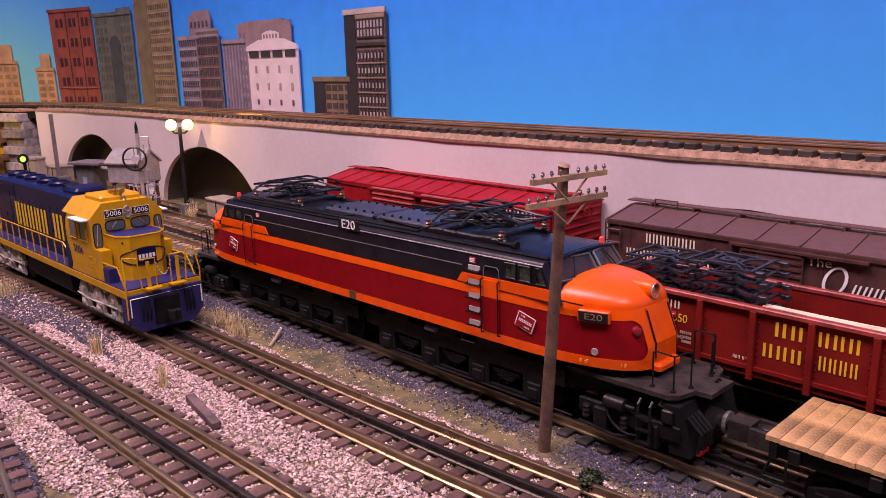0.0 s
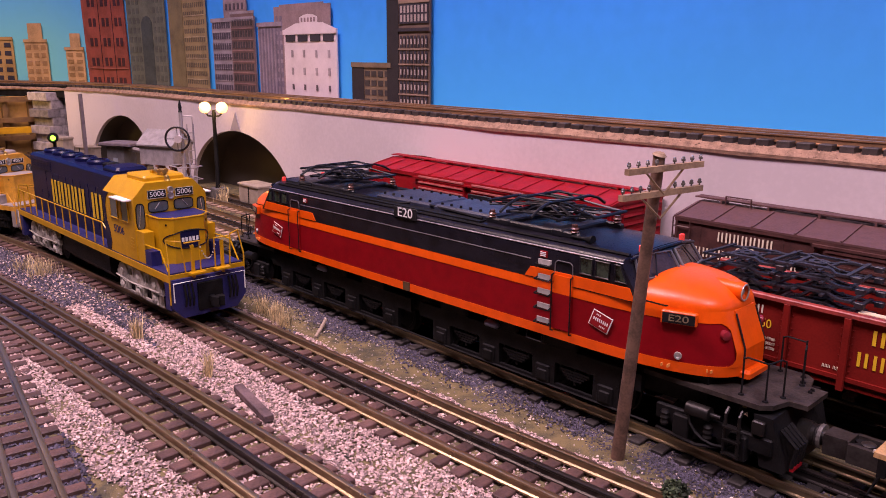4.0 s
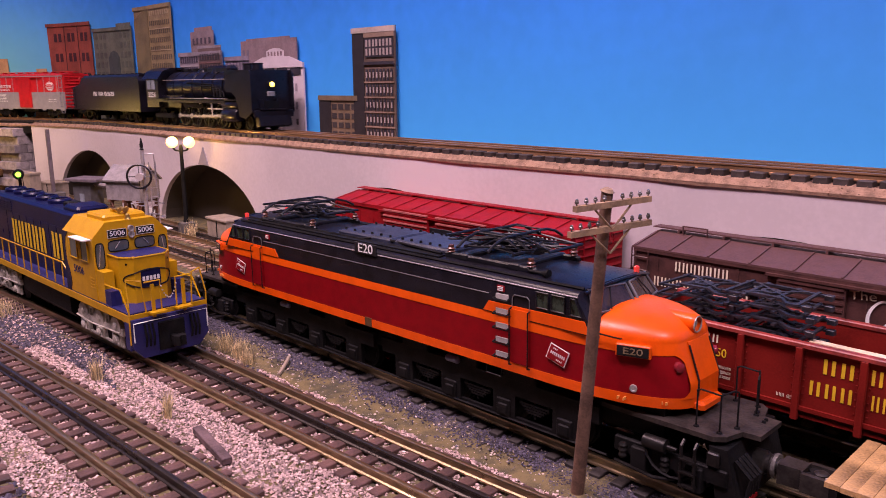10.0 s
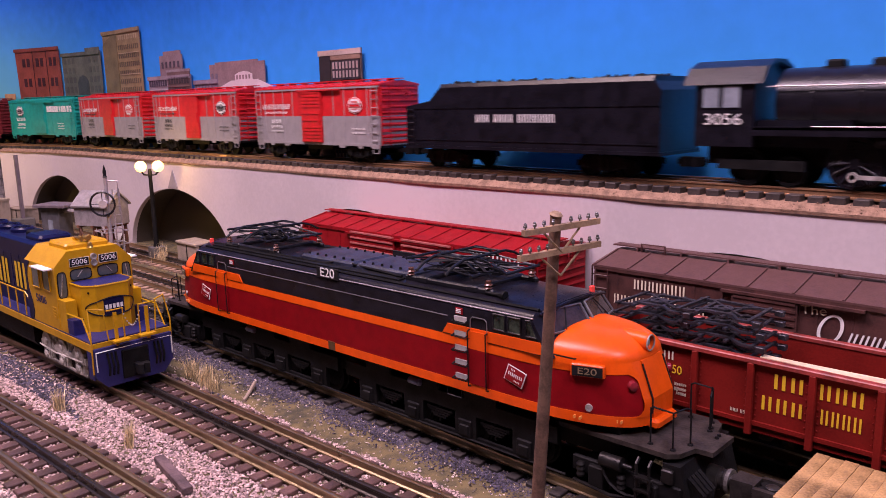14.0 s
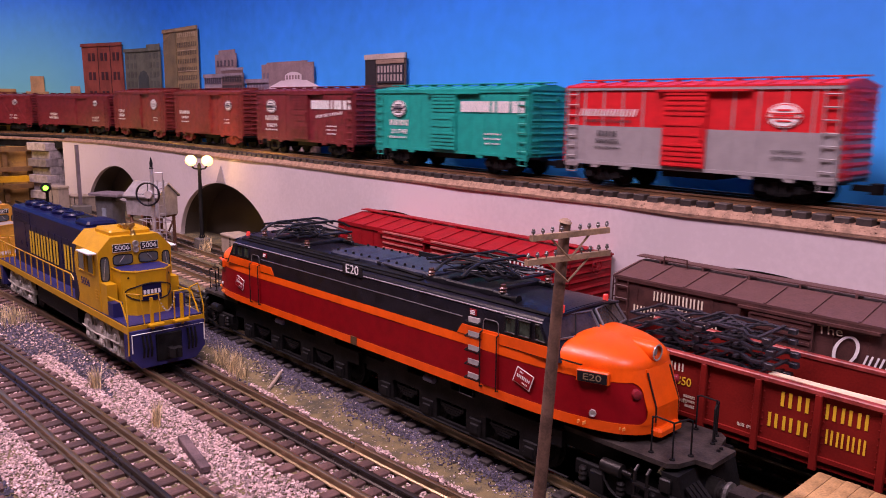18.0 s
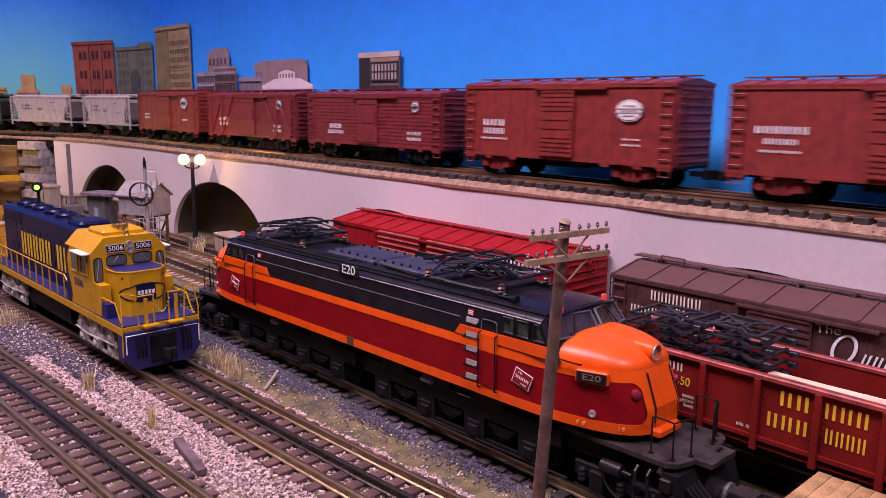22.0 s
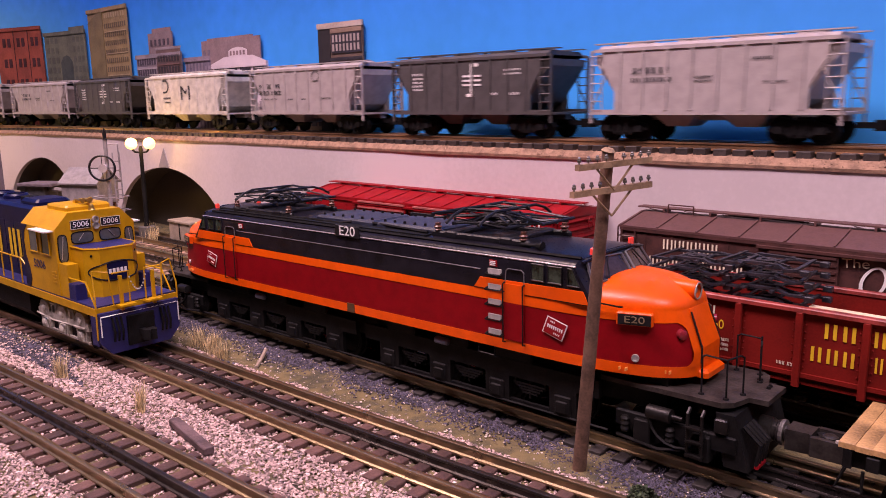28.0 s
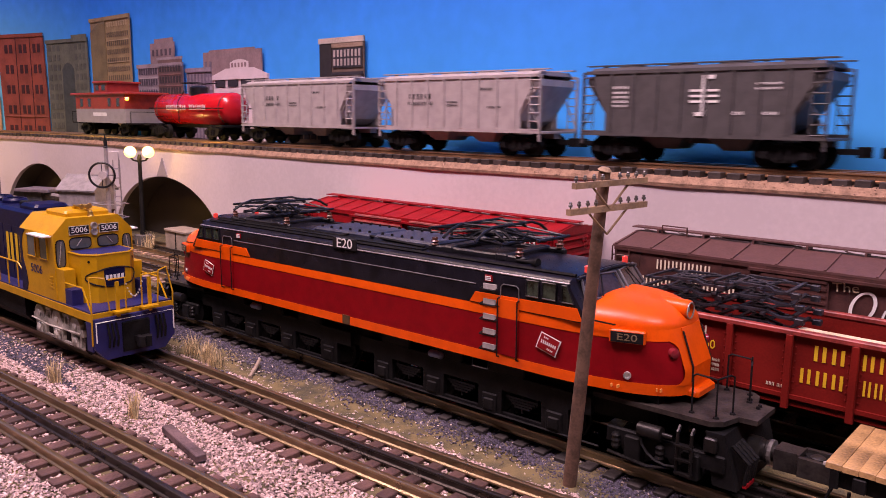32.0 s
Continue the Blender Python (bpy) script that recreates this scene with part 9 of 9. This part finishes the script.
# ---- what moves ----
FRONT_AT = [(0, -2.46), (2, -2.11), (4, -1.755), (6, -1.380), (7, -1.195), (8, -1.000), (9, -0.782), (10, -0.564), (11, -0.346), (12, -0.129), (13, 0.083), (14, 0.291), (17, 0.927), (18, 1.141), (19, 1.352), (20, 1.565), (22, 1.988), (23, 2.197), (25.5, 2.728), (28, 3.261), (30, 3.684), (32, 4.106)]


def front_at(t):
    """Where the train's front is: a smooth curve through its known places."""
    ts, xs = [p[0] for p in FRONT_AT], [p[1] for p in FRONT_AT]
    n = len(ts)
    k = max(0, min(n - 2, next((i - 1 for i in range(n) if ts[i] > t), n - 2)))
    slope = [(xs[min(i + 1, n - 1)] - xs[max(i - 1, 0)]) / (ts[min(i + 1, n - 1)] - ts[max(i - 1, 0)]) for i in range(n)]
    h = ts[k + 1] - ts[k]
    u = (t - ts[k]) / h
    return (2 * u ** 3 - 3 * u * u + 1) * xs[k] + (u ** 3 - 2 * u * u + u) * h * slope[k] + (3 * u * u - 2 * u ** 3) * xs[k + 1] + (u ** 3 - u * u) * h * slope[k + 1]


def car_pose(s, half=0.06):
    """The pose of a car whose middle is at s: it rides on two points of the line."""
    a, b = up_track(s - half)[0], up_track(s + half)[0]
    c = (a + b) / 2
    return Matrix.Translation(c) @ Matrix.Rotation(math.atan2(b.y - a.y, b.x - a.x), 4, "Z")


def motions():
    times = [i * 0.5 for i in range(65)]
    for ob, d in TRAIN:
        walk(ob, [(t, car_pose(front_at(t) - d)) for t in times])
    fine = [i * 0.1 for i in range(321)]
    for w, x, r in MOVERS["drivers"]:
        walk(w, [(t, Matrix.Translation((x, 0, r)) @ Matrix.Rotation((front_at(t) - front_at(0)) / r, 4, "Y")) for t in fine])
    for w, x, r, k in MOVERS["rods"]:
        rows = []
        for t in fine:
            a = (front_at(t) - front_at(0)) / r
            rows.append((t, Matrix.Translation((x + 0.0075 * math.cos(a), 0, r - 0.0075 * math.sin(a) * (1 - k))) @ Matrix.Rotation(0.1 * k * math.sin(a), 4, "Y")))
        walk(w, rows)


motions()
